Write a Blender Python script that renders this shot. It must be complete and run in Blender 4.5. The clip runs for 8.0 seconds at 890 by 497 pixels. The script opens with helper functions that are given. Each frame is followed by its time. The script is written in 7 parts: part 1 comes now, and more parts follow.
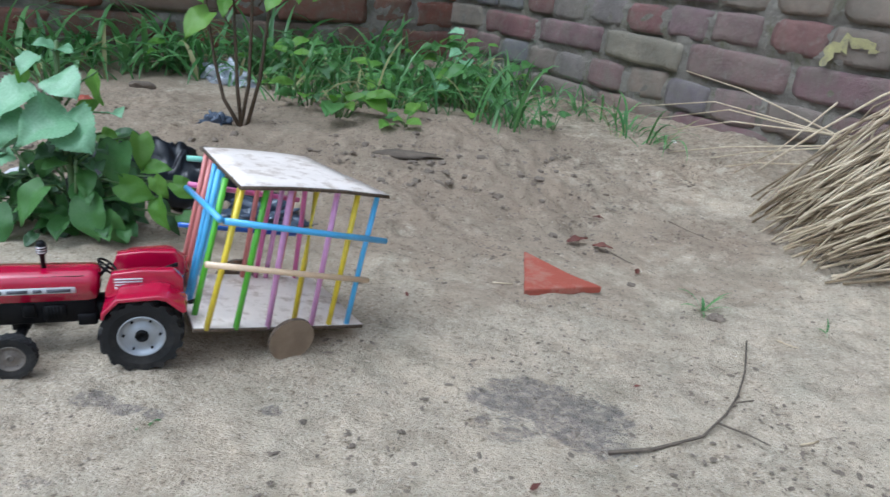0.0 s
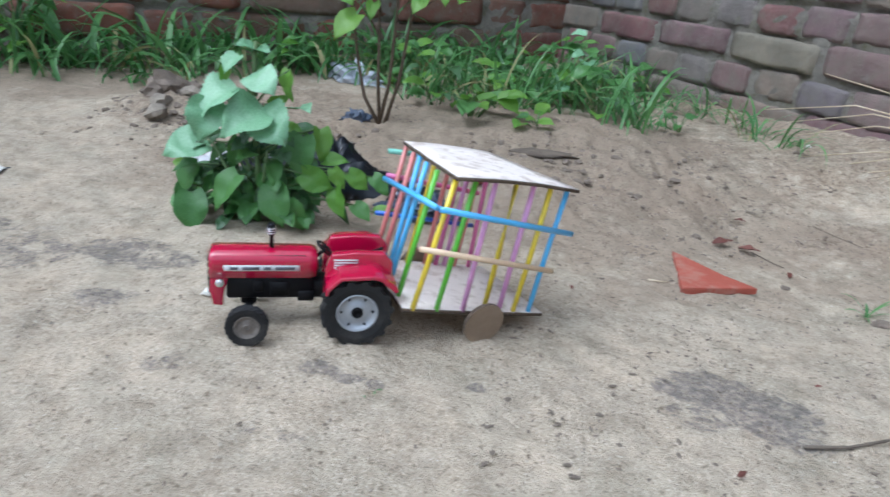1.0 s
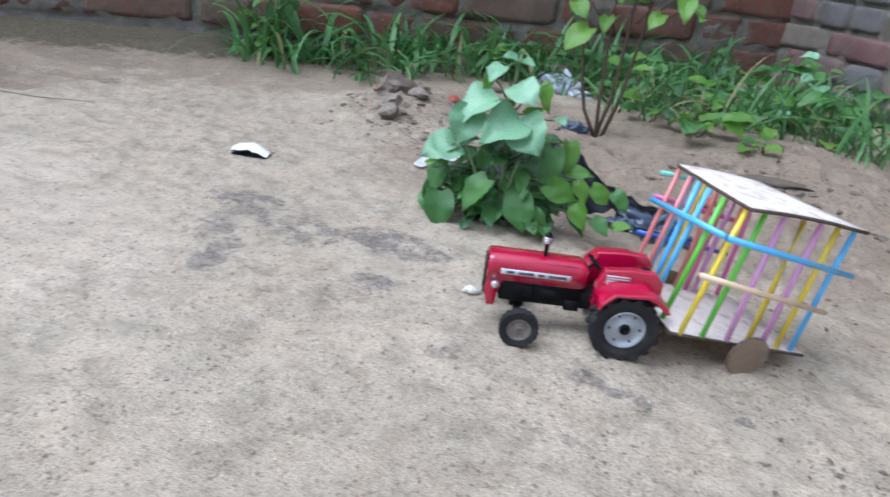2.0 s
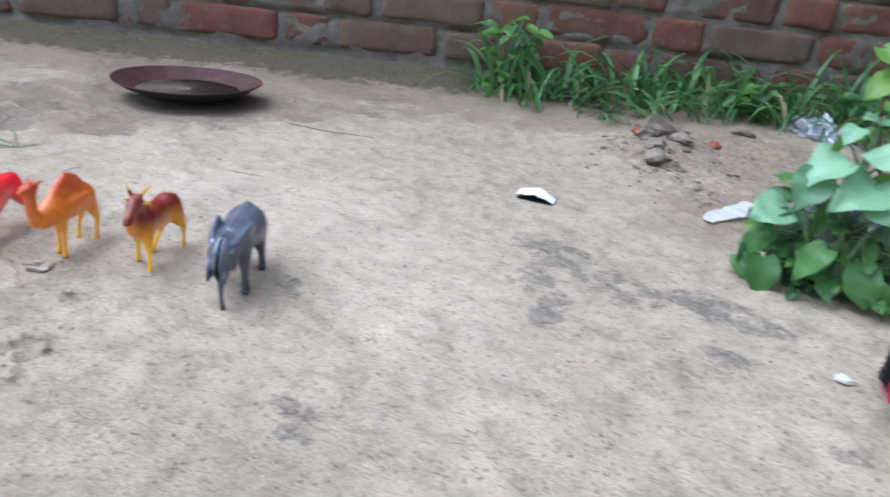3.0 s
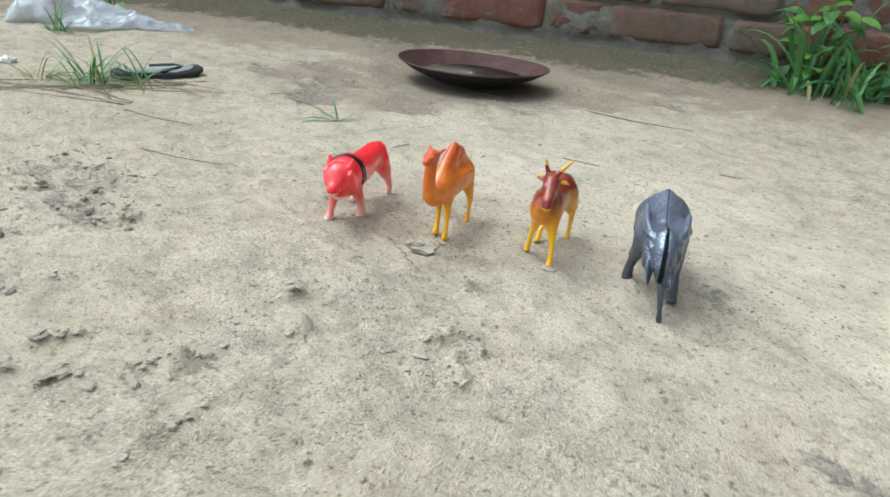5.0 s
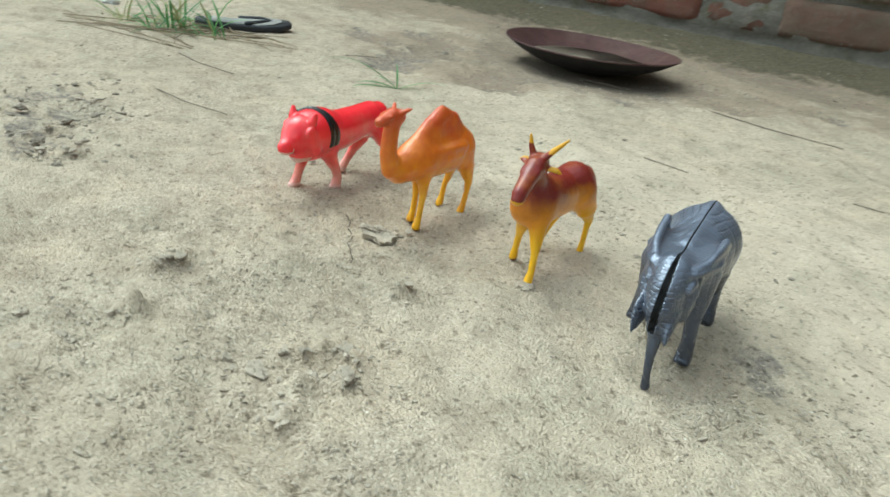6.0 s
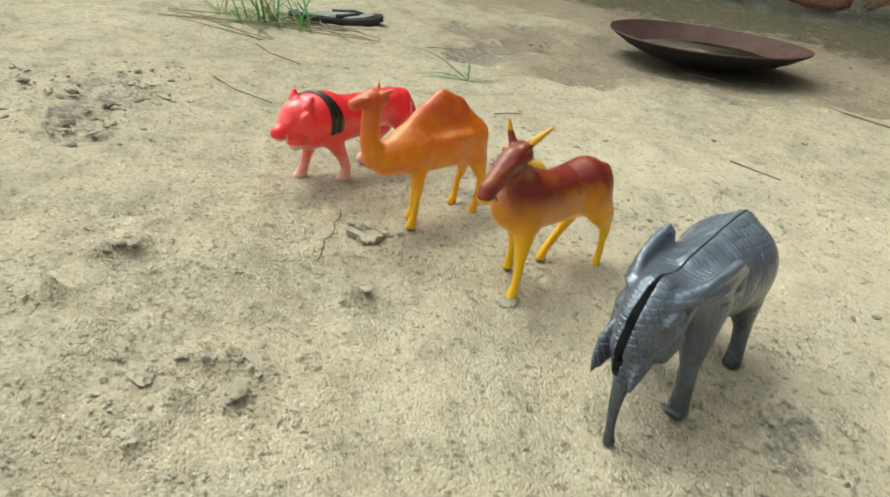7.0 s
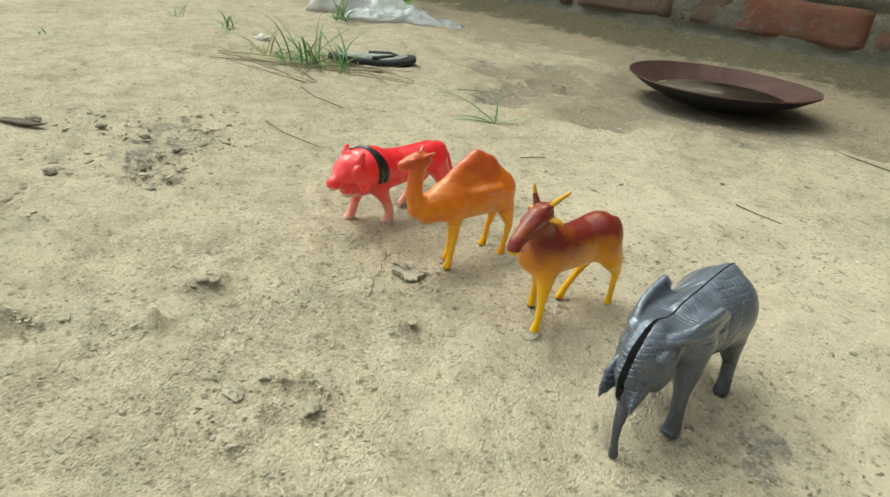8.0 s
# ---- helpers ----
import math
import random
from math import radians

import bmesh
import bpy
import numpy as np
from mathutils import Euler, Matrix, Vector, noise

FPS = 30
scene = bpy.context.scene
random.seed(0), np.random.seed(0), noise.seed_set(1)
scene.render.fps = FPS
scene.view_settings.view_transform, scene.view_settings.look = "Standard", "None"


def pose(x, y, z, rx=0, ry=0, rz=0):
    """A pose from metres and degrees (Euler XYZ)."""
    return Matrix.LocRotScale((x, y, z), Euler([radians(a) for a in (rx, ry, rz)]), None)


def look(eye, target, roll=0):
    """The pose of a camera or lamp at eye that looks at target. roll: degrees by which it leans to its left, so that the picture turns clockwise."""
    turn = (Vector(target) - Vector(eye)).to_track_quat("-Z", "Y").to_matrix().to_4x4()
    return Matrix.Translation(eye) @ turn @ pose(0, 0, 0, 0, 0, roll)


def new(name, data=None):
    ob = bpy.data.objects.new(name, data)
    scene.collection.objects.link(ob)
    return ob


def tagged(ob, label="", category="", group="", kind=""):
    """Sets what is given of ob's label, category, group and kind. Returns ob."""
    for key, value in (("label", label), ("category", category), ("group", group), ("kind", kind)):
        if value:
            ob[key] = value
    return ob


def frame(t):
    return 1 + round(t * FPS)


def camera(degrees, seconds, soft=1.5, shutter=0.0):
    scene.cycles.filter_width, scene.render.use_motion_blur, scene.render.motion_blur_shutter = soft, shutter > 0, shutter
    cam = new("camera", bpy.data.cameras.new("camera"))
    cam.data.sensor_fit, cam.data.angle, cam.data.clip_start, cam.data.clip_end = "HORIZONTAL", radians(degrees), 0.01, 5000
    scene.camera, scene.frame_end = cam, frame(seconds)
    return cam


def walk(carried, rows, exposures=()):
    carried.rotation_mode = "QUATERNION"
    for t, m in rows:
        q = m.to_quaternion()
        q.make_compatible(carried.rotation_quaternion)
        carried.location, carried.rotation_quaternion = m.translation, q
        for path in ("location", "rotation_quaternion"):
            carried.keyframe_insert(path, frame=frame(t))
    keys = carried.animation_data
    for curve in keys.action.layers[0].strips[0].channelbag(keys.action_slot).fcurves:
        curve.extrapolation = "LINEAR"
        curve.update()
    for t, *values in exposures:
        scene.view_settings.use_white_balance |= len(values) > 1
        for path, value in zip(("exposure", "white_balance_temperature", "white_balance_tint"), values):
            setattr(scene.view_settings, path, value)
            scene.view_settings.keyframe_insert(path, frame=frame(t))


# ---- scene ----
cam = camera(66.0, 8.0, soft=1.5, shutter=0.3)
PATH = [
    (0, (-0.027, 0.153, 0.283), (0.093, 2.003, -0.468), 6.4),
    (0.5, (-0.066, 0.141, 0.277), (-0.034, 1.995, -0.47), 6.1),
    (1, (-0.115, 0.123, 0.277), (-0.206, 1.967, -0.492), 5.9),
    (1.2, (-0.134, 0.115, 0.277), (-0.306, 1.949, -0.5), 6.1),
    (2.3, (-0.243, 0.079, 0.282), (-0.865, 1.801, -0.523), 7.1),
    (2.5, (-0.274, 0.069, 0.285), (-0.977, 1.76, -0.518), 6.7),
    (3, (-0.378, 0.044, 0.285), (-1.275, 1.647, -0.505), 6.4),
    (3.5, (-0.466, 0.01, 0.281), (-1.548, 1.5, -0.5), 5.4),
    (4, (-0.52, -0.026, 0.274), (-1.698, 1.387, -0.511), 5.0),
    (4.5, (-0.567, -0.048, 0.252), (-1.754, 1.349, -0.547), 4.0),
    (4.7, (-0.589, -0.037, 0.233), (-1.798, 1.337, -0.574), 4.2),
    (5.8, (-0.609, 0.138, 0.184), (-2.06, 1.222, -0.665), 9.0),
    (6, (-0.607, 0.17, 0.173), (-2.133, 1.129, -0.692), 8.1),
    (6.5, (-0.607, 0.235, 0.141), (-2.238, 0.952, -0.768), 6.0),
    (7, (-0.617, 0.265, 0.159), (-2.304, 0.852, -0.74), 5.7),
    (7.5, (-0.603, 0.263, 0.181), (-2.337, 0.769, -0.677), 6.1),
    (8, (-0.576, 0.243, 0.194), (-2.305, 0.771, -0.661), 5.5),
]
EXPOSURES = [
    (0.0, 0.45, 5200, 5), (1.2, 0.63, 5200, 7), (2.5, 0.72, 5150, 11), (4.0, 0.81, 5150, 6),
    (4.7, 0.80, 5450, 1), (6.0, 0.70, 5700, -9), (6.6, 0.70, 6300, -11), (8.0, 0.65, 6600, -11),
]
walk(cam, [(t, look(eye, target, roll)) for t, eye, target, roll in PATH], EXPOSURES)

# ---- light: a bright overcast sky, weak wide sun ----
world = bpy.data.worlds.new("overcast")
scene.world = world
world.use_nodes = True
wn = world.node_tree.nodes
sky = wn.new("ShaderNodeTexSky")
sky.sky_type = "NISHITA"
sky.sun_disc = False
sky.sun_elevation = radians(62)
sky.sun_rotation = radians(241)
sky.dust_density = 6.0
sky.air_density = 1.0
sky.ozone_density = 0.6
soften = wn.new("ShaderNodeHueSaturation")
soften.inputs["Saturation"].default_value = 0.3
world.node_tree.links.new(sky.outputs[0], soften.inputs["Color"])
world.node_tree.links.new(soften.outputs[0], wn["Background"].inputs["Color"])
wn["Background"].inputs["Strength"].default_value = 0.15
sun = new("sun", bpy.data.lights.new("sun", "SUN"))
sun.data.energy, sun.data.angle, sun.data.color = 0.42, radians(120), (1.0, 0.975, 0.94)
sun.matrix_world = look((-2.2, -1.2, 3.6), (0, 0, 0))


# ---- materials ----
def nodes_of(name):
    m = bpy.data.materials.new(name)
    m.use_nodes = True
    return m, m.node_tree, m.node_tree.nodes["Principled BSDF"]


def ramp(tree, fac, stops):
    r = tree.nodes.new("ShaderNodeValToRGB")
    while len(r.color_ramp.elements) < len(stops):
        r.color_ramp.elements.new(0.5)
    for e, (p, c) in zip(r.color_ramp.elements, stops):
        e.position, e.color = p, (*c, 1)
    tree.links.new(fac, r.inputs[0])
    return r.outputs[0]


def noise_tex(tree, scale, detail=4, rough=0.6, space="Object", dist=0.0):
    co = tree.nodes.new("ShaderNodeTexCoord")
    n = tree.nodes.new("ShaderNodeTexNoise")
    n.inputs["Scale"].default_value, n.inputs["Detail"].default_value = scale, detail
    n.inputs["Roughness"].default_value, n.inputs["Distortion"].default_value = rough, dist
    tree.links.new(co.outputs[space], n.inputs["Vector"])
    return n.outputs[0]


def mixed(tree, fac, a, b, mode="MIX"):
    n = tree.nodes.new("ShaderNodeMix")
    n.data_type, n.blend_type = "RGBA", mode
    for value, slot in ((fac, 0), (a, 6), (b, 7)):
        if isinstance(value, (int, float)):
            n.inputs[slot].default_value = value
        elif isinstance(value, tuple):
            n.inputs[slot].default_value = (*value, 1)
        else:
            tree.links.new(value, n.inputs[slot])
    return n.outputs[2]


def bumped(tree, p, height, strength, distance):
    b = tree.nodes.new("ShaderNodeBump")
    b.inputs["Strength"].default_value, b.inputs["Distance"].default_value = strength, distance
    tree.links.new(height, b.inputs["Height"])
    tree.links.new(b.outputs[0], p.inputs["Normal"])


def stuff_mat(name, low, high, scale=60, rough=0.6, metal=0.0, bump=0.2, depth=0.001, fine=400, coat=0.0, dirt=None, dirt_scale=25):
    """A two-scale surface: broad colour shift, fine grain, fine relief, and patches of dirt."""
    m, tree, p = nodes_of(name)
    col = ramp(tree, noise_tex(tree, scale), [(0.3, low), (0.7, high)])
    col = mixed(tree, 0.25, col, ramp(tree, noise_tex(tree, fine, 2), [(0.35, low), (0.65, high)]))
    if dirt:
        mask = ramp(tree, noise_tex(tree, dirt_scale, 6, 0.7), [(0.5, (0, 0, 0)), (0.72, (1, 1, 1))])
        col = mixed(tree, mask, col, dirt)
    tree.links.new(col, p.inputs["Base Color"])
    p.inputs["Roughness"].default_value, p.inputs["Metallic"].default_value = rough, metal
    p.inputs["Coat Weight"].default_value = coat
    p.inputs["Coat Roughness"].default_value = 0.25
    bumped(tree, p, noise_tex(tree, fine, 5, 0.7), bump, depth)
    return m


def leaf_mat(name, low, high, scale=30, rough=0.4, glow=0.3):
    """Leaf tissue: gloss above, light passing through."""
    m, tree, p = nodes_of(name)
    info = tree.nodes.new("ShaderNodeObjectInfo")
    geo = tree.nodes.new("ShaderNodeNewGeometry")
    add = tree.nodes.new("ShaderNodeMath")
    add.operation = "ADD"
    tree.links.new(info.outputs["Random"], add.inputs[0])
    tree.links.new(geo.outputs["Random Per Island"], add.inputs[1])
    half = tree.nodes.new("ShaderNodeMath")
    half.operation = "FRACT"
    tree.links.new(add.outputs[0], half.inputs[0])
    col = ramp(tree, half.outputs[0], [(0.0, low), (1.0, high)])
    col = mixed(tree, 0.35, col, ramp(tree, noise_tex(tree, scale), [(0.3, low), (0.7, high)]))
    tree.links.new(col, p.inputs["Base Color"])
    p.inputs["Roughness"].default_value = rough
    bumped(tree, p, noise_tex(tree, scale * 8, 3), 0.25, 0.0006)
    t = tree.nodes.new("ShaderNodeBsdfTranslucent")
    tree.links.new(col, t.inputs["Color"])
    mix = tree.nodes.new("ShaderNodeMixShader")
    mix.inputs[0].default_value = glow
    tree.links.new(p.outputs[0], mix.inputs[1])
    tree.links.new(t.outputs[0], mix.inputs[2])
    tree.links.new(mix.outputs[0], tree.nodes["Material Output"].inputs[0])
    return m


def brick_mat(name, stops, moss):
    """Hand-made fired brick: one tone a brick, sooty and chalky patches, pitted face."""
    m, tree, p = nodes_of(name)
    info = tree.nodes.new("ShaderNodeObjectInfo")
    geo = tree.nodes.new("ShaderNodeNewGeometry")
    add = tree.nodes.new("ShaderNodeMath")
    add.operation = "ADD"
    tree.links.new(info.outputs["Random"], add.inputs[0])
    tree.links.new(geo.outputs["Random Per Island"], add.inputs[1])
    wrap = tree.nodes.new("ShaderNodeMath")
    wrap.operation = "FRACT"
    tree.links.new(add.outputs[0], wrap.inputs[0])
    col = ramp(tree, wrap.outputs[0], stops)
    own = tree.nodes.new("ShaderNodeMath")
    own.operation = "MULTIPLY"
    own.inputs[1].default_value = 60.0
    tree.links.new(info.outputs["Random"], own.inputs[0])

    def cloud(scale, detail, rough, dist=0.0):
        """Noise that differs from brick to brick."""
        co = tree.nodes.new("ShaderNodeTexCoord")
        n = tree.nodes.new("ShaderNodeTexNoise")
        n.noise_dimensions = "4D"
        n.inputs["Scale"].default_value, n.inputs["Detail"].default_value = scale, detail
        n.inputs["Roughness"].default_value, n.inputs["Distortion"].default_value = rough, dist
        tree.links.new(co.outputs["Object"], n.inputs["Vector"])
        tree.links.new(own.outputs[0], n.inputs["W"])
        return n.outputs[0]

    tone = ramp(tree, cloud(14, 4, 0.6), [(0.3, (0.62, 0.6, 0.58)), (0.7, (1.3, 1.25, 1.2))])
    col = mixed(tree, 0.8, col, tone, "MULTIPLY")
    grime = ramp(tree, cloud(22, 6, 0.7, 0.6), [(0.45, (0, 0, 0)), (0.68, (1, 1, 1))])
    col = mixed(tree, grime, col, mixed(tree, 0.6, col, moss))
    chalk = ramp(tree, cloud(55, 6, 0.75), [(0.54, (0, 0, 0)), (0.70, (1, 1, 1))])
    col = mixed(tree, chalk, col, mixed(tree, 0.5, col, (0.25, 0.23, 0.20)))
    tree.links.new(col, p.inputs["Base Color"])
    p.inputs["Roughness"].default_value = 0.92
    bumped(tree, p, cloud(95, 8, 0.75), 1.0, 0.005)
    return m


def ground_mat():
    """Trodden sandy earth: pale dry crust, grey damp stains, brown loose soil, coarse grains, and light painted round
    the animals.
    """
    m, tree, p = nodes_of("sandy_earth")
    col = ramp(tree, noise_tex(tree, 4.0, 6, 0.62), [(0.32, (0.40, 0.335, 0.26)), (0.48, (0.585, 0.505, 0.395)), (0.70, (0.74, 0.655, 0.525))])
    hue = ramp(tree, noise_tex(tree, 27, 5, 0.65), [(0.32, (0.40, 0.37, 0.29)), (0.5, (0.54, 0.46, 0.35)), (0.68, (0.63, 0.505, 0.355))])
    col = mixed(tree, 0.35, col, hue)
    grain = ramp(tree, noise_tex(tree, 330, 4, 0.75), [(0.34, (0.17, 0.14, 0.106)), (0.5, (0.49, 0.43, 0.345)), (0.68, (0.80, 0.74, 0.64))])
    coarse = ramp(tree, noise_tex(tree, 7, 5, 0.65), [(0.38, (0.12, 0.12, 0.12)), (0.64, (0.38, 0.38, 0.38))])
    col = mixed(tree, coarse, col, grain)
    cells = tree.nodes.new("ShaderNodeTexVoronoi")
    cells.inputs["Scale"].default_value = 760
    place = tree.nodes.new("ShaderNodeTexCoord")
    tree.links.new(place.outputs["Object"], cells.inputs["Vector"])
    single = tree.nodes.new("ShaderNodeSeparateColor")
    tree.links.new(cells.outputs["Color"], single.inputs[0])
    col = mixed(tree, mixed(tree, 0.25, coarse, (0.2, 0.2, 0.2)), col, ramp(tree, single.outputs[0], [(0.0, (0.13, 0.105, 0.08)), (0.2, (0.44, 0.38, 0.29)), (0.78, (0.60, 0.515, 0.40)), (1.0, (0.95, 0.87, 0.74))]))
    mid = ramp(tree, noise_tex(tree, 38, 6, 0.7), [(0.34, (0.44, 0.42, 0.39)), (0.54, (1.0, 1.0, 1.0))])
    col = mixed(tree, 0.46, col, mid, "MULTIPLY")
    # The pale layer paints brighter light onto the ground round the animals.
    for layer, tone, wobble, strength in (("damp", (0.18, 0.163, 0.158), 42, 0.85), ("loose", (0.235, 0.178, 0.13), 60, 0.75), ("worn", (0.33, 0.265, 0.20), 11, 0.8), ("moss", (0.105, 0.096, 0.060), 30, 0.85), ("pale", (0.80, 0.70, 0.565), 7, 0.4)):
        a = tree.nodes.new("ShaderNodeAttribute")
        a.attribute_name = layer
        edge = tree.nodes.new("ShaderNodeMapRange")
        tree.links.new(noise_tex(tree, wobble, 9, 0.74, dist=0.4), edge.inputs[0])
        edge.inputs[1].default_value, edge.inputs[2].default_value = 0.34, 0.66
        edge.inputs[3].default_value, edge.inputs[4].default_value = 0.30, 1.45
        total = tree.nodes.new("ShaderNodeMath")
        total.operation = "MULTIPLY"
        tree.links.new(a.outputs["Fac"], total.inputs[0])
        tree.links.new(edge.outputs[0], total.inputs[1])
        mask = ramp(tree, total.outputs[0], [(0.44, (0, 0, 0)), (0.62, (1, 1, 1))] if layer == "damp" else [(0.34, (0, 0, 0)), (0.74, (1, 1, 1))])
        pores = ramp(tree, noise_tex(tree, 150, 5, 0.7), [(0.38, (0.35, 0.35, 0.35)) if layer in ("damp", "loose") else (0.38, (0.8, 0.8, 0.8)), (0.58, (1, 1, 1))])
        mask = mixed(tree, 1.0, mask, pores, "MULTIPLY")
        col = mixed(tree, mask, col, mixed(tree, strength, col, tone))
    sparse = ramp(tree, noise_tex(tree, 9, 4, 0.6), [(0.36, (0.12, 0.12, 0.12)), (0.60, (1, 1, 1))])
    for scale, size, tone, share in ((115, 0.17, (0.13, 0.10, 0.075), 0.55), (230, 0.21, (0.17, 0.135, 0.10), 0.45), (150, 0.10, (0.85, 0.82, 0.76), 0.8)):
        co = tree.nodes.new("ShaderNodeTexCoord")
        jolt = tree.nodes.new("ShaderNodeTexNoise")
        jolt.inputs["Scale"].default_value, jolt.inputs["Detail"].default_value = scale * 1.7, 2.0
        tree.links.new(co.outputs["Object"], jolt.inputs["Vector"])
        warp = tree.nodes.new("ShaderNodeVectorMath")
        warp.operation = "MULTIPLY_ADD"
        tree.links.new(jolt.outputs["Color"], warp.inputs[0])
        warp.inputs[1].default_value = (1.1 / scale,) * 3
        tree.links.new(co.outputs["Object"], warp.inputs[2])
        specks = tree.nodes.new("ShaderNodeTexVoronoi")
        specks.inputs["Scale"].default_value = scale
        tree.links.new(warp.outputs[0], specks.inputs["Vector"])
        pick = tree.nodes.new("ShaderNodeSeparateColor")
        tree.links.new(specks.outputs["Color"], pick.inputs[0])
        chosen = ramp(tree, pick.outputs[0], [(share - 0.02, (0, 0, 0)), (share + 0.02, (1, 1, 1))])
        dots = ramp(tree, specks.outputs["Distance"], [(size * 0.7, (1, 1, 1)), (size * 1.25, (0, 0, 0))])
        dots = mixed(tree, 1.0, mixed(tree, 1.0, dots, chosen, "MULTIPLY"), sparse, "MULTIPLY")
        col = mixed(tree, mixed(tree, 0.85, (0.0, 0.0, 0.0), dots), col, tone)
    pit = ramp(tree, noise_tex(tree, 210, 3, 0.6), [(0.30, (0.42, 0.40, 0.37)), (0.42, (1.0, 1.0, 1.0))])
    col = mixed(tree, 0.8, col, pit, "MULTIPLY")
    drift = ramp(tree, noise_tex(tree, 13, 5, 0.65, dist=0.5), [(0.35, (0.80, 0.79, 0.755)), (0.5, (0.88, 0.857, 0.825)), (0.66, (0.935, 0.90, 0.855))])
    col = mixed(tree, 1.0, col, drift, "MULTIPLY")
    tree.links.new(col, p.inputs["Base Color"])
    p.inputs["Roughness"].default_value = 0.97
    p.inputs["Specular IOR Level"].default_value = 0.2
    h = mixed(tree, 0.45, noise_tex(tree, 55, 6, 0.62), noise_tex(tree, 420, 4, 0.7))
    domes = ramp(tree, cells.outputs["Distance"], [(0.0, (1, 1, 1)), (0.7, (0, 0, 0))])
    h = mixed(tree, 0.13, h, domes)
    bumped(tree, p, h, 1.0, 0.0052)
    return m


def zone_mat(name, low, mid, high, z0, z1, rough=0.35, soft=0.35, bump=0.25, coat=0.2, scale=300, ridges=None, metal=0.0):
    """Moulded plastic sprayed from one colour to another with height; on the elephant the run is painted shade to
    light.
    """
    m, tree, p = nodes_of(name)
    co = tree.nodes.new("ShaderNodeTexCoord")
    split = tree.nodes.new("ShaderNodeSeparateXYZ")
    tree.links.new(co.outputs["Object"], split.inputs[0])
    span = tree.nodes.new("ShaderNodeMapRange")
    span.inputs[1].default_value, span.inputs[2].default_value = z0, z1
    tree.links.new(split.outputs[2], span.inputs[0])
    spray_or_shade = tree.nodes.new("ShaderNodeMath")
    spray_or_shade.operation = "MULTIPLY_ADD"
    tree.links.new(noise_tex(tree, 70, 3), spray_or_shade.inputs[0])
    spray_or_shade.inputs[1].default_value = soft
    spray_or_shade.inputs[2].default_value = -soft / 2
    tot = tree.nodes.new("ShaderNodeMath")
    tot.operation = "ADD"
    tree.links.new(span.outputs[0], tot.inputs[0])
    tree.links.new(spray_or_shade.outputs[0], tot.inputs[1])
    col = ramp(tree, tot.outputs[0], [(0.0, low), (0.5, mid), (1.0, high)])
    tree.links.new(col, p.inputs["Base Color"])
    p.inputs["Roughness"].default_value = rough
    p.inputs["Coat Weight"].default_value = coat
    p.inputs["Coat Roughness"].default_value = 0.2
    h = noise_tex(tree, scale, 5, 0.6)
    if ridges:
        nets = []
        for axis, k in (("X", 1.0), ("Z", 1.15), ("DIAGONAL", 0.6)):
            w = tree.nodes.new("ShaderNodeTexWave")
            w.wave_type, w.bands_direction = "BANDS", axis
            w.inputs["Scale"].default_value = ridges * k
            w.inputs["Distortion"].default_value = 1.8
            w.inputs["Detail"].default_value = 2.0
            w.inputs["Detail Scale"].default_value = 1.2
            tree.links.new(co.outputs["Object"], w.inputs["Vector"])
            nets.append(ramp(tree, w.outputs["Fac"], [(0.0, (0, 0, 0)), (0.35, (1, 1, 1))]))
        lines = mixed(tree, 1.0, nets[0], nets[1], "MULTIPLY")
        where = ramp(tree, noise_tex(tree, 38, 2), [(0.40, (0, 0, 0)), (0.62, (1, 1, 1))])
        lines = mixed(tree, where, lines, nets[2])
        run = tree.nodes.new("ShaderNodeMapRange")
        run.inputs[1].default_value, run.inputs[2].default_value = -0.06, 0.05
        tree.links.new(split.outputs[0], run.inputs[0])
        smooth_part = ramp(tree, run.outputs[0], [(0.36, (0.12, 0.12, 0.12)), (0.46, (0.72, 0.72, 0.72)), (0.70, (0.72, 0.72, 0.72)), (0.82, (0.5, 0.5, 0.5))])
        upper = ramp(tree, span.outputs[0], [(0.40, (0, 0, 0)), (0.52, (1, 1, 1))])
        lines = mixed(tree, mixed(tree, 1.0, smooth_part, upper, "MULTIPLY"), lines, (1.0, 1.0, 1.0))
        h = mixed(tree, 0.3, lines, h)
    bumped(tree, p, h, bump, 0.0013)
    p.inputs["Metallic"].default_value = metal
    return m


def plain_mat(name, colour, rough=0.4, metal=0.0, coat=0.0, alpha_glass=0.0):
    m, tree, p = nodes_of(name)
    shade = tuple(c * 0.82 for c in colour)
    col = ramp(tree, noise_tex(tree, 120, 5), [(0.3, shade), (0.7, colour)])
    tree.links.new(col, p.inputs["Base Color"])
    p.inputs["Roughness"].default_value, p.inputs["Metallic"].default_value = rough, metal
    p.inputs["Coat Weight"].default_value = coat
    p.inputs["Transmission Weight"].default_value = alpha_glass
    bumped(tree, p, noise_tex(tree, 700, 3), 0.12, 0.0004)
    return m


EARTH = ground_mat()
SAND = stuff_mat("sandy_crust", (0.34, 0.29, 0.225), (0.54, 0.465, 0.365), 120, 0.97, bump=0.9, depth=0.002, fine=420)
SOIL = stuff_mat("dry_clod", (0.19, 0.16, 0.125), (0.36, 0.31, 0.245), 90, 0.95, bump=0.8, depth=0.002, fine=500)
BROWN_SOIL = stuff_mat("brown_clod", (0.125, 0.10, 0.078), (0.25, 0.20, 0.155), 80, 0.95, bump=0.8, depth=0.002, fine=500)
MORTAR = stuff_mat("old_mortar", (0.13, 0.115, 0.095), (0.27, 0.245, 0.205), 18, 0.95, bump=0.9, depth=0.006, fine=140, dirt=(0.12, 0.115, 0.062))
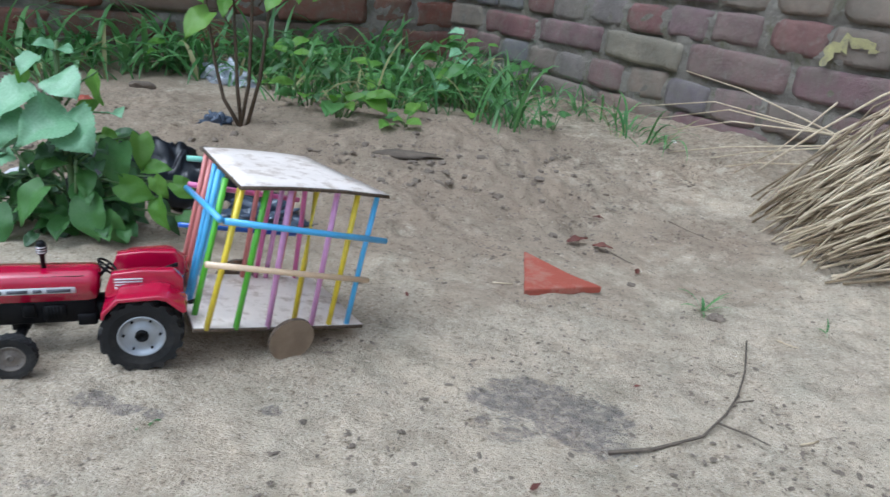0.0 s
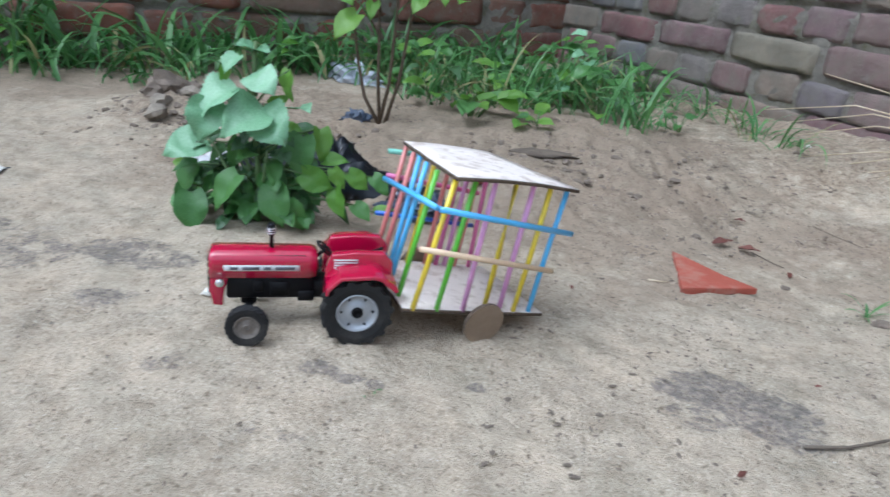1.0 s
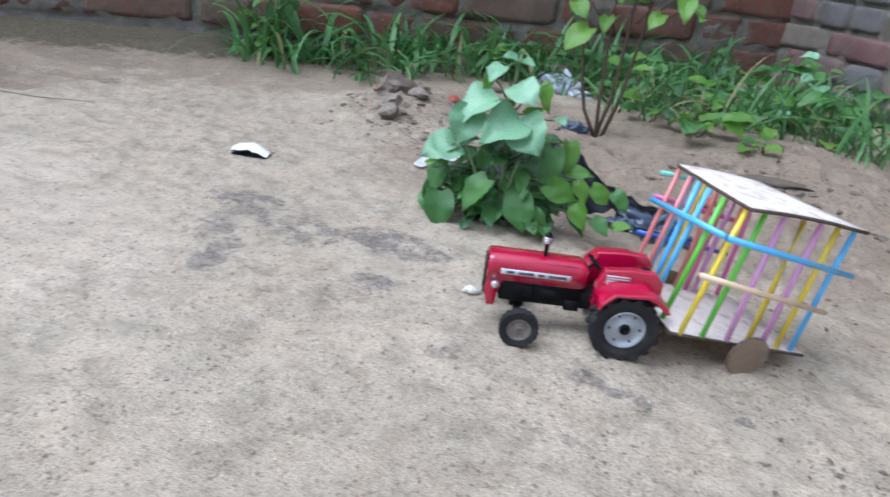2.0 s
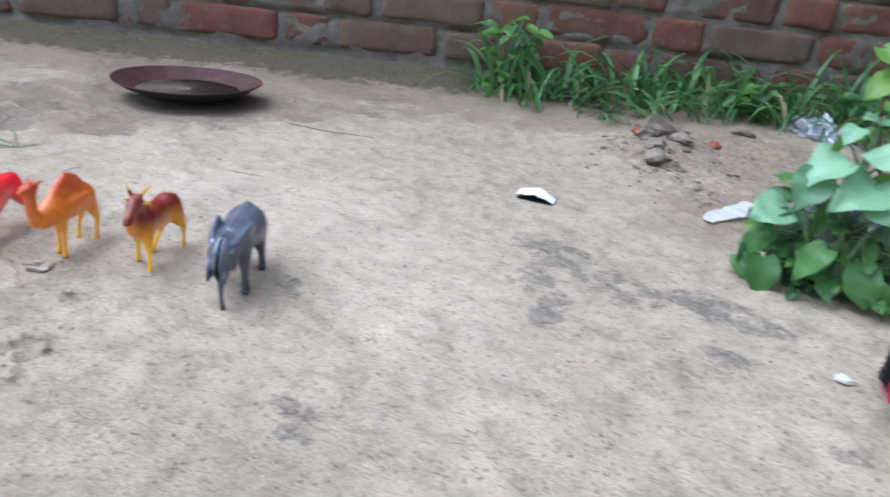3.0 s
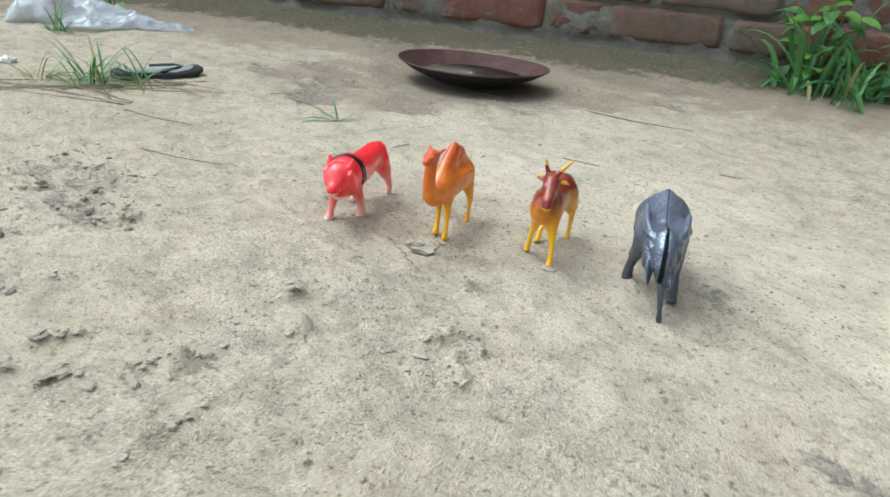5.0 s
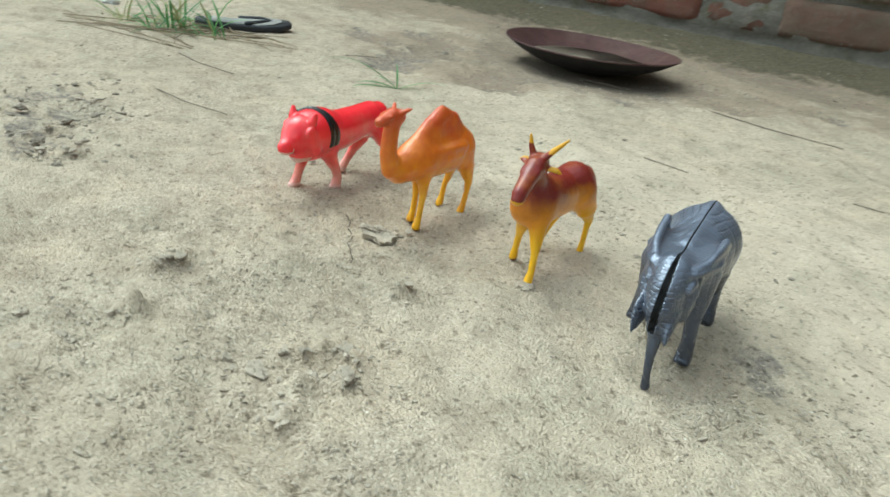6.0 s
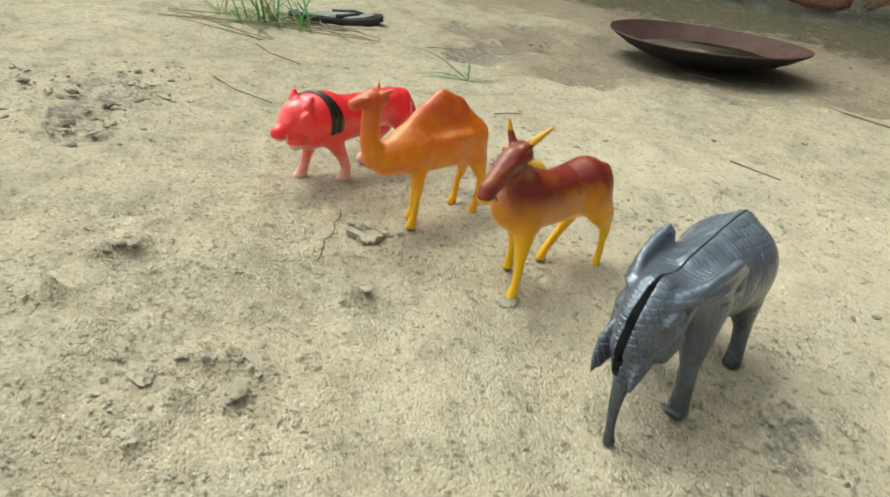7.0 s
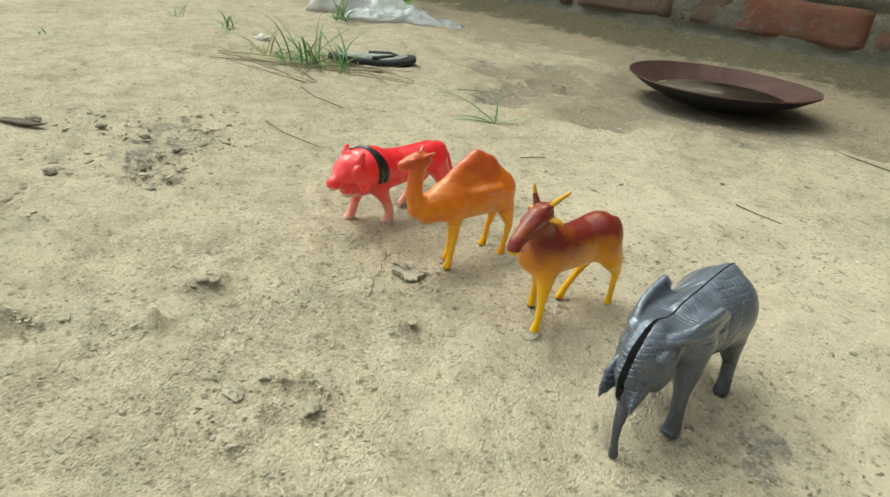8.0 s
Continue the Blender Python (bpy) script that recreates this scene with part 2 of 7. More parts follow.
BRICK_RED = brick_mat("red_brick", [(0.0, (0.26, 0.088, 0.048)), (0.2, (0.15, 0.076, 0.062)), (0.4, (0.22, 0.078, 0.048)), (0.6, (0.165, 0.12, 0.09)), (0.8, (0.175, 0.075, 0.053)), (1.0, (0.18, 0.14, 0.105))], (0.155, 0.14, 0.10))
BRICK_GREY = brick_mat("plum_grey_brick", [(0.0, (0.19, 0.145, 0.14)), (0.16, (0.24, 0.215, 0.165)), (0.32, (0.20, 0.10, 0.098)), (0.48, (0.165, 0.165, 0.175)), (0.64, (0.23, 0.185, 0.145)), (0.8, (0.20, 0.18, 0.17)), (1.0, (0.20, 0.12, 0.112))], (0.19, 0.175, 0.135))
BRICK_SHARD = stuff_mat("fresh_red_clay", (0.27, 0.060, 0.036), (0.36, 0.088, 0.054), 40, 0.85, bump=0.4, depth=0.001, dirt=(0.34, 0.20, 0.15), dirt_scale=30)
# Leaf green lightened: the sky's sheen on upper leaves is in the colour.
LEAF_SKY_PALE = leaf_mat("sky_pale_leaf", (0.11, 0.27, 0.12), (0.33, 0.55, 0.34), 25, 0.26, 0.2)
# Darkened copy of the leaf green: shade inside the bush put into colour.
LEAF_SHADED = leaf_mat("shaded_leaf", (0.025, 0.07, 0.022), (0.075, 0.16, 0.055), 30, 0.4, 0.2)
LEAF_MID = leaf_mat("mid_leaf", (0.045, 0.14, 0.03), (0.13, 0.29, 0.075), 30, 0.4, 0.3)
LEAF_LIME = leaf_mat("lime_leaf", (0.10, 0.26, 0.03), (0.22, 0.40, 0.07), 30, 0.4, 0.4)
GRASS = leaf_mat("grass_blade", (0.035, 0.12, 0.03), (0.18, 0.38, 0.12), 20, 0.36, 0.35)
GRASS_DRY = leaf_mat("yellowing_blade", (0.22, 0.24, 0.09), (0.36, 0.33, 0.16), 30, 0.6, 0.3)
STEM_GREEN = stuff_mat("green_stem", (0.07, 0.13, 0.04), (0.13, 0.2, 0.07), 60, 0.5)
STEM_DARK = stuff_mat("brown_stem", (0.05, 0.035, 0.02), (0.11, 0.075, 0.045), 60, 0.75)
STRAW_DRY = stuff_mat("dry_stalk", (0.40, 0.30, 0.175), (0.68, 0.58, 0.42), 30, 0.6, fine=300)
STRAW_DARK = stuff_mat("weathered_shaded_stalk", (0.13, 0.095, 0.055), (0.30, 0.225, 0.135), 30, 0.7, fine=300)
TWIG = stuff_mat("grey_twig", (0.07, 0.055, 0.042), (0.17, 0.135, 0.10), 60, 0.9, bump=0.5)
RED_PAINT = plain_mat("red_toy_paint", (0.43, 0.001, 0.040), 0.16, coat=0.9)
BLACK_PLASTIC = plain_mat("black_plastic", (0.007, 0.007, 0.008), 0.5)
BLACK_PLASTIC.node_tree.nodes["Principled BSDF"].inputs["Specular IOR Level"].default_value = 0.15
RUBBER = stuff_mat("dusty_rubber", (0.005, 0.005, 0.006), (0.011, 0.011, 0.011), 90, 0.8, bump=0.3, dirt=(0.035, 0.031, 0.027), dirt_scale=70)
RIM_SILVER = plain_mat("silver_rim", (0.42, 0.44, 0.47), 0.35, metal=0.35)
RIM_DUSTY = stuff_mat("dusty_rim", (0.10, 0.085, 0.072), (0.23, 0.20, 0.17), 120, 0.7)
STICKER = plain_mat("silver_sticker", (0.62, 0.62, 0.64), 0.35)
STICKER_DARK = plain_mat("sticker_print", (0.10, 0.10, 0.12), 0.45)
CHROME = plain_mat("bright_lens", (0.75, 0.75, 0.76), 0.12, metal=0.7)
CARD = stuff_mat("cardboard", (0.40, 0.30, 0.205), (0.50, 0.385, 0.27), 30, 0.85, bump=0.25, fine=220)
CARD_PALE = stuff_mat("pale_cardboard", (0.70, 0.62, 0.555), (0.80, 0.72, 0.655), 25, 0.85, bump=0.3, fine=160, dirt=(0.33, 0.23, 0.15), dirt_scale=55)
CARD_EDGE = stuff_mat("cut_cardboard_edge", (0.03, 0.022, 0.017), (0.17, 0.12, 0.08), 500, 0.9, bump=0.8)
STRAWS = {
    "blue": plain_mat("blue_drinking_straw", (0.13, 0.48, 0.88), 0.3, coat=0.3),
    "navy": plain_mat("deep_blue_straw", (0.03, 0.13, 0.55), 0.3, coat=0.3),
    "yellow": plain_mat("yellow_drinking_straw", (0.80, 0.62, 0.03), 0.3, coat=0.3),
    "green": plain_mat("green_drinking_straw", (0.14, 0.52, 0.03), 0.3, coat=0.3),
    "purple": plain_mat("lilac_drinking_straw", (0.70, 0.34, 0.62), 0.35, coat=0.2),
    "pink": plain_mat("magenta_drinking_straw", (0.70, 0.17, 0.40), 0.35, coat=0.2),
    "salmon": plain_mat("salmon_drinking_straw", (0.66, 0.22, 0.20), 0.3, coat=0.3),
    "teal": plain_mat("mint_drinking_straw", (0.25, 0.62, 0.48), 0.3, coat=0.3),
    "cream": plain_mat("cream_drinking_straw", (0.78, 0.58, 0.38), 0.35, coat=0.3),
}
IRON = stuff_mat("rusty_iron", (0.045, 0.018, 0.017), (0.095, 0.04, 0.036), 35, 0.62, metal=0.25, bump=0.5, fine=260, dirt=(0.12, 0.07, 0.055), dirt_scale=14)
PAN_SOOT = stuff_mat("sooty_iron", (0.008, 0.007, 0.007), (0.02, 0.016, 0.015), 40, 0.85, bump=0.4)
PAN_DUST = stuff_mat("dust_in_pan", (0.19, 0.15, 0.11), (0.30, 0.245, 0.18), 30, 0.9, bump=0.6, depth=0.002, fine=200)
BAG_BLACK = plain_mat("black_polythene", (0.013, 0.017, 0.026), 0.3, coat=0.3)
PACKET = plain_mat("silvery_clear_plastic", (0.50, 0.53, 0.60), 0.25, metal=0.15, coat=0.4)
BAG_BLUE = plain_mat("blue_black_polythene", (0.05, 0.07, 0.11), 0.28, coat=0.4)
BAG_WHITE = plain_mat("clear_white_polythene", (0.78, 0.80, 0.84), 0.25, coat=0.5)
BAG_WHITE.node_tree.nodes["Principled BSDF"].inputs["Alpha"].default_value = 0.6
FOIL = plain_mat("silver_wrapper", (0.90, 0.90, 0.91), 0.5)
SHELL_WHITE = stuff_mat("white_card_scrap", (0.66, 0.64, 0.58), (0.8, 0.78, 0.72), 60, 0.7)
SOLE_AND_SHADE_BLACK = stuff_mat("worn_black_rubber_and_shade", (0.012, 0.013, 0.016), (0.03, 0.032, 0.036), 60, 0.7)
SOLE_TOP = stuff_mat("dusty_insole", (0.20, 0.20, 0.19), (0.38, 0.37, 0.34), 50, 0.85)
# Low parts darker, back lighter: shade and sky light put into the grey.
ELEPHANT = zone_mat("grey_metallic_shade_graded", (0.052, 0.057, 0.076), (0.100, 0.113, 0.150), (0.205, 0.235, 0.305), 0.0, 0.07, 0.28, 0.4, 0.75, 0.35, 160, ridges=125, metal=0.45)
SLIT = plain_mat("dark_hollow", (0.006, 0.006, 0.007), 0.8)
GOAT = zone_mat("yellow_and_maroon_plastic", (0.90, 0.50, 0.006), (0.78, 0.30, 0.007), (0.20, 0.018, 0.012), 0.021, 0.051, 0.32, 0.55, 0.3, 0.2)
HOOF = stuff_mat("muddy_brown_plastic", (0.16, 0.06, 0.025), (0.36, 0.20, 0.10), 200, 0.7)
PALE_PINK = stuff_mat("worn_pale_pink_plastic", (0.62, 0.20, 0.16), (0.80, 0.62, 0.55), 160, 0.4, bump=0.1)
HORN = zone_mat("yellow_plastic", (0.74, 0.40, 0.01), (0.74, 0.40, 0.01), (0.70, 0.36, 0.012), 0.0, 0.09, 0.35, 0.2, 0.2, 0.3)
CAMEL = zone_mat("orange_plastic", (0.88, 0.45, 0.006), (0.74, 0.21, 0.007), (0.56, 0.075, 0.012), 0.012, 0.074, 0.31, 1.0, 0.6, 0.3, 260)
LION = zone_mat("red_and_pink_plastic", (0.76, 0.38, 0.31), (0.80, 0.12, 0.10), (0.86, 0.020, 0.035), 0.004, 0.034, 0.26, 0.9, 0.3, 0.5)
STRAP = plain_mat("black_strap", (0.005, 0.005, 0.006), 0.25, coat=0.2)


# ---- building blocks ----
def mesh_from(bm, name, mats, smooth=True):
    me = bpy.data.meshes.new(name)
    bm.to_mesh(me)
    bm.free()
    for m in mats if isinstance(mats, (list, tuple)) else [mats]:
        me.materials.append(m)
    if smooth:
        me.shade_smooth()
    return me


def thing(name, bm, mats, label, category, group="", kind="", at=None, smooth=True):
    ob = new(name, mesh_from(bm, name, mats, smooth))
    if at is not None:
        ob.matrix_world = at
    return tagged(ob, label, category, group, kind)


def holder(name, m, label, category, group="", kind=""):
    ob = new(name)
    ob.empty_display_size = 0.02
    ob.matrix_world = m
    return tagged(ob, label, category, group, kind)


def part(name, bm, mats, parent, label="", smooth=True, m=None):
    ob = new(name, bm if isinstance(bm, bpy.types.Mesh) else mesh_from(bm, name, mats, smooth))
    ob.parent = parent
    if m is not None:
        ob.matrix_basis = m
    return tagged(ob, label)


def lathe(bm, profile, n=24, axis="Y", mat=0, closed=False):
    """Turn a profile of (radius, offset along the axis) round the axis."""
    rings = []
    for r, h in profile:
        ring = []
        for k in range(n):
            a = 2 * math.pi * k / n
            c, s = r * math.cos(a), r * math.sin(a)
            ring.append(bm.verts.new((c, h, s) if axis == "Y" else (c, s, h)))
        rings.append(ring)
    pairs = list(zip(rings, rings[1:])) + ([(rings[-1], rings[0])] if closed else [])
    for a, b in pairs:
        for k in range(n):
            f = bm.faces.new((a[k], a[(k + 1) % n], b[(k + 1) % n], b[k]))
            f.material_index = mat
    if not closed:
        for ring, flip in ((rings[0], True), (rings[-1], False)):
            if abs(profile[0 if flip else -1][0]) > 1e-6:
                f = bm.faces.new(ring[::-1] if flip else ring)
                f.material_index = mat
    return bm


def loft(bm, spine, n=12, mat=0, round_ends=True, up=(0, 0, 1)):
    """A closed tube through (point, half width, half height) rows, with rounded ends."""
    rows = [(Vector(p), a, b) for p, a, b in spine]
    if round_ends:
        for end in (0, -1):
            p, a, b = rows[end]
            q = rows[1 if end == 0 else -2][0]
            d = (p - q).normalized()
            more = [(p + d * min(a, b) * math.sin(t), a * math.cos(t), b * math.cos(t)) for t in (0.5, 0.95, 1.35)]
            rows = more[::-1] + rows if end == 0 else rows + more
    rings = []
    for k, (p, a, b) in enumerate(rows):
        d = (rows[min(k + 1, len(rows) - 1)][0] - rows[max(k - 1, 0)][0]).normalized()
        side = Vector(up).cross(d)
        side = side.normalized() if side.length > 0.05 else Vector((0, 1, 0))
        top = d.cross(side)
        rings.append([bm.verts.new(p + side * a * math.cos(2 * math.pi * j / n) + top * b * math.sin(2 * math.pi * j / n)) for j in range(n)])
    for r0, r1 in zip(rings, rings[1:]):
        for j in range(n):
            f = bm.faces.new((r0[j], r0[(j + 1) % n], r1[(j + 1) % n], r1[j]))
            f.material_index = mat
    bm.faces.new(rings[0][::-1]).material_index = mat
    bm.faces.new(rings[-1]).material_index = mat
    return bm


def tube(bm, points, r0, r1=None, n=6, mat=0):
    r1 = r0 if r1 is None else r1
    k = len(points) - 1
    return loft(bm, [(p, r0 + (r1 - r0) * i / k, r0 + (r1 - r0) * i / k) for i, p in enumerate(points)], n, mat, False)


def slab(bm, x0, x1, y0, y1, z0, z1, bevel=0.0, seg=1, mat=0):
    made = bmesh.ops.create_cube(bm, size=1.0, matrix=Matrix.LocRotScale(((x0 + x1) / 2, (y0 + y1) / 2, (z0 + z1) / 2), None, (x1 - x0, y1 - y0, z1 - z0)))
    faces = {f for v in made["verts"] for f in v.link_faces}
    for f in faces:
        f.material_index = mat
    if bevel:
        edges = {e for v in made["verts"] for e in v.link_edges}
        bmesh.ops.bevel(bm, geom=list(edges), offset=bevel, segments=seg, affect="EDGES", profile=0.6)
    return bm


def prism(bm, outline, y0, y1, bevel=0.0, mat=0):
    """An outline in x and z, drawn out along y."""
    a = [bm.verts.new((x, y0, z)) for x, z in outline]
    b = [bm.verts.new((x, y1, z)) for x, z in outline]
    k = len(outline)
    faces = [bm.faces.new(a[::-1]), bm.faces.new(b)]
    faces += [bm.faces.new((a[i], a[(i + 1) % k], b[(i + 1) % k], b[i])) for i in range(k)]
    for f in faces:
        f.material_index = mat
    bmesh.ops.recalc_face_normals(bm, faces=faces)
    if bevel:
        edges = {e for f in faces for e in f.edges}
        bmesh.ops.bevel(bm, geom=list(edges), offset=bevel, segments=2, affect="EDGES", profile=0.6)
    return bm


def grain(x, y, seed=0):
    """Smooth value noise from 0 to 1 over arrays."""
    xi, yi = np.floor(x).astype(np.int64), np.floor(y).astype(np.int64)
    fx, fy = x - xi, y - yi
    fx, fy = fx * fx * (3 - 2 * fx), fy * fy * (3 - 2 * fy)

    def h(a, b):
        n = (a * 374761393 + b * 668265263 + seed * 974634777) & 0x7FFFFFFF
        n = ((n ^ (n >> 13)) * 1274126177) & 0x7FFFFFFF
        return ((n ^ (n >> 16)) & 0xFFFF) / 65535.0

    return (h(xi, yi) * (1 - fx) + h(xi + 1, yi) * fx) * (1 - fy) + (h(xi, yi + 1) * (1 - fx) + h(xi + 1, yi + 1) * fx) * fy


def layers(x, y, scale, octaves=4, seed=0):
    total, amp, norm = 0.0, 1.0, 0.0
    for k in range(octaves):
        total = total + amp * grain(x * scale * 2**k, y * scale * 2**k, seed + k)
        norm += amp
        amp *= 0.5
    return total / norm


# ---- the plan: two brick walls that meet in a corner, earth in front ----
CORNER = np.array((0.046, 2.155))
TURN_1, TURN_2 = radians(29), radians(-60)
HEAD_1, HEAD_2 = 0.1251, 0.1081
ALONG_1, ALONG_2 = np.array((math.cos(TURN_1), math.sin(TURN_1))), np.array((math.cos(TURN_2), math.sin(TURN_2)))
IN_1, IN_2 = np.array((ALONG_1[1], -ALONG_1[0])), np.array((ALONG_2[1], -ALONG_2[0]))


def bump_at(x, y, cx, cy, r):
    return np.exp(-((x - cx) ** 2 + (y - cy) ** 2) / (2 * r * r))


def land(x, y):
    """The lie of the land without its roughness."""
    x, y = np.asarray(x, float), np.asarray(y, float)
    d1 = np.maximum((x - CORNER[0]) * IN_1[0] + (y - CORNER[1]) * IN_1[1], 0)
    d2 = np.maximum((x - CORNER[0]) * IN_2[0] + (y - CORNER[1]) * IN_2[1], 0)
    s1 = (x - CORNER[0]) * ALONG_1[0] + (y - CORNER[1]) * ALONG_1[1]
    z = 0.013 * bump_at(x, y, -0.21, 0.54, 0.16) - 0.022 * bump_at(x, y, 0.24, 0.92, 0.2)
    z = z + 0.040 * bump_at(x, y, 0.03, 1.26, 0.17) + 0.02 * bump_at(x, y, -0.35, 1.35, 0.2)
    s2 = (x - CORNER[0]) * ALONG_2[0] + (y - CORNER[1]) * ALONG_2[1]
    bank = np.maximum((0.040 + 0.035 * np.clip((s2 - 0.5) / 0.5, 0, 1)) * np.exp(-d2 / 0.16), (0.034 + 0.008 * np.clip(1 + s1 / 1.0, 0, 1)) * np.exp(-d1 / 0.11))
    z = z + bank
    z = z + 0.03 * bump_at(x, y, -0.64, 1.22, 0.075)
    near = np.exp(-np.maximum(np.hypot(x + 0.7, y - 0.9) - 2.2, 0) * 2)
    return z + near * (layers(x, y, 7, 2, 3) - 0.5) * 0.007


def on_land(x, y, lift=0.0):
    return Vector((x, y, float(land(x, y)) + lift))


from mathutils.bvhtree import BVHTree

# ---- ground ----
# Damp stains; the patch at (-1.40, 0.87) also paints the pan's shadow.
DAMP_AND_SHADOW = [
    (0.075, 0.575, 0.035, 0.022, 1.0), (0.105, 0.555, 0.03, 0.025, 1.1), (0.115, 0.525, 0.022, 0.014, 0.8), (0.05, 0.535, 0.018, 0.018, 0.7), (-0.215, 0.520, 0.014, 0.007, 0.72), (-0.190, 0.514, 0.010, 0.005, 0.75), (-0.172, 0.511, 0.006, 0.004, 0.85),
    (-0.103, 0.527, 0.006, 0.005, 0.75), (-0.44, 0.685, 0.035, 0.028, 0.85), (-0.40, 0.67, 0.03, 0.02, 0.75), (-0.405, 0.59, 0.022, 0.015, 0.7), (-0.23, 0.446, 0.025, 0.007, 0.6), (-0.312, 0.50, 0.02, 0.012, 0.55),
    (-0.62, 0.705, 0.045, 0.026, 0.68), (-0.60, 0.635, 0.022, 0.04, 0.7), (-0.56, 0.575, 0.016, 0.035, 0.7), (-0.55, 0.68, 0.04, 0.04, 0.58), (-0.50, 0.66, 0.03, 0.04, 0.58), (-0.635, 0.325, 0.02, 0.010, 0.6), (-0.617, 0.305, 0.012, 0.008, 0.7),
    (-0.765, 0.457, 0.011, 0.007, 1.1), (-0.748, 0.445, 0.009, 0.007, 0.8), (-1.565, 0.70, 0.05, 0.022, 2.0), (-1.58, 0.60, 0.05, 0.03, 1.0), (-1.47, 0.65, 0.035, 0.02, 2.0), (-1.33, 0.69, 0.02, 0.055, 2.0),
    (-1.29, 0.64, 0.025, 0.025, 2.0), (-1.45, 0.60, 0.035, 0.02, 1.2), (-1.40, 0.55, 0.035, 0.025, 1.1), (-1.22, 0.77, 0.03, 0.02, 0.6), (-1.298, 0.965, 0.035, 0.035, 2.0), (-1.18, 0.93, 0.025, 0.02, 1.2), (-1.20, 1.04, 0.05, 0.015, 1.1),
    (-1.13, 1.06, 0.03, 0.02, 0.7), (-1.40, 0.87, 0.13, 0.12, 1.3), (-1.15, 0.15, 0.06, 0.03, 0.5), (-1.23, 0.17, 0.05, 0.04, 0.5), (0.30, 0.46, 0.03, 0.02, 0.7), (-1.62, 0.98, 0.16, 0.09, 0.8), (-1.3, 1.19, 0.14, 0.06, 0.75),
]
LOOSE = [(-0.12, 1.02, 0.15, 1.5), (-0.35, 1.12, 0.13, 1.3), (0.05, 1.12, 0.12, 1.6), (-0.63, 1.19, 0.07, 1.4), (0.2, 1.3, 0.14, 1.1), (-0.3, 0.95, 0.1, 1.3), (0.42, 1.25, 0.12, 1.0), (-0.02, 1.28, 0.13, 1.5), (0.16, 1.06, 0.07, 1.3), (0.38, 0.98, 0.07, 0.9), (0.30, 1.12, 0.08, 0.8), (-0.5, 1.4, 0.12, 1.0), (-0.2, 1.45, 0.12, 1.2), (0.1, 0.80, 0.06, 0.6), (-0.45, 1.05, 0.13, 0.9), (-0.5, 1.27, 0.14, 1.0)]
PRINTS = [(-0.825, 0.258, 0.022), (-0.925, 0.222, 0.024), (-0.945, 0.338, 0.020), (-0.80, 0.222, 0.022), (-0.885, 0.175, 0.02), (-0.945, 0.068, 0.035)]
RIDGES = [
    [(-0.841, 0.244), (-0.842, 0.253), (-0.839, 0.263), (-0.832, 0.272), (-0.825, 0.274)], [(-0.813, 0.257), (-0.816, 0.262), (-0.819, 0.266)], [(-0.815, 0.238), (-0.817, 0.243), (-0.817, 0.248), (-0.821, 0.251)], [(-0.802, 0.229), (-0.799, 0.232), (-0.803, 0.234), (-0.806, 0.237)],
    [(-0.932, 0.199), (-0.926, 0.204), (-0.934, 0.210), (-0.941, 0.223)], [(-0.891, 0.186), (-0.888, 0.193), (-0.892, 0.197)], [(-0.872, 0.159), (-0.877, 0.164)], [(-0.873, 0.307), (-0.875, 0.314), (-0.880, 0.321)],
    [(-0.950, 0.324), (-0.943, 0.333), (-0.940, 0.345)], [(-1.10, 0.14), (-1.11, 0.165), (-1.105, 0.19)], [(-1.15, 0.15), (-1.17, 0.18)], [(-1.22, 0.11), (-1.20, 0.14)], [(-0.91, 0.10), (-0.90, 0.13)], [(-1.23, 0.19), (-1.20, 0.21)],
    [(-0.964, 0.04), (-0.957, 0.05), (-0.942, 0.058)],
    [(-0.922, 0.061), (-0.926, 0.069), (-0.918, 0.083)],
    [(-0.964, 0.071), (-0.961, 0.084), (-0.953, 0.096)],
    [(-0.893, 0.11), (-0.896, 0.125), (-0.902, 0.142)],
    [(-0.846, 0.07), (-0.849, 0.083), (-0.852, 0.093), (-0.862, 0.121)],
    [(-0.881, 0.01), (-0.875, 0.021), (-0.873, 0.033)],
    [(-1.033, 0.063), (-1.029, 0.084)],
    [(-1.03, 0.101), (-1.026, 0.111)],
]


def steps(*stretches):
    """Grid lines from (start, end, gap) stretches."""
    out = []
    for a, b, g in stretches:
        out += list(np.arange(a, b - 1e-9, g))
    return np.array(out)


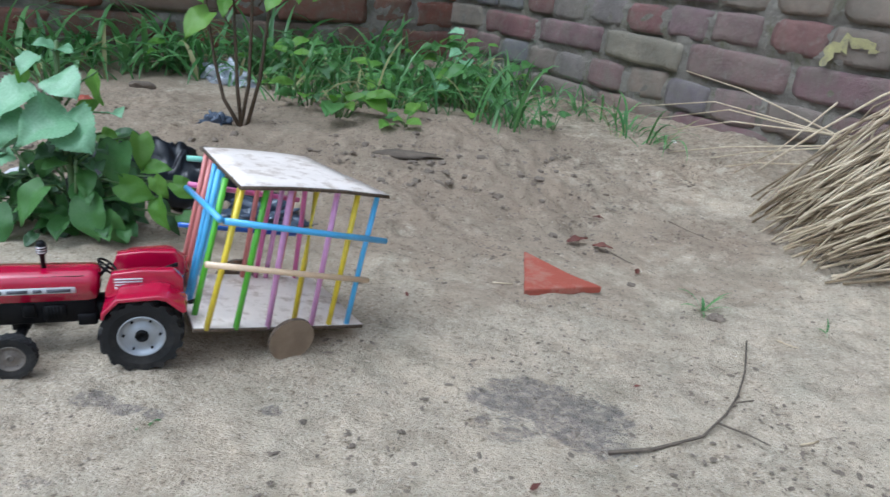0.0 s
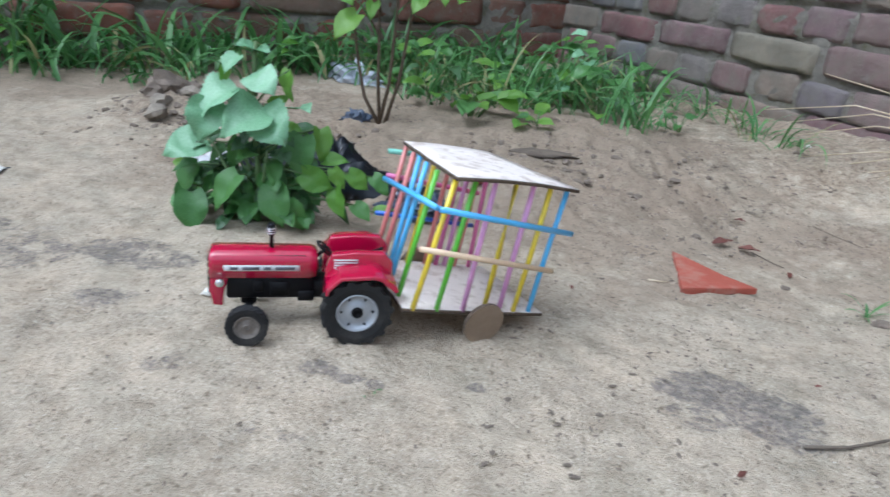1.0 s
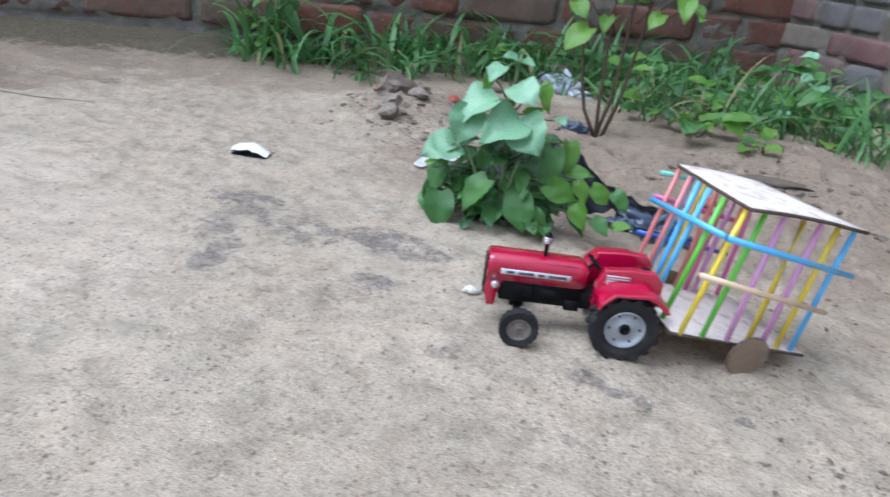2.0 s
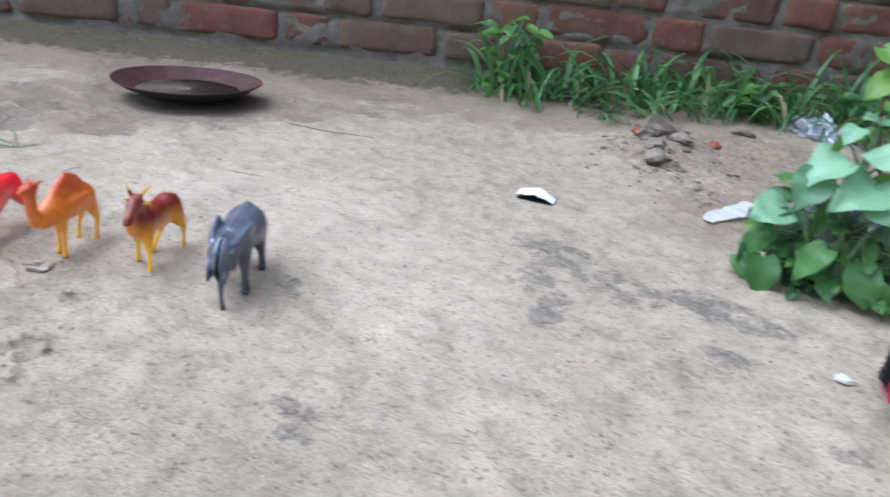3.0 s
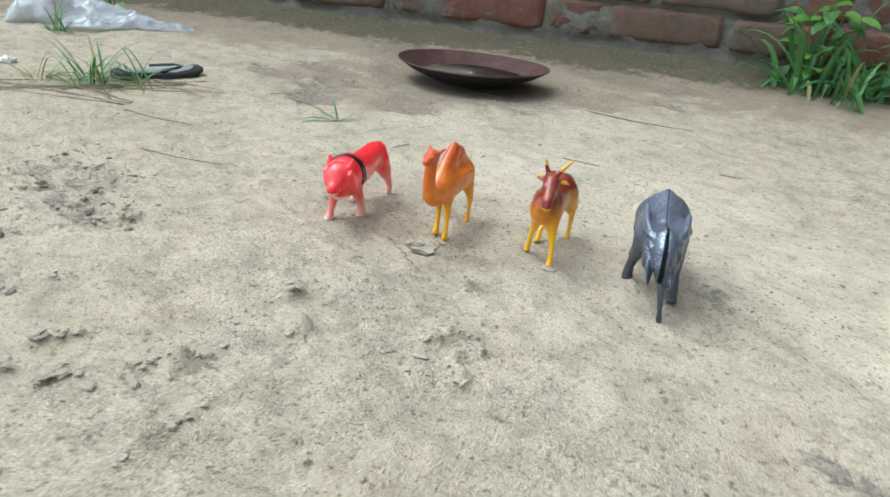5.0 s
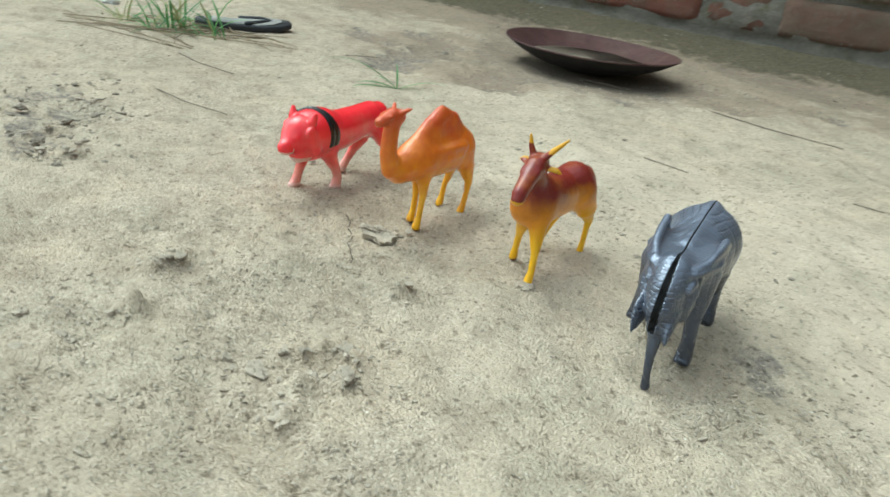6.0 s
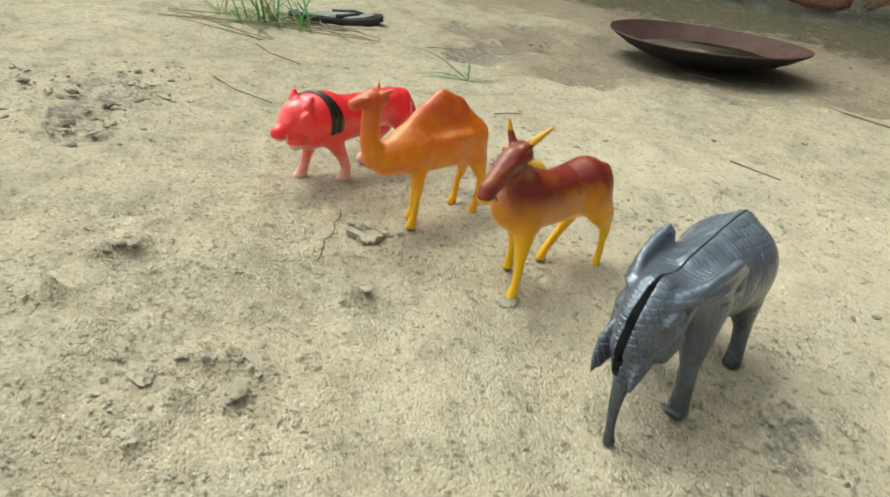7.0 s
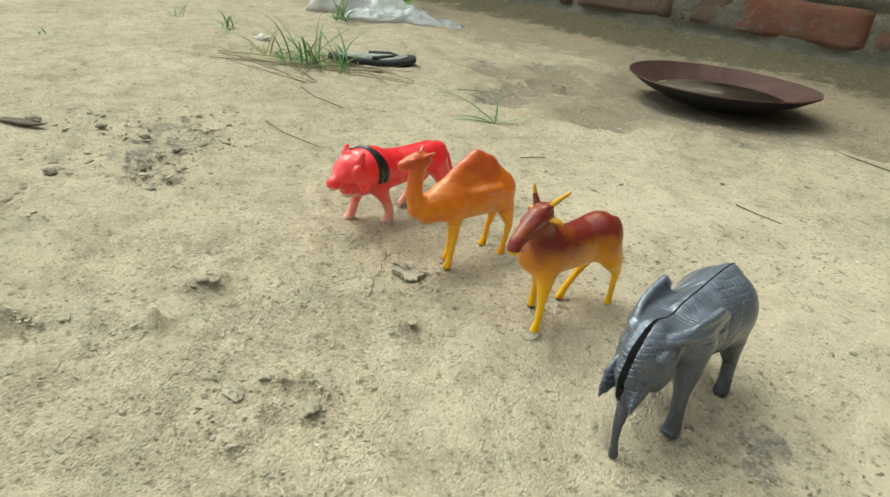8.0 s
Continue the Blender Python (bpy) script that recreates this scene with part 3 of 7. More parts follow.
def build_ground():
    far = [1.3**k * 0.1 for k in range(1, 22)]
    xs = steps((-2.6, -1.3, 0.010), (-1.3, -1.0, 0.005), (-1.0, -0.72, 0.003), (-0.72, 0.5, 0.005), (0.5, 1.0, 0.012))
    ys = steps((-0.2, 0.0, 0.010), (0.0, 0.36, 0.0032), (0.36, 0.7, 0.0042), (0.7, 1.1, 0.0055), (1.1, 2.5, 0.011))
    xs = np.concatenate([-2.6 - np.cumsum(far)[::-1], xs, 1.0 + np.cumsum(far)])
    ys = np.concatenate([-0.2 - np.cumsum(far)[::-1], ys, 2.5 + np.cumsum(far)])
    X, Y = np.meshgrid(xs, ys)
    near = np.exp(-np.maximum(np.hypot(X + 0.7, Y - 0.9) - 2.2, 0) * 2)
    damp = np.zeros_like(X)
    for cx, cy, rx, ry, k in DAMP_AND_SHADOW:
        q = ((X - cx) / rx) ** 2 + ((Y - cy) / ry) ** 2
        damp = np.maximum(damp, 1.1 * k * np.exp(-((q / 2.2) ** 1.5)))
    loose = np.zeros_like(X)
    for cx, cy, r, k in LOOSE:
        loose = np.maximum(loose, k * bump_at(X, Y, cx, cy, r))
    Z = land(X, Y)
    Z = Z + near * ((layers(X, Y, 40, 4, 11) - 0.5) * 0.004 + (grain(X * 130, Y * 130, 15) - 0.5) * 0.0012)
    s1 = (X - CORNER[0]) * ALONG_1[0] + (Y - CORNER[1]) * ALONG_1[1]
    d1 = (X - CORNER[0]) * IN_1[0] + (Y - CORNER[1]) * IN_1[1]
    Z = Z + near * np.minimum(loose, 1) * ((layers(X, Y, 32, 4, 21) - 0.45) * 0.018 + (layers(X, Y, 85, 3, 23) - 0.5) * 0.010)
    d2 = (X - CORNER[0]) * IN_2[0] + (Y - CORNER[1]) * IN_2[1]
    loose = np.maximum(loose, np.maximum(0.9 * np.exp(-((d1 / 0.17) ** 2)), 1.0 * np.exp(-((d2 / 0.2) ** 2))) * near)
    crust = layers(X, Y, 16, 3, 31)
    Z = Z - near * 0.0022 * np.clip((crust - 0.55) * 8, 0, 1)
    for cx, cy, r in PRINTS:
        q = np.hypot(X - cx, (Y - cy) * 1.25) / r
        Z = Z - 0.0028 * np.exp(-((q / 0.8) ** 4)) * (0.6 + 0.8 * layers(X, Y, 50, 3, 41))
    rough = layers(X, Y, 90, 3, 43)
    for line in RIDGES:
        for (ax, ay), (bx, by) in zip(line, line[1:]):
            u = np.clip(((X - ax) * (bx - ax) + (Y - ay) * (by - ay)) / ((bx - ax) ** 2 + (by - ay) ** 2), 0, 1)
            d = np.hypot(X - ax - u * (bx - ax), Y - ay - u * (by - ay))
            Z = np.maximum(Z, Z + (0.0085 * rough - 0.001) * np.exp(-((d / 0.0046) ** 2)))
    Z = Z + near * 0.0016 * np.clip((layers(X, Y, 55, 3, 47) - 0.56) * 9, 0, 1)
    lip = layers(X, Y, 10, 4, 53) + 0.0
    Z = Z - near * 0.006 * np.clip(damp * 1.6 - 0.5 + (lip - 0.5) * 1.2, 0, 1) * (X < -1.05)
    ny, nx = X.shape
    verts = np.stack([X, Y, Z], -1).reshape(-1, 3)
    i = np.arange(ny * nx).reshape(ny, nx)
    quads = np.stack([i[:-1, :-1], i[:-1, 1:], i[1:, 1:], i[1:, :-1]], -1).reshape(-1, 4)
    me = bpy.data.meshes.new("ground")
    me.from_pydata(verts.tolist(), [], quads.tolist())
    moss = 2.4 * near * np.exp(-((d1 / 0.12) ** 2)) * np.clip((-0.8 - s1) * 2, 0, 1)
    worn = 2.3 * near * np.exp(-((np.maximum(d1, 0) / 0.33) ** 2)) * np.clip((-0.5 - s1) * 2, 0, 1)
    for cx, cy, r, k in ((-1.50, 0.68, 0.12, 1.1), (-1.36, 0.66, 0.09, 1.0), (-1.22, 0.98, 0.11, 1.1), (-1.40, 0.87, 0.16, 1.3), (-0.2, 0.86, 0.16, 0.8), (0.1, 0.95, 0.2, 1.0), (0.3, 0.95, 0.15, 1.0), (-0.42, 0.98, 0.14, 0.9), (-0.1, 1.3, 0.3, 1.1)):
        worn = np.maximum(worn, k * bump_at(X, Y, cx, cy, r))
    # Lighter oval round the animals: brighter light put into the ground colour.
    pale = 1.1 * np.exp(-(((X + 0.92) / 0.38) ** 2 + ((Y - 0.56) / 0.20) ** 2))
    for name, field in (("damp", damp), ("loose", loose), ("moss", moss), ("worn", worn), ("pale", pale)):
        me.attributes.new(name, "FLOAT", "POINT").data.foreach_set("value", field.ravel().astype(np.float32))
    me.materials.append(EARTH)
    me.shade_smooth()
    return tagged(new("ground", me), "pale trodden sandy earth with damp grey stains and loose brown soil", "ground", kind="structure")


build_ground()


# ---- brick walls ----
def brick_mesh(length, height, depth, seed, worn):
    """A weathered brick: front face at y = 0, arrises rounded off and nibbled unevenly."""
    bm = bmesh.new()
    nx, nz = (9, 5) if length > 0.15 else (6, 5)
    hw, hh, soft = length / 2, height / 2, 0.010
    grid = []
    for k in range(nz + 1):
        row = []
        for j in range(nx + 1):
            u, v = 2 * j / nx - 1, 2 * k / nz - 1
            u, v = math.copysign(abs(u) ** 0.6, u), math.copysign(abs(v) ** 0.6, v)
            n = noise.noise((u * 1.7 * length / 0.1, v * 1.6, seed))
            m = noise.noise((u * 4.0 * length / 0.1, v * 3.0, seed + 40))
            x = u * (hw - worn * 0.5 * v**6 - 0.005 * abs(n)) + 0.003 * m * abs(u)
            z = v * (hh - worn * 0.5 * u**8 - 0.003 * abs(m)) + 0.003 * n * abs(v)
            ex, ez = max(0.0, (abs(u) * hw - hw + soft) / soft), max(0.0, (abs(v) * hh - hh + soft) / soft)
            y = worn * (ex * ex + ez * ez) * (0.8 + 0.9 * n) + 0.0022 * n + 0.0012 * m
            row.append(bm.verts.new((x, max(y, -0.002), z)))
        grid.append(row)
    for a, b in zip(grid, grid[1:]):
        for j in range(nx):
            bm.faces.new((a[j], a[j + 1], b[j + 1], b[j]))
    rim = grid[0] + [r[-1] for r in grid[1:]] + grid[-1][-2::-1] + [r[0] for r in grid[-2:0:-1]]
    back = [bm.verts.new((v.co.x * 1.005, depth, v.co.z * 1.005)) for v in rim]
    for j in range(len(rim)):
        k = (j + 1) % len(rim)
        bm.faces.new((rim[k], rim[j], back[j], back[k]))
    return bm


def brick_set(mat, seed, head, high, worn):
    """Meshes shared by alike bricks: eight stretchers and eight headers."""
    sizes = {"stretcher": 2 * head - 0.009, "header": head - 0.008}
    return {k: [mesh_from(brick_mesh(w, high, 0.035, 10.3 * seed + 3.7 * i + len(k), worn), "brick", mat) for i in range(8)] for k, w in sizes.items()}


def layout_1(k, s0, s1):
    """One stretcher, one header in turn."""
    s = -2.4626 + (0.094 if k % 2 else 0.0) - HEAD_1 * 3 * 9
    while s < s1:
        for kind, w in (("stretcher", 2 * HEAD_1), ("header", HEAD_1)):
            if s0 < s + w / 2 < s1:
                yield kind, s + w / 2
            s += w


def layout_2(k, s0, s1):
    """Header courses and stretcher courses in turn."""
    kind, w, start = ("header", HEAD_2, 0.679 if k % 4 == 0 else 0.647) if k % 2 == 0 or k == 3 else ("stretcher", 2 * HEAD_2, 0.3855)
    s = start - w * 12
    while s < s1:
        if s0 < s + w / 2 < s1:
            yield kind, s + w / 2
        s += w


def build_wall(name, turn, s0, s1, z0, pitch, courses, split, layout, head, mats, tag, label, worn, sunk, lowest):
    """A mortar core; low courses are bricks of their own, high ones one joined part."""
    m = Matrix.Translation((*CORNER, 0)) @ Matrix.Rotation(turn, 4, "Z")
    top = z0 + pitch * courses + 0.02
    bm = bmesh.new()
    nx, nz = int((s1 - s0) / 0.013), int((top + 0.3) / 0.009)
    rows = []
    for k in range(nz + 1):
        z = -0.3 + (top + 0.3) * k / nz
        bed = abs((z - z0 + 0.004) / pitch - round((z - z0 + 0.004) / pitch)) * pitch
        line = []
        for j in range(nx + 1):
            s = s0 + (s1 - s0) * j / nx
            n = noise.noise((s * 24, z * 40, tag))
            open_joint = 0.020 * math.exp(-((bed / 0.006) ** 2)) * max(0.0, noise.noise((s * 9, z * 20, tag + 7)) + 0.35)
            line.append(bm.verts.new((s, sunk + 0.005 * n + 0.003 * noise.noise((s * 70, z * 70, tag)) + (open_joint if z > z0 - 0.01 else 0.0), z)))
        rows.append(line)
    for a, b in zip(rows, rows[1:]):
        for j in range(nx):
            bm.faces.new((a[j], a[j + 1], b[j + 1], b[j]))
    slab(bm, s0, s1, 0.035, 0.23, -0.3, top)
    wall = thing(name, bm, MORTAR, label, "wall", kind="structure", at=m)
    shared = brick_set(mats, tag, head, pitch - 0.007, worn)
    rest = bmesh.new()
    rnd = random.Random(50 + tag)
    for k in range(lowest, courses):
        z = z0 + pitch * (k + 0.5)
        for kind, s in layout(k, s0 + 0.03, s1 - 0.03):
            me = shared[kind][rnd.randrange(8)]
            local = Matrix.Translation((s + rnd.uniform(-0.004, 0.004), rnd.uniform(-0.004, 0.003), z + rnd.uniform(-0.003, 0.003)))
            local = local @ Matrix.Rotation(rnd.uniform(-0.022, 0.022), 4, "Y") @ Matrix.Rotation(rnd.uniform(-0.02, 0.02), 4, "Z")
            local = local @ Matrix.Diagonal((rnd.uniform(0.95, 1.0), 1, rnd.uniform(0.92, 1.02), 1))
            if k < split and -2.75 < s < 1.9:
                part("brick", me, None, wall, m=local)
            else:
                before = len(rest.verts)
                rest.from_mesh(me)
                rest.verts.ensure_lookup_table()
                bmesh.ops.transform(rest, matrix=local, verts=rest.verts[before:])
    tagged(part("upper_brickwork", rest, mats, wall), kind="stuff")
    return wall


# ---- small makers ----
def blade(bm, base, heading, length, width, lean, droop, segs=6, mat=0, twist=0.0):
    """A grass blade: a folded strip that rises, leans and droops."""
    d = Vector((math.cos(heading), math.sin(heading), 0))
    side = Vector((-d.y, d.x, 0))
    p, angle = Vector(base), math.pi / 2 - lean
    left, mid, right = [], [], []
    for k in range(segs + 1):
        u = k / segs
        w = width * (0.45 + 0.8 * u if u < 0.35 else 0.73 * (1 - ((u - 0.35) / 0.65) ** 1.6) + 0.02)
        up = d * math.cos(angle) + Vector((0, 0, math.sin(angle)))
        nrm = side.cross(up)
        s = (side * math.cos(twist * u) + nrm * math.sin(twist * u)).normalized()
        left.append(bm.verts.new(p + s * w / 2))
        mid.append(bm.verts.new(p + nrm * w * 0.16))
        right.append(bm.verts.new(p - s * w / 2))
        p = p + up * (length / segs)
        angle -= droop / segs * (0.4 + 1.2 * u)
    for k in range(segs):
        for a, b in ((left, mid), (mid, right)):
            f = bm.faces.new((a[k], b[k], b[k + 1], a[k + 1]))
            f.material_index = mat


def leaf_mesh(name, mat, width=0.62, cup=0.18, sag=0.35, teeth=0.05, seed=0, heart=True, wrinkle=1.0):
    """A broad leaf of length 1 along x, with a folded midrib, a drooping tip and a toothed edge."""
    rnd = random.Random(seed)
    bm = bmesh.new()
    n, rows = 26, []
    for k in range(n + 1):
        u = k / n
        w = width / 2 * max(0.0, math.sin(math.pi * min(1, u * 0.93 + 0.07) ** 0.72)) ** 0.78
        if k == n:
            w = 0.004
        w *= (1 + teeth * (1 if k % 2 else -1) * 0.55 + rnd.uniform(-0.02, 0.02)) * (1 + 0.16 * noise.noise((u * 3.1, seed * 1.7, 0.5)))
        back = -0.10 * (1 - u / 0.2) if heart and u < 0.2 else 0.0
        z = 0.10 * math.sin(u * 2.4) - sag * u * u
        line = []
        for t in (-1, -0.66, -0.33, 0, 0.33, 0.66, 1):
            x = u * (1 - 0.06 * abs(t)) + back * abs(t)
            wave = wrinkle * (0.06 * noise.noise((u * 3.0 + seed, t * 1.6, seed)) + 0.022 * abs(t) * math.sin(u * 10 + seed + 1.5 * (t > 0)))
            vein = 0.005 * math.cos(u * 36 + 5 * abs(t)) * (1 - abs(t))
            line.append(bm.verts.new((x, t * w, z + cup * abs(t) * w * 1.2 + wave + vein)))
        rows.append(line)
    for a, b in zip(rows, rows[1:]):
        for j in range(6):
            bm.faces.new((a[j], b[j], b[j + 1], a[j + 1]))
    return mesh_from(bm, name, mat)


def aim(at, along, face, size):
    """A pose whose x runs along and whose z faces as near as can be."""
    x = Vector(along).normalized()
    y = Vector(face).cross(x).normalized()
    z = x.cross(y)
    m = Matrix((x, y, z)).transposed().to_4x4()
    return Matrix.Translation(at) @ m @ Matrix.Scale(size, 4)


def lump(bm, centre, size, seed, squash=0.6, mat=0, sub=1):
    """An uneven clod or stone."""
    rnd = random.Random(seed)
    turn = Euler((rnd.uniform(0, 6), rnd.uniform(0, 6), rnd.uniform(0, 6))).to_matrix()
    made = bmesh.ops.create_icosphere(bm, subdivisions=sub, radius=1.0)
    stretch = Vector((rnd.uniform(0.7, 1.3), rnd.uniform(0.7, 1.2), rnd.uniform(0.6, 1.0)))
    for v in made["verts"]:
        q = turn @ Vector(a * b for a, b in zip(v.co, stretch))
        q *= 1 + 0.5 * noise.noise(v.co * 1.9 + Vector((seed, 0, 0))) + 0.35 * noise.noise(v.co * 5.0 + Vector((0, seed, 0)))
        q.z *= squash
        v.co = Vector(centre) + q * size
    for f in {f for v in made["verts"] for f in v.link_faces}:
        f.material_index = mat


# ---- the toy tractor ----
def tyre_mesh(r, width, lugs, lug_h):
    """One moulded tyre: side walls and a tread of raised slanting lugs."""
    bm = bmesh.new()
    w, n = width / 2, lugs * 10
    inner = r * 0.56
    across = [(inner, -0.8), (r * 0.80, -1.0), (r * 0.90, -0.99)] + [(r * 0.955, q / 6) for q in range(-6, 7)] + [(r * 0.90, 0.99), (r * 0.80, 1.0), (inner, 0.8)]
    rings = []
    for radius, side in across:
        ring = []
        for k in range(n):
            turn = k / n * lugs
            slant = (turn + (0.5 if side > 0 else 0.0) + 0.55 * abs(side)) % 1.0
            proud = lug_h if slant < 0.42 and radius > r * 0.85 and abs(side) > 0.04 else 0.0
            a = 2 * math.pi * k / n
            ring.append(bm.verts.new(((radius + proud) * math.cos(a), side * w, (radius + proud) * math.sin(a))))
        rings.append(ring)
    for a, b in zip(rings, rings[1:] + rings[:1]):
        for k in range(n):
            bm.faces.new((a[k], a[(k + 1) % n], b[(k + 1) % n], b[k]))
    bmesh.ops.recalc_face_normals(bm, faces=bm.faces)
    return mesh_from(bm, "tyre", RUBBER, False)


def rim_mesh(r, width, mat):
    bm = bmesh.new()
    w = width / 2
    lathe(bm, [(r * 0.60, -w * 0.8), (r * 0.60, w * 0.82), (r * 0.56, w * 0.9), (r * 0.53, w * 0.55), (r * 0.36, w * 0.42), (r * 0.30, w * 0.62), (r * 0.15, w * 0.66)], 36)
    bmesh.ops.recalc_face_normals(bm, faces=bm.faces)
    return mesh_from(bm, "rim", mat)


def wheel_on(parent, name, at, r, width, lugs, tyre, rim, side, hub_mat):
    w = holder_part(name, parent, Matrix.Translation(at) @ (Matrix.Rotation(math.pi, 4, "Z") if side < 0 else Matrix.Identity(4)))
    part("tyre", tyre, None, w)
    part("rim", rim, None, w)
    bm = bmesh.new()
    lathe(bm, [(r * 0.17, width * 0.25), (r * 0.17, width * 0.40), (r * 0.10, width * 0.46), (r * 0.09, width * 0.36)], 18)
    part("hub", bm, hub_mat, w)
    for k in range(6):
        a = math.pi * 2 * k / 6
        nut = bmesh.new()
        lathe(nut, [(r * 0.035, width * 0.2), (r * 0.035, width * 0.32)], 6)
        part("wheel_nut", nut, hub_mat, w, m=Matrix.Translation((r * 0.45 * math.cos(a), 0, r * 0.45 * math.sin(a))))
    return w


def holder_part(name, parent, m):
    ob = new(name)
    ob.empty_display_size = 0.01
    ob.parent = parent
    ob.matrix_basis = m
    return ob


def build_tractor(m):
    t = holder("toy_tractor", m, "small red toy tractor with black chassis and silver wheels on sand", "toy tractor")
    R, RW, r, rw = 0.0252, 0.017, 0.0150, 0.0085
    big, big_rim = tyre_mesh(R, RW, 15, 0.0023), rim_mesh(R, RW, RIM_SILVER)
    small, small_rim = tyre_mesh(r, rw, 20, 0.0006), rim_mesh(r, rw, RIM_DUSTY)
    for side in (1, -1):
        wheel_on(t, "rear_wheel", (0, side * 0.0335, R), R, RW, 17, big, big_rim, side, BLACK_PLASTIC)
        wheel_on(t, "front_wheel", (0.077, side * 0.0375, r), r, rw, 20, small, small_rim, side, RIM_DUSTY)
    bm = bmesh.new()
    hw = 0.0130
    rows = []
    for x, w, z0, z1 in ((0.0275, 0.0105, 0.045, 0.0560), (0.029, 0.0125, 0.0415, 0.0582), (0.034, hw, 0.0405, 0.0592), (0.075, hw, 0.0405, 0.0597), (0.1005, hw, 0.0405, 0.0597), (0.1030, hw * 0.98, 0.0405, 0.0593), (0.1042, hw * 0.93, 0.0410, 0.0583)):
        ring = []
        for y, z in ((-1, 0), (-1, 0.62), (-0.93, 0.84), (-0.72, 0.96), (-0.3, 1), (0.3, 1), (0.72, 0.96), (0.93, 0.84), (1, 0.62), (1, 0)):
            ring.append(bm.verts.new((x, y * w, z0 + (z1 - z0) * z)))
        rows.append(ring)
    for a, b in zip(rows, rows[1:]):
        for j in range(10):
            k = (j + 1) % 10
            bm.faces.new((a[j], b[j], b[k], a[k]))
    bm.faces.new(rows[0])
    bm.faces.new(rows[-1][::-1])
    bmesh.ops.recalc_face_normals(bm, faces=bm.faces)
    hood = part("hood", bm, RED_PAINT, t)
    for side in (1, -1):
        bm = bmesh.new()
        slab(bm, 0.041, 0.094, -0.0004, 0.0004, 0.0462, 0.0506, 0.0003)
        deco = part("stripe", bm, STICKER, t, "silver side stripe with dark print", m=Matrix.Translation((0, side * (hw + 0.0002), 0)))
        for x0, x1 in ((0.044, 0.058), (0.061, 0.066), (0.069, 0.081), (0.084, 0.090)):
            bm = bmesh.new()
            slab(bm, x0, x1, -0.0002, 0.0002, 0.0472, 0.0494)
            part("print_bar", bm, STICKER_DARK, deco, m=Matrix.Translation((0, side * 0.0005, 0)))
        bm = bmesh.new()
        slab(bm, 0.036, 0.096, -0.0003, 0.0003, 0.0563, 0.0569)
        part("hood_seam", bm, BLACK_PLASTIC, t, m=Matrix.Translation((0, side * hw * 0.83, 0.0006)))
    bm = bmesh.new()
    prism(bm, [(0.091, 0.041), (0.1035, 0.0415), (0.1045, 0.030), (0.102, 0.018), (0.095, 0.0175), (0.0945, 0.028)], -hw * 0.92, hw * 0.92, 0.0012)
    part("nose", bm, RED_PAINT, t)
    bm = bmesh.new()
    for k in range(6):
        slab(bm, 0.1036, 0.1056, -hw * 0.66, hw * 0.66, 0.0265 + k * 0.0050, 0.0295 + k * 0.0050, 0.0004)
    slab(bm, 0.1025, 0.1046, -hw * 0.74, hw * 0.74, 0.025, 0.057, 0.0008)
    part("grille", bm, BLACK_PLASTIC, t, "black slatted grille")
    for side in (1, -1):
        bm = bmesh.new()
        lathe(bm, [(0.0028, -0.002), (0.0032, 0.0), (0.0027, 0.001), (0.001, 0.0014)], 18)
        part("headlight", bm, CHROME, t, "bright round headlight", m=Matrix.Translation((0.097, side * (hw + 0.0005), 0.0365)) @ (Matrix.Rotation(math.pi, 4, "Z") if side < 0 else Matrix.Identity(4)))
    bm = bmesh.new()
    slab(bm, 0.030, 0.093, -0.0105, 0.0105, 0.0225, 0.041, 0.0015)
    slab(bm, -0.012, 0.034, -0.0085, 0.0085, 0.0215, 0.036, 0.0015)
    slab(bm, 0.048, 0.062, -0.0125, 0.0125, 0.025, 0.037, 0.001)
    slab(bm, 0.066, 0.074, -0.012, 0.012, 0.028, 0.038, 0.001)
    for k in range(5):
        slab(bm, 0.0505 + k * 0.002, 0.0515 + k * 0.002, -0.0132, 0.0132, 0.026, 0.036)
    slab(bm, 0.030, 0.042, -0.012, 0.012, 0.0205, 0.029, 0.001)
    part("engine_block", bm, BLACK_PLASTIC, t)
    bm = bmesh.new()
    slab(bm, 0.074, 0.080, -0.034, 0.034, 0.0135, 0.0185, 0.001)
    slab(bm, 0.072, 0.083, -0.006, 0.006, 0.016, 0.027, 0.001)
    part("front_axle", bm, BLACK_PLASTIC, t)
    bm = bmesh.new()
    lathe(bm, [(0.004, -0.03), (0.004, 0.03)], 14)
    part("rear_axle", bm, BLACK_PLASTIC, t, m=Matrix.Translation((0, 0, R)))
    bm = bmesh.new()
    lathe(bm, [(0.0016, 0.057), (0.0016, 0.0685), (0.0030, 0.0700), (0.0034, 0.0735), (0.0030, 0.0770), (0.0018, 0.0785)], 16, axis="Z")
    part("exhaust", bm, BLACK_PLASTIC, t, "black exhaust stack with a ribbed cap", m=Matrix.Translation((0.061, 0, 0)))
    bm = bmesh.new()
    for k in range(3):
        lathe(bm, [(0.0036, 0.0708 + 0.0018 * k), (0.0036, 0.0716 + 0.0018 * k)], 16, axis="Z")
    part("exhaust_band", bm, CHROME, t, m=Matrix.Translation((0.061, 0, 0)))
    bm = bmesh.new()
    tube(bm, [(0.030, 0, 0.050), (0.0225, 0, 0.0585)], 0.0013)
    part("steering_column", bm, BLACK_PLASTIC, t)
    bm = bmesh.new()
    lathe(bm, [(0.0072 + 0.0009 * math.cos(a), 0.0009 * math.sin(a)) for a in [2 * math.pi * k / 8 for k in range(8)]], 26, axis="Z", closed=True)
    slab(bm, -0.007, 0.007, -0.0007, 0.0007, -0.0005, 0.0005)
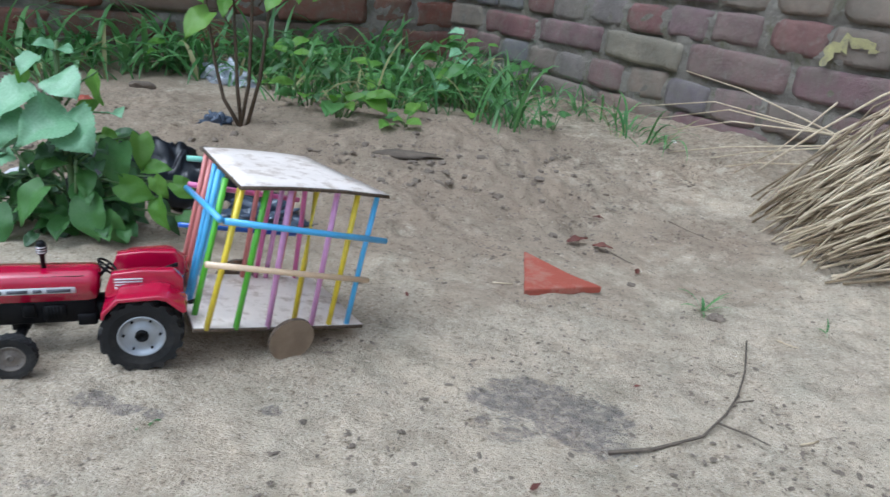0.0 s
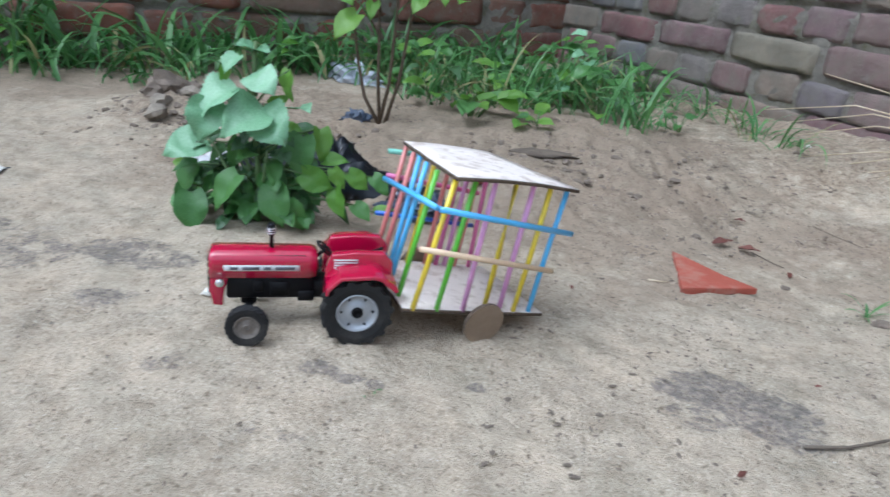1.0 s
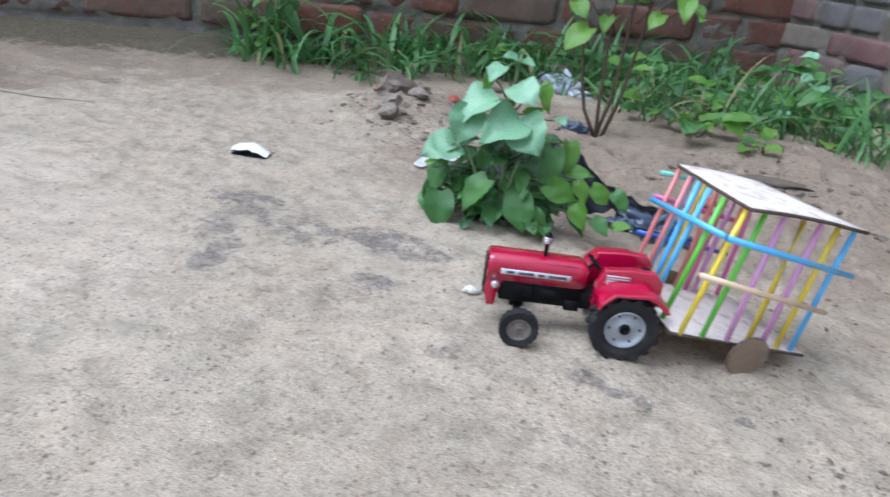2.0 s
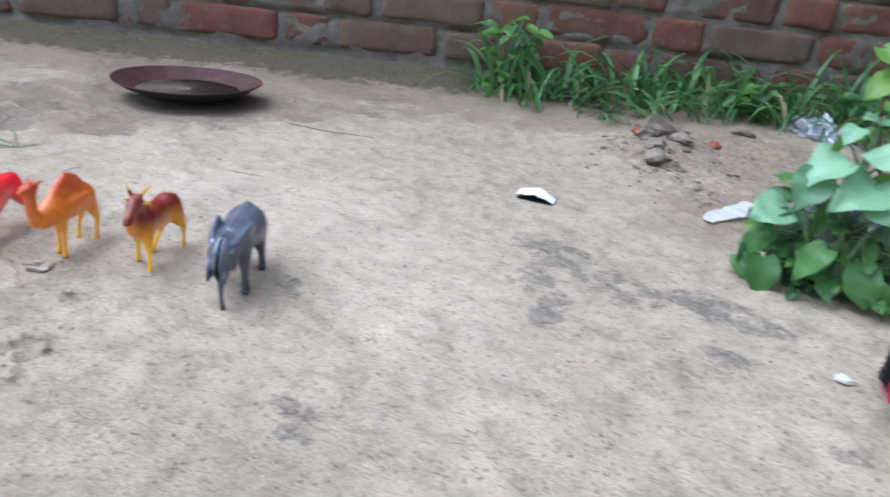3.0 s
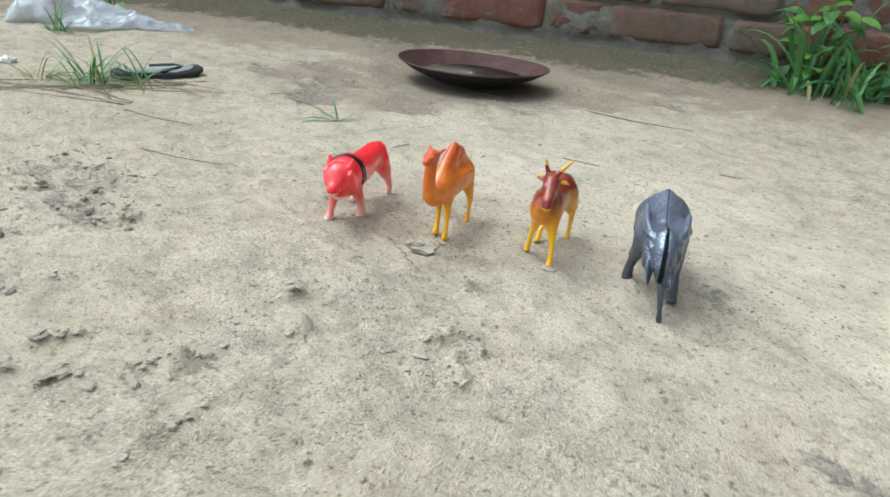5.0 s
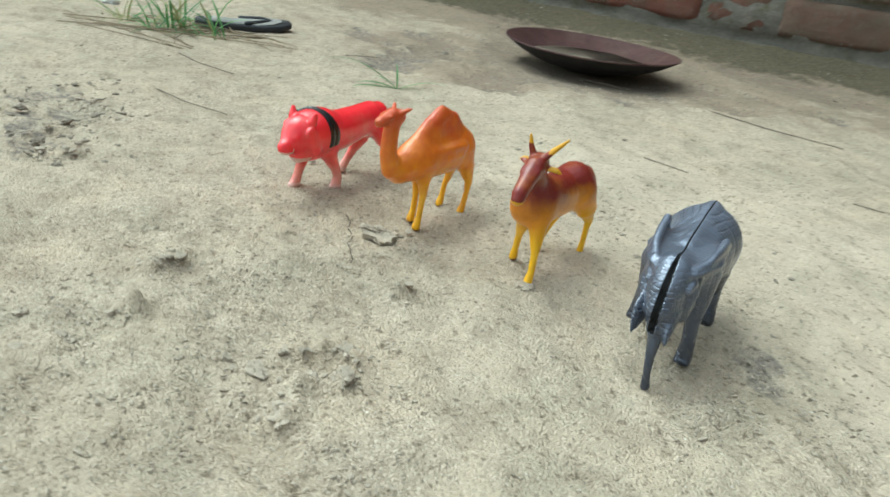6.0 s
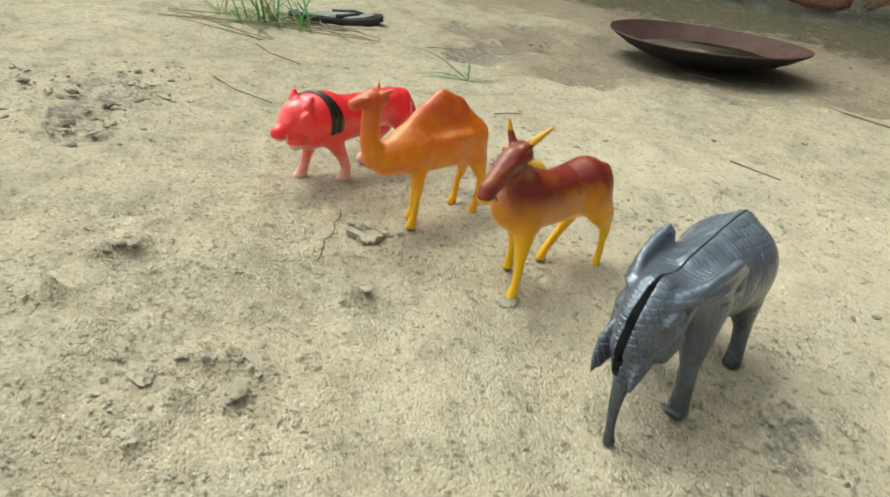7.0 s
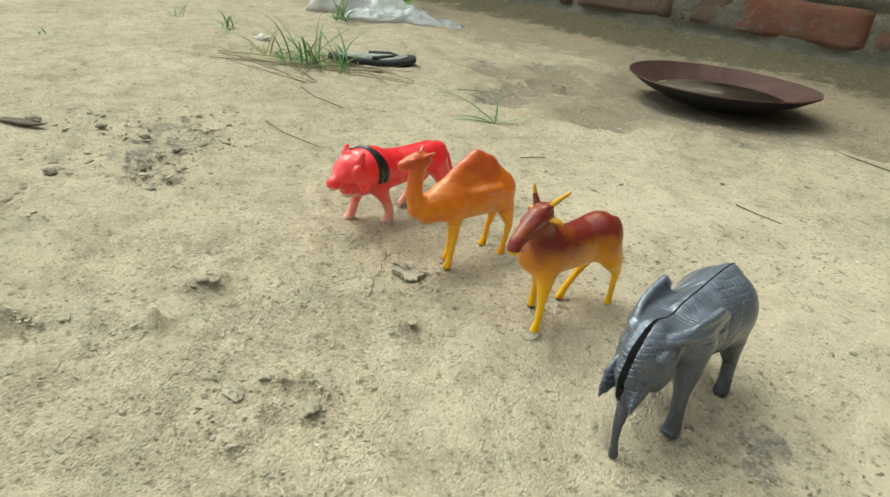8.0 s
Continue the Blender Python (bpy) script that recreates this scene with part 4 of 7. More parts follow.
    slab(bm, -0.0007, 0.0007, -0.007, 0.007, -0.0005, 0.0005)
    part("steering_wheel", bm, BLACK_PLASTIC, t, m=Matrix.Translation((0.0225, 0, 0.0590)) @ Matrix.Rotation(radians(-42), 4, "Y"))
    for side in (1, -1):
        bm = bmesh.new()
        prism(bm, [(0.0235, 0.0405), (0.0225, 0.0455), (0.013, 0.0545), (-0.012, 0.0560), (-0.0175, 0.0545), (-0.0275, 0.0465), (-0.029, 0.0435), (-0.026, 0.0425), (-0.016, 0.0515), (-0.011, 0.0530), (0.012, 0.0520), (0.0205, 0.0435), (0.0215, 0.0400)], 0.020, 0.0435, 0.0008)
        prism(bm, [(0.0235, 0.0305), (0.0225, 0.0500), (0.0180, 0.0622), (-0.0005, 0.0640), (-0.0205, 0.0632), (-0.0265, 0.0560), (-0.0265, 0.0465), (-0.022, 0.033)], 0.0125, 0.0205, 0.0012)
        fender = part("fender", bm, RED_PAINT, t, m=Matrix.Identity(4) if side > 0 else Matrix.Scale(-1, 4, (0, 1, 0)))
        for k in range(6):
            bm = bmesh.new()
            slab(bm, -0.001, 0.0165, 0.0200, 0.0214, 0.0478 + k * 0.0020, 0.0488 + k * 0.0020, 0.0003)
            part("vent_rib", bm, STICKER, fender, "pale grey vent rib")
    bm = bmesh.new()
    slab(bm, -0.008, 0.012, -0.011, 0.011, 0.040, 0.0435, 0.0012, 2)
    slab(bm, -0.012, -0.0075, -0.011, 0.011, 0.042, 0.052, 0.0015, 2)
    for k in range(3):
        slab(bm, -0.0078, -0.0066, -0.0095, 0.0095, 0.0448 + k * 0.0024, 0.0460 + k * 0.0024, 0.0003)
    part("seat", bm, BLACK_PLASTIC, t, "black ribbed driver's seat")
    bm = bmesh.new()
    tube(bm, [(0.006, 0.0135, 0.036), (0.004, 0.0145, 0.050), (0.003, 0.0145, 0.053)], 0.0007)
    part("lever", bm, BLACK_PLASTIC, t)
    bm = bmesh.new()
    tube(bm, [(-0.006, 0, 0.026), (-0.022, 0, 0.026), (-0.034, 0, 0.030)], 0.0016)
    part("drawbar", bm, BLACK_PLASTIC, t)
    bm = bmesh.new()
    tube(bm, [(-0.012, -0.006, 0.053), (-0.020, -0.006, 0.0555)], 0.0014)
    lump(bm, (-0.021, -0.006, 0.056), 0.0024, 4, 1.0)
    part("tow_pin", bm, BLACK_PLASTIC, t)
    return t


# ---- the cage trailer of cardboard and drinking straws ----
def card(bm, outline, z, thick, warp, seed, mats=(0, 1), slope=0.0):
    """A cardboard sheet: outline in x and y, gently warped, with a cut edge of another look."""
    rnd = random.Random(seed)
    fine = []
    for (ax, ay), (bx, by) in zip(outline, outline[1:] + outline[:1]):
        for k in range(6):
            u = k / 6
            j = 0.0 if k == 0 else rnd.uniform(-0.0004, 0.0004)
            fine.append((ax + (bx - ax) * u + j, ay + (by - ay) * u + j))
    cx, cy = sum(p[0] for p in fine) / len(fine), sum(p[1] for p in fine) / len(fine)

    def lift(x, y):
        return z + slope * x + warp * (((x - cx) / 0.06) ** 2 - 0.4) + 0.0006 * noise.noise((x * 60, y * 60, seed))

    layers_made = []
    for top in (0, 1):
        rings = [[bm.verts.new((cx + (x - cx) * q, cy + (y - cy) * q, lift(cx + (x - cx) * q, cy + (y - cy) * q) + top * thick)) for x, y in fine] for q in (1, 0.66, 0.33)]
        rings.append([bm.verts.new((cx, cy, lift(cx, cy) + top * thick))])
        layers_made.append(rings)
        n = len(fine)
        for a, b in zip(rings, rings[1:]):
            for k in range(n):
                j = (k + 1) % n
                face = (a[k], a[j], b[j], b[k]) if len(b) > 1 else (a[k], a[j], b[0])
                bm.faces.new(face if top else face[::-1]).material_index = mats[0]
    low, high = layers_made[0][0], layers_made[1][0]
    for k in range(len(fine)):
        j = (k + 1) % len(fine)
        bm.faces.new((low[k], low[j], high[j], high[k])).material_index = mats[1]
    return bm


def skew(p):
    """The cage stands a little out of square."""
    return (p[0] + 0.16 * p[1], *p[1:])


def straw(parent, a, b, colour, r=0.0021):
    a, b = Vector(skew(a)), Vector(skew(b))
    bm = bmesh.new()
    mid = (a + b) / 2 + Vector((random.uniform(-1, 1), random.uniform(-1, 1), 0)) * 0.0006
    tube(bm, [a, mid, b], r, n=10)
    return part("straw", bm, STRAWS[colour], parent)


def build_trailer(m):
    t = holder("cage_trailer", m, "homemade cage trailer of cardboard and coloured drinking straws behind a tractor", "toy trailer")
    L, W, H = 0.128, 0.100, 0.103
    bm = bmesh.new()
    card(bm, [skew(q) for q in ((-0.003, 0.002), (0.131, 0.0), (0.118, 0.098), (-0.004, 0.100))], -0.0015, 0.003, 0.0003, 3)
    part("deck", bm, [CARD_PALE, CARD_EDGE], t, "pale cardboard deck")
    bm = bmesh.new()
    card(bm, [skew(q) for q in ((0.009, -0.004), (0.124, -0.003), (0.085, 0.094), (0.001, 0.095))], H, 0.0028, -0.0022, 8, slope=0.045)
    part("roof", bm, [CARD_PALE, CARD_EDGE], t, "stained pale cardboard roof with a cut dark edge")
    near = [(0.006, 0.0125, "yellow"), (0.027, 0.0295, "green"), (0.051, 0.047, "purple"), (0.071, 0.066, "yellow"), (0.086, 0.083, "purple"), (0.101, 0.100, "yellow"), (0.117, 0.117, "blue")]
    for x0, x1, c in near:
        straw(t, (x0, 0.003, 0.0), (x1, 0.004, H - 0.001 + 0.045 * x1), c)
    for y0, y1, c in ((0.024, 0.024, "green"), (0.047, 0.046, "blue"), (0.056, 0.062, "blue"), (0.074, 0.076, "salmon"), (0.094, 0.096, "salmon")):
        straw(t, (0.001, y0, 0.0), (0.005, y1, H - 0.001), c)
    for x0, x1, c in ((0.018, 0.020, "blue"), (0.034, 0.036, "yellow"), (0.052, 0.050, "salmon"), (0.064, 0.062, "pink"), (0.073, 0.072, "purple"), (0.084, 0.082, "salmon"), (0.100, 0.090, "pink")):
        straw(t, (x0, 0.095, 0.0), (x1, 0.096, H - 0.001 + 0.045 * x1), c)
    straw(t, (-0.004, 0.104, 0.071), (0.0, -0.003, 0.0815), "blue", 0.0023)
    straw(t, (0.003, -0.0025, 0.0805), (0.131, -0.0025, 0.0735), "blue", 0.0023)
    straw(t, (-0.004, -0.0020, 0.0500), (0.124, -0.0020, 0.0405), "cream", 0.0022)
    straw(t, (-0.004, 0.100, 0.075), (0.090, 0.100, 0.071), "pink", 0.0022)
    straw(t, (-0.006, 0.100, 0.042), (0.094, 0.100, 0.040), "navy", 0.0020)
    straw(t, (-0.008, 0.100, 0.095), (0.020, 0.100, 0.096), "teal", 0.0022)
    for y in (-0.0085, 0.1055):
        bm = bmesh.new()
        r = 0.0172
        lathe(bm, [(0.00002, -0.0016), (r, -0.0016)], 40, mat=0)
        lathe(bm, [(r, -0.0016), (r + 0.0002, 0.0), (r, 0.0016)], 40, mat=1)
        lathe(bm, [(r, 0.0016), (0.00002, 0.0016)], 40, mat=0)
        bmesh.ops.remove_doubles(bm, verts=bm.verts, dist=0.00005)
        bmesh.ops.recalc_face_normals(bm, faces=bm.faces)
        part("wheel", bm, [CARD, CARD_EDGE], t, "round brown cardboard wheel", smooth=False, m=Matrix.Translation((0.066, y, -0.004)) @ Matrix.Rotation(radians(6), 4, "X"))
    bm = bmesh.new()
    tube(bm, [(0.066, -0.0075, -0.004), (0.066, 0.1045, -0.004)], 0.0017)
    part("axle", bm, STRAW_DRY, t)
    bm = bmesh.new()
    tube(bm, [(-0.024, 0.047, -0.002), (0.02, 0.049, -0.003)], 0.0022)
    part("hitch_bar", bm, CARD, t)
    return t


# ---- toy animals: each one moulded piece ----
def limb(rows, thin=None):
    """A swept ball through rows of x, y, z, half width, half height in millimetres; thin: an axis and how much flatter along it."""
    rows = np.array(rows, float)
    if thin is None:
        thin = ((0, 1, 0), float(np.mean(rows[:, 4] / rows[:, 3])))
    return rows[:, :3], rows[:, 4], np.array(thin[0], float) / np.linalg.norm(thin[0]), thin[1]


def swept(P, shape):
    pts, rad, axis, k = [np.asarray(q, np.float32) for q in shape]
    Q = P + (k - 1) * (P @ axis)[..., None] * axis
    pts = pts + (k - 1) * (pts @ axis)[:, None] * axis
    best = np.full(P.shape[:-1], 1e9, np.float32)
    for (a, ra), (b, rb) in zip(zip(pts, rad), zip(pts[1:], rad[1:])):
        ab = b - a
        t = np.clip(((Q - a) @ ab) / max(ab @ ab, 1e-9), 0, 1)
        best = np.minimum(best, np.linalg.norm(Q - a - t[..., None] * ab, axis=-1) - (ra + (rb - ra) * t))
    return best / np.float32(max(1.0, float(k)))


def blend(a, b, k):
    h = np.clip(0.5 + 0.5 * (b - a) / k, 0, 1)
    return b * (1 - h) + a * h - k * h * (1 - h)


def skin(F, low, step):
    """The zero surface of a field on a grid, one vertex a cell."""
    inside = F < 0
    shape = np.array(F.shape) - 1
    total, count = np.zeros((*shape, 3)), np.zeros(shape)
    base = np.stack(np.meshgrid(*[np.arange(n) for n in shape], indexing="ij"), -1).astype(float)

    def part_of(G, o):
        return G[o[0] : o[0] + shape[0], o[1] : o[1] + shape[1], o[2] : o[2] + shape[2]]

    for axis in range(3):
        others = [n for n in range(3) if n != axis]
        for i in (0, 1):
            for j in (0, 1):
                o = [0, 0, 0]
                o[others[0]], o[others[1]] = i, j
                q = list(o)
                q[axis] = 1
                f0, f1 = part_of(F, o), part_of(F, q)
                hit = (f0 < 0) != (f1 < 0)
                t = np.where(hit, f0 / np.where(hit, f0 - f1, 1), 0)
                p = base + o
                p[..., axis] += t
                total += p * hit[..., None]
                count += hit
    live = count > 0
    index = np.full(shape, -1)
    index[live] = np.arange(live.sum())
    verts = low + step * total[live] / count[live][:, None]
    quads = []
    for axis in range(3):
        b, c = (axis + 1) % 3, (axis + 2) % 3
        s0 = [slice(1, -1)] * 3
        s0[axis] = slice(0, -1)
        s1 = list(s0)
        s1[axis] = slice(1, None)
        A, B = inside[tuple(s0)], inside[tuple(s1)]
        at = np.argwhere(A != B)
        flip = A[tuple(at.T)]
        at = at + [0 if n == axis else 1 for n in range(3)]
        eb, ec = np.eye(3, dtype=int)[b], np.eye(3, dtype=int)[c]
        ring = np.stack([index[tuple(q.T)] for q in (at, at - eb, at - eb - ec, at - ec)], -1)
        quads.append(np.where(flip[:, None], ring, ring[:, ::-1]))
    return verts, np.concatenate(quads)


def moulded(name, builder, mats, step=0.85):
    """One skin over softly fused limbs; fine limbs join with a tighter seam."""
    body, fine = builder()
    body = [(p, r.copy(), n, k) for p, r, n, k in body]
    every = body + fine
    low = np.min([s[0].min(0) - s[1].max() for s in every], 0) - 3 * step
    high = np.max([s[0].max(0) + s[1].max() for s in every], 0) + 3 * step
    axes = [np.arange(a, b, step) for a, b in zip(low, high)]
    P = np.stack(np.meshgrid(*axes, indexing="ij"), -1).astype(np.float32)
    F = swept(P, body[0])
    for s in body[1:]:
        F = blend(F, swept(P, s), 3.5)
    for s in fine:
        F = blend(F, swept(P, s), 1.4)
    F = np.maximum(F, -P[..., 2])
    verts, quads = skin(F, low, step)
    me = bpy.data.meshes.new(name)
    me.from_pydata((verts / 1000).tolist(), [], quads.tolist())
    for m in mats:
        me.materials.append(m)
    me.update()
    me.shade_smooth()
    return me


def elephant_body():
    body = [
        limb([(-46, 1, 41, 11, 11.5), (-37, 1.5, 44, 18.6, 18), (-22, 1.5, 42, 18, 17.5), (-8, 1, 42, 15.6, 15), (8, 1, 42, 12.6, 12), (18, 1.5, 43, 10.2, 10.5)]),
        limb([(-42, 1, 57.5, 4, 6), (-30, 1, 55.5, 5, 6.5), (-16, 1, 52.5, 5, 6.5), (0, 1, 50, 4, 6)]),
        limb([(14, 1, 43, 8.5, 10.5), (24, 2, 47, 9, 10), (31, 2.5, 42.5, 8.5, 9.3), (36.5, 3, 35.5, 6.5, 7.2), (38.5, 4, 28.5, 4.4, 5)]),
        limb([(11, 15.5, 3, 4.3, 4.3), (10.5, 15.2, 12, 3.4, 3.5), (8, 14, 20, 3.6, 3.8), (4, 12, 31, 6.2, 7), (0, 10, 41, 8, 10)]),
        limb([(-13, -16, 3, 4.3, 4.3), (-12, -15.5, 12, 3.4, 3.5), (-8, -14, 20, 3.7, 3.9), (-3, -11, 31, 6.2, 7), (0, -9, 41, 8, 10)]),
        limb([(-36, 15.5, 3, 4.3, 4.3), (-38, 15, 10, 3.4, 3.5), (-40, 14, 18, 3.7, 4.0), (-37, 12, 31, 6.8, 8), (-34, 10, 43, 8, 11)]),
        limb([(-54, -13.5, 3, 4.3, 4.3), (-53, -13, 10, 3.4, 3.5), (-49, -12, 18, 3.7, 4.0), (-42, -11, 31, 6.8, 8), (-36, -9, 43, 8, 11)]),
    ]
    fine = [
        limb([(35, 4, 33, 5.2, 5.2), (40, 5, 24, 3.1, 3.1), (43.5, 6, 15, 2.0, 2.0), (45, 7, 8, 1.6, 1.6), (45, 7.8, 2, 2.1, 2.1)]),
        limb([(-49, 1, 50, 1.6, 1.6), (-54, 1, 38, 1.1, 1.1), (-55, 1, 27, 1.3, 1.3)]),
    ]
    for s in (1, -1):
        up = 0 if s > 0 else 2.5
        fine += [
            limb([(20, 1.5 + s * 4, 50.5, 9, 9), (6, 1.5 + s * 6.5, 50.5, 11, 11), (-4, 1.5 + s * 7, 52, 9, 9)], ((0.08, -s * 0.12, 1.0), 3.6)),
            limb([(24, 1.5 + s * 8.5, 52, 1.5, 1.5), (14, 1.5 + s * 12, 54 + up * 0.4, 1.6, 1.6), (4, 1.5 + s * 13.5, 55.5 + up, 1.8, 1.8), (-6, 1.5 + s * 14, 57.5 + up * 1.3, 1.8, 1.8), (-12, 1.5 + s * 14.5, 54 + up, 1.5, 1.5), (-13, 1.5 + s * 15, 46, 1.3, 1.3), (-8, 1.5 + s * 14.5, 38, 1.3, 1.3), (2, 1.5 + s * 13, 33, 1.2, 1.2)]),
            limb([(8, 1.5 + s * 12, 48, 9, 9), (-3, 1.5 + s * 13.5, 48, 9, 9), (2, 1.5 + s * 13, 40, 6.5, 6.5)], ((0.0, 1.0, -s * 0.18), 5.0)),
            limb([(-9, 1.5 + s * 15, 52, 0.9, 0.9), (8, 1.5 + s * 13, 46, 1.1, 1.1)]),
            limb([(-10, 1.5 + s * 15.5, 46, 0.9, 0.9), (9, 1.5 + s * 12.5, 43, 1.1, 1.1)]),
            limb([(-5, 1.5 + s * 15, 40, 0.9, 0.9), (9, 1.5 + s * 12, 40, 1.1, 1.1)]),
            limb([(19, 1.5 + s * 9, 46, 3.4, 3.4), (25, 2 + s * 9.2, 42.5, 3.8, 3.8), (28, 2 + s * 8.6, 37, 3.2, 3.2)]),
            limb([(25, 2 + s * 9.3, 47, 1.9, 1.9), (31, 2.5 + s * 8.6, 45, 1.7, 1.7)]),
            limb([(22, 2 + s * 8.5, 36, 4, 4.4), (28, 2 + s * 8.2, 32.5, 3.6, 4)]),
            limb([(29, 2 + s * 6.6, 36, 5, 5), (36, 2 + s * 6.8, 31, 5.2, 5.2), (41, 2.5 + s * 7.2, 27.5, 3.2, 3.2), (45, 3 + s * 7.5, 24.5, 0.8, 0.8)], ((0.25, 0.9, -s * 0.35), 2.6)),
        ]
        for k in range(3):
            fx, fz = (11, 15.5) if s > 0 else (-13, -16)
            fine.append(limb([(fx + 3.4, fz - 2.4 + 2.4 * k, 2.4, 1.4, 1.4), (fx + 2.6, fz - 2.2 + 2.2 * k, 3.6, 1.2, 1.2)]))
    return body, fine


def split_back(me):
    """The half-open seam along the elephant's back and brow: two clean cuts, the strip between sunk and dark."""
    bm = bmesh.new()
    bm.from_mesh(me)

    def middle(x):
        return 1.2 + 0.045 * max(x, 0)

    def gap(x):
        return 0.35 + 1.3 * max(0.0, min(1.0, (x - 20) / 18))

    for v in bm.verts:
        v.co.y -= middle(v.co.x * 1000) / 1000
    for x0, x1 in ((-44, 14), (14, 50)):
        for s in (1, -1):
            g0, g1 = gap(x0), gap(x1)
            d = Vector((x1 - x0, s * (g1 - g0), 0)).normalized()
            near = [f for f in bm.faces if x0 - 1 < f.calc_center_median().x * 1000 < x1 + 1 and abs(f.calc_center_median().y) < 0.005 and f.calc_center_median().z > 0.024]
            geom = set(near) | {e for f in near for e in f.edges} | {v for f in near for v in f.verts}
            bmesh.ops.bisect_plane(bm, geom=list(geom), plane_co=(x0 / 1000, s * g0 / 1000, 0), plane_no=(-d.y, d.x, 0))
    bm.normal_update()
    sunk = set()
    for f in bm.faces:
        c = f.calc_center_median() * 1000
        if -44 < c.x < 47 and c.z > 26 and f.normal.z + 0.9 * f.normal.x > 0.1 and abs(c.y) < gap(c.x):
            f.material_index = 1
            sunk.add(f)
    inner = [v for v in bm.verts if v.link_faces and all(f in sunk for f in v.link_faces)]
    for v in inner:
        v.co -= v.normal * 0.003
    for v in bm.verts:
        v.co.y += middle(v.co.x * 1000) / 1000
    bm.to_mesh(me)
    bm.free()


def goat_body():
    body = [
        limb([(-47, -4, 45, 9, 10.5), (-41, -5, 44, 12.5, 14), (-31.3, -5, 42, 12.5, 13.5), (-19, -3, 42, 11.5, 13), (-5.7, -2, 43, 11, 14), (3, -1, 43, 8.5, 12)]),
        limb([(-3.8, -2, 47, 8, 11), (4, 0, 56, 6, 7.5), (9, 2, 64, 5.2, 6)]),
        limb([(7, 2, 68, 4.8, 5.0), (13, 4, 66.5, 5.0, 5.4), (21, 6, 61, 4.0, 4.4), (27, 7.5, 56.5, 3.8, 3.9), (28.5, 8, 54, 3.5, 3.4)]),
        limb([(8, 10, 3, 2.58, 2.75), (6.5, 10, 9, 1.89, 2.06), (5, 9, 18, 1.98, 2.24), (2, 6, 30, 4.5, 5), (0, 4, 38, 6, 8)]),
        limb([(-9.5, -14, 3, 2.49, 2.67), (-9.5, -13.5, 9, 1.89, 2.06), (-8.5, -12, 18, 1.98, 2.24), (-4.8, -8, 30, 4.5, 5), (-1.9, -6, 38, 6, 8)]),
        limb([(-51.3, 4, 3, 2.15, 2.41), (-52.2, 4, 9, 1.72, 1.89), (-52.7, 4, 17, 1.81, 1.98), (-53.2, 4, 23, 2.49, 2.92), (-48.4, 3, 32, 5.5, 7), (-43.7, 1, 40, 7, 10)]),
        limb([(-30.4, -14, 3, 2.41, 2.58), (-33.2, -14, 8, 1.98, 2.24), (-39.9, -13, 17, 1.98, 2.24), (-44.6, -12, 24, 2.75, 3.27), (-44.6, -10, 33, 6, 7), (-42.8, -8, 40, 7, 10)]),
    ]
    fine = [
        limb([(9, 5.5, 71, 1.9, 1.9), (6, 9, 76, 1.5, 1.5), (3, 14, 82, 0.7, 0.7)]),
        limb([(10, 0, 71, 1.9, 1.9), (11, -1.8, 76, 1.4, 1.4), (12, -2.5, 81.5, 0.7, 0.7)]),
        limb([(8, 7, 66.5, 2, 2), (5, 11, 66, 2.0, 2.0), (3.5, 13.5, 64.5, 0.8, 0.8)], ((0.3, 0, 1), 1.8)),
        limb([(10, -2, 66.5, 2, 2), (8, -6, 67, 2.4, 2.4), (7, -9.5, 66, 0.8, 0.8)], ((0.3, 0, 1), 1.8)),
        limb([(-52.2, -3, 52, 2.2, 2.2), (-56, -3, 47, 1.8, 1.8), (-57, -3, 41, 0.9, 0.9)]),
        limb([(16, 8, 66, 1.6, 1.4), (18, 8.5, 65, 1.4, 1.2)]), limb([(18, 1.5, 66, 1.6, 1.4), (20, 2, 65, 1.4, 1.2)]),
        limb([(26, 8, 53.5, 1.8, 1.4), (23, 7.5, 52, 1.6, 1.2)]),
    ]
    return body, fine


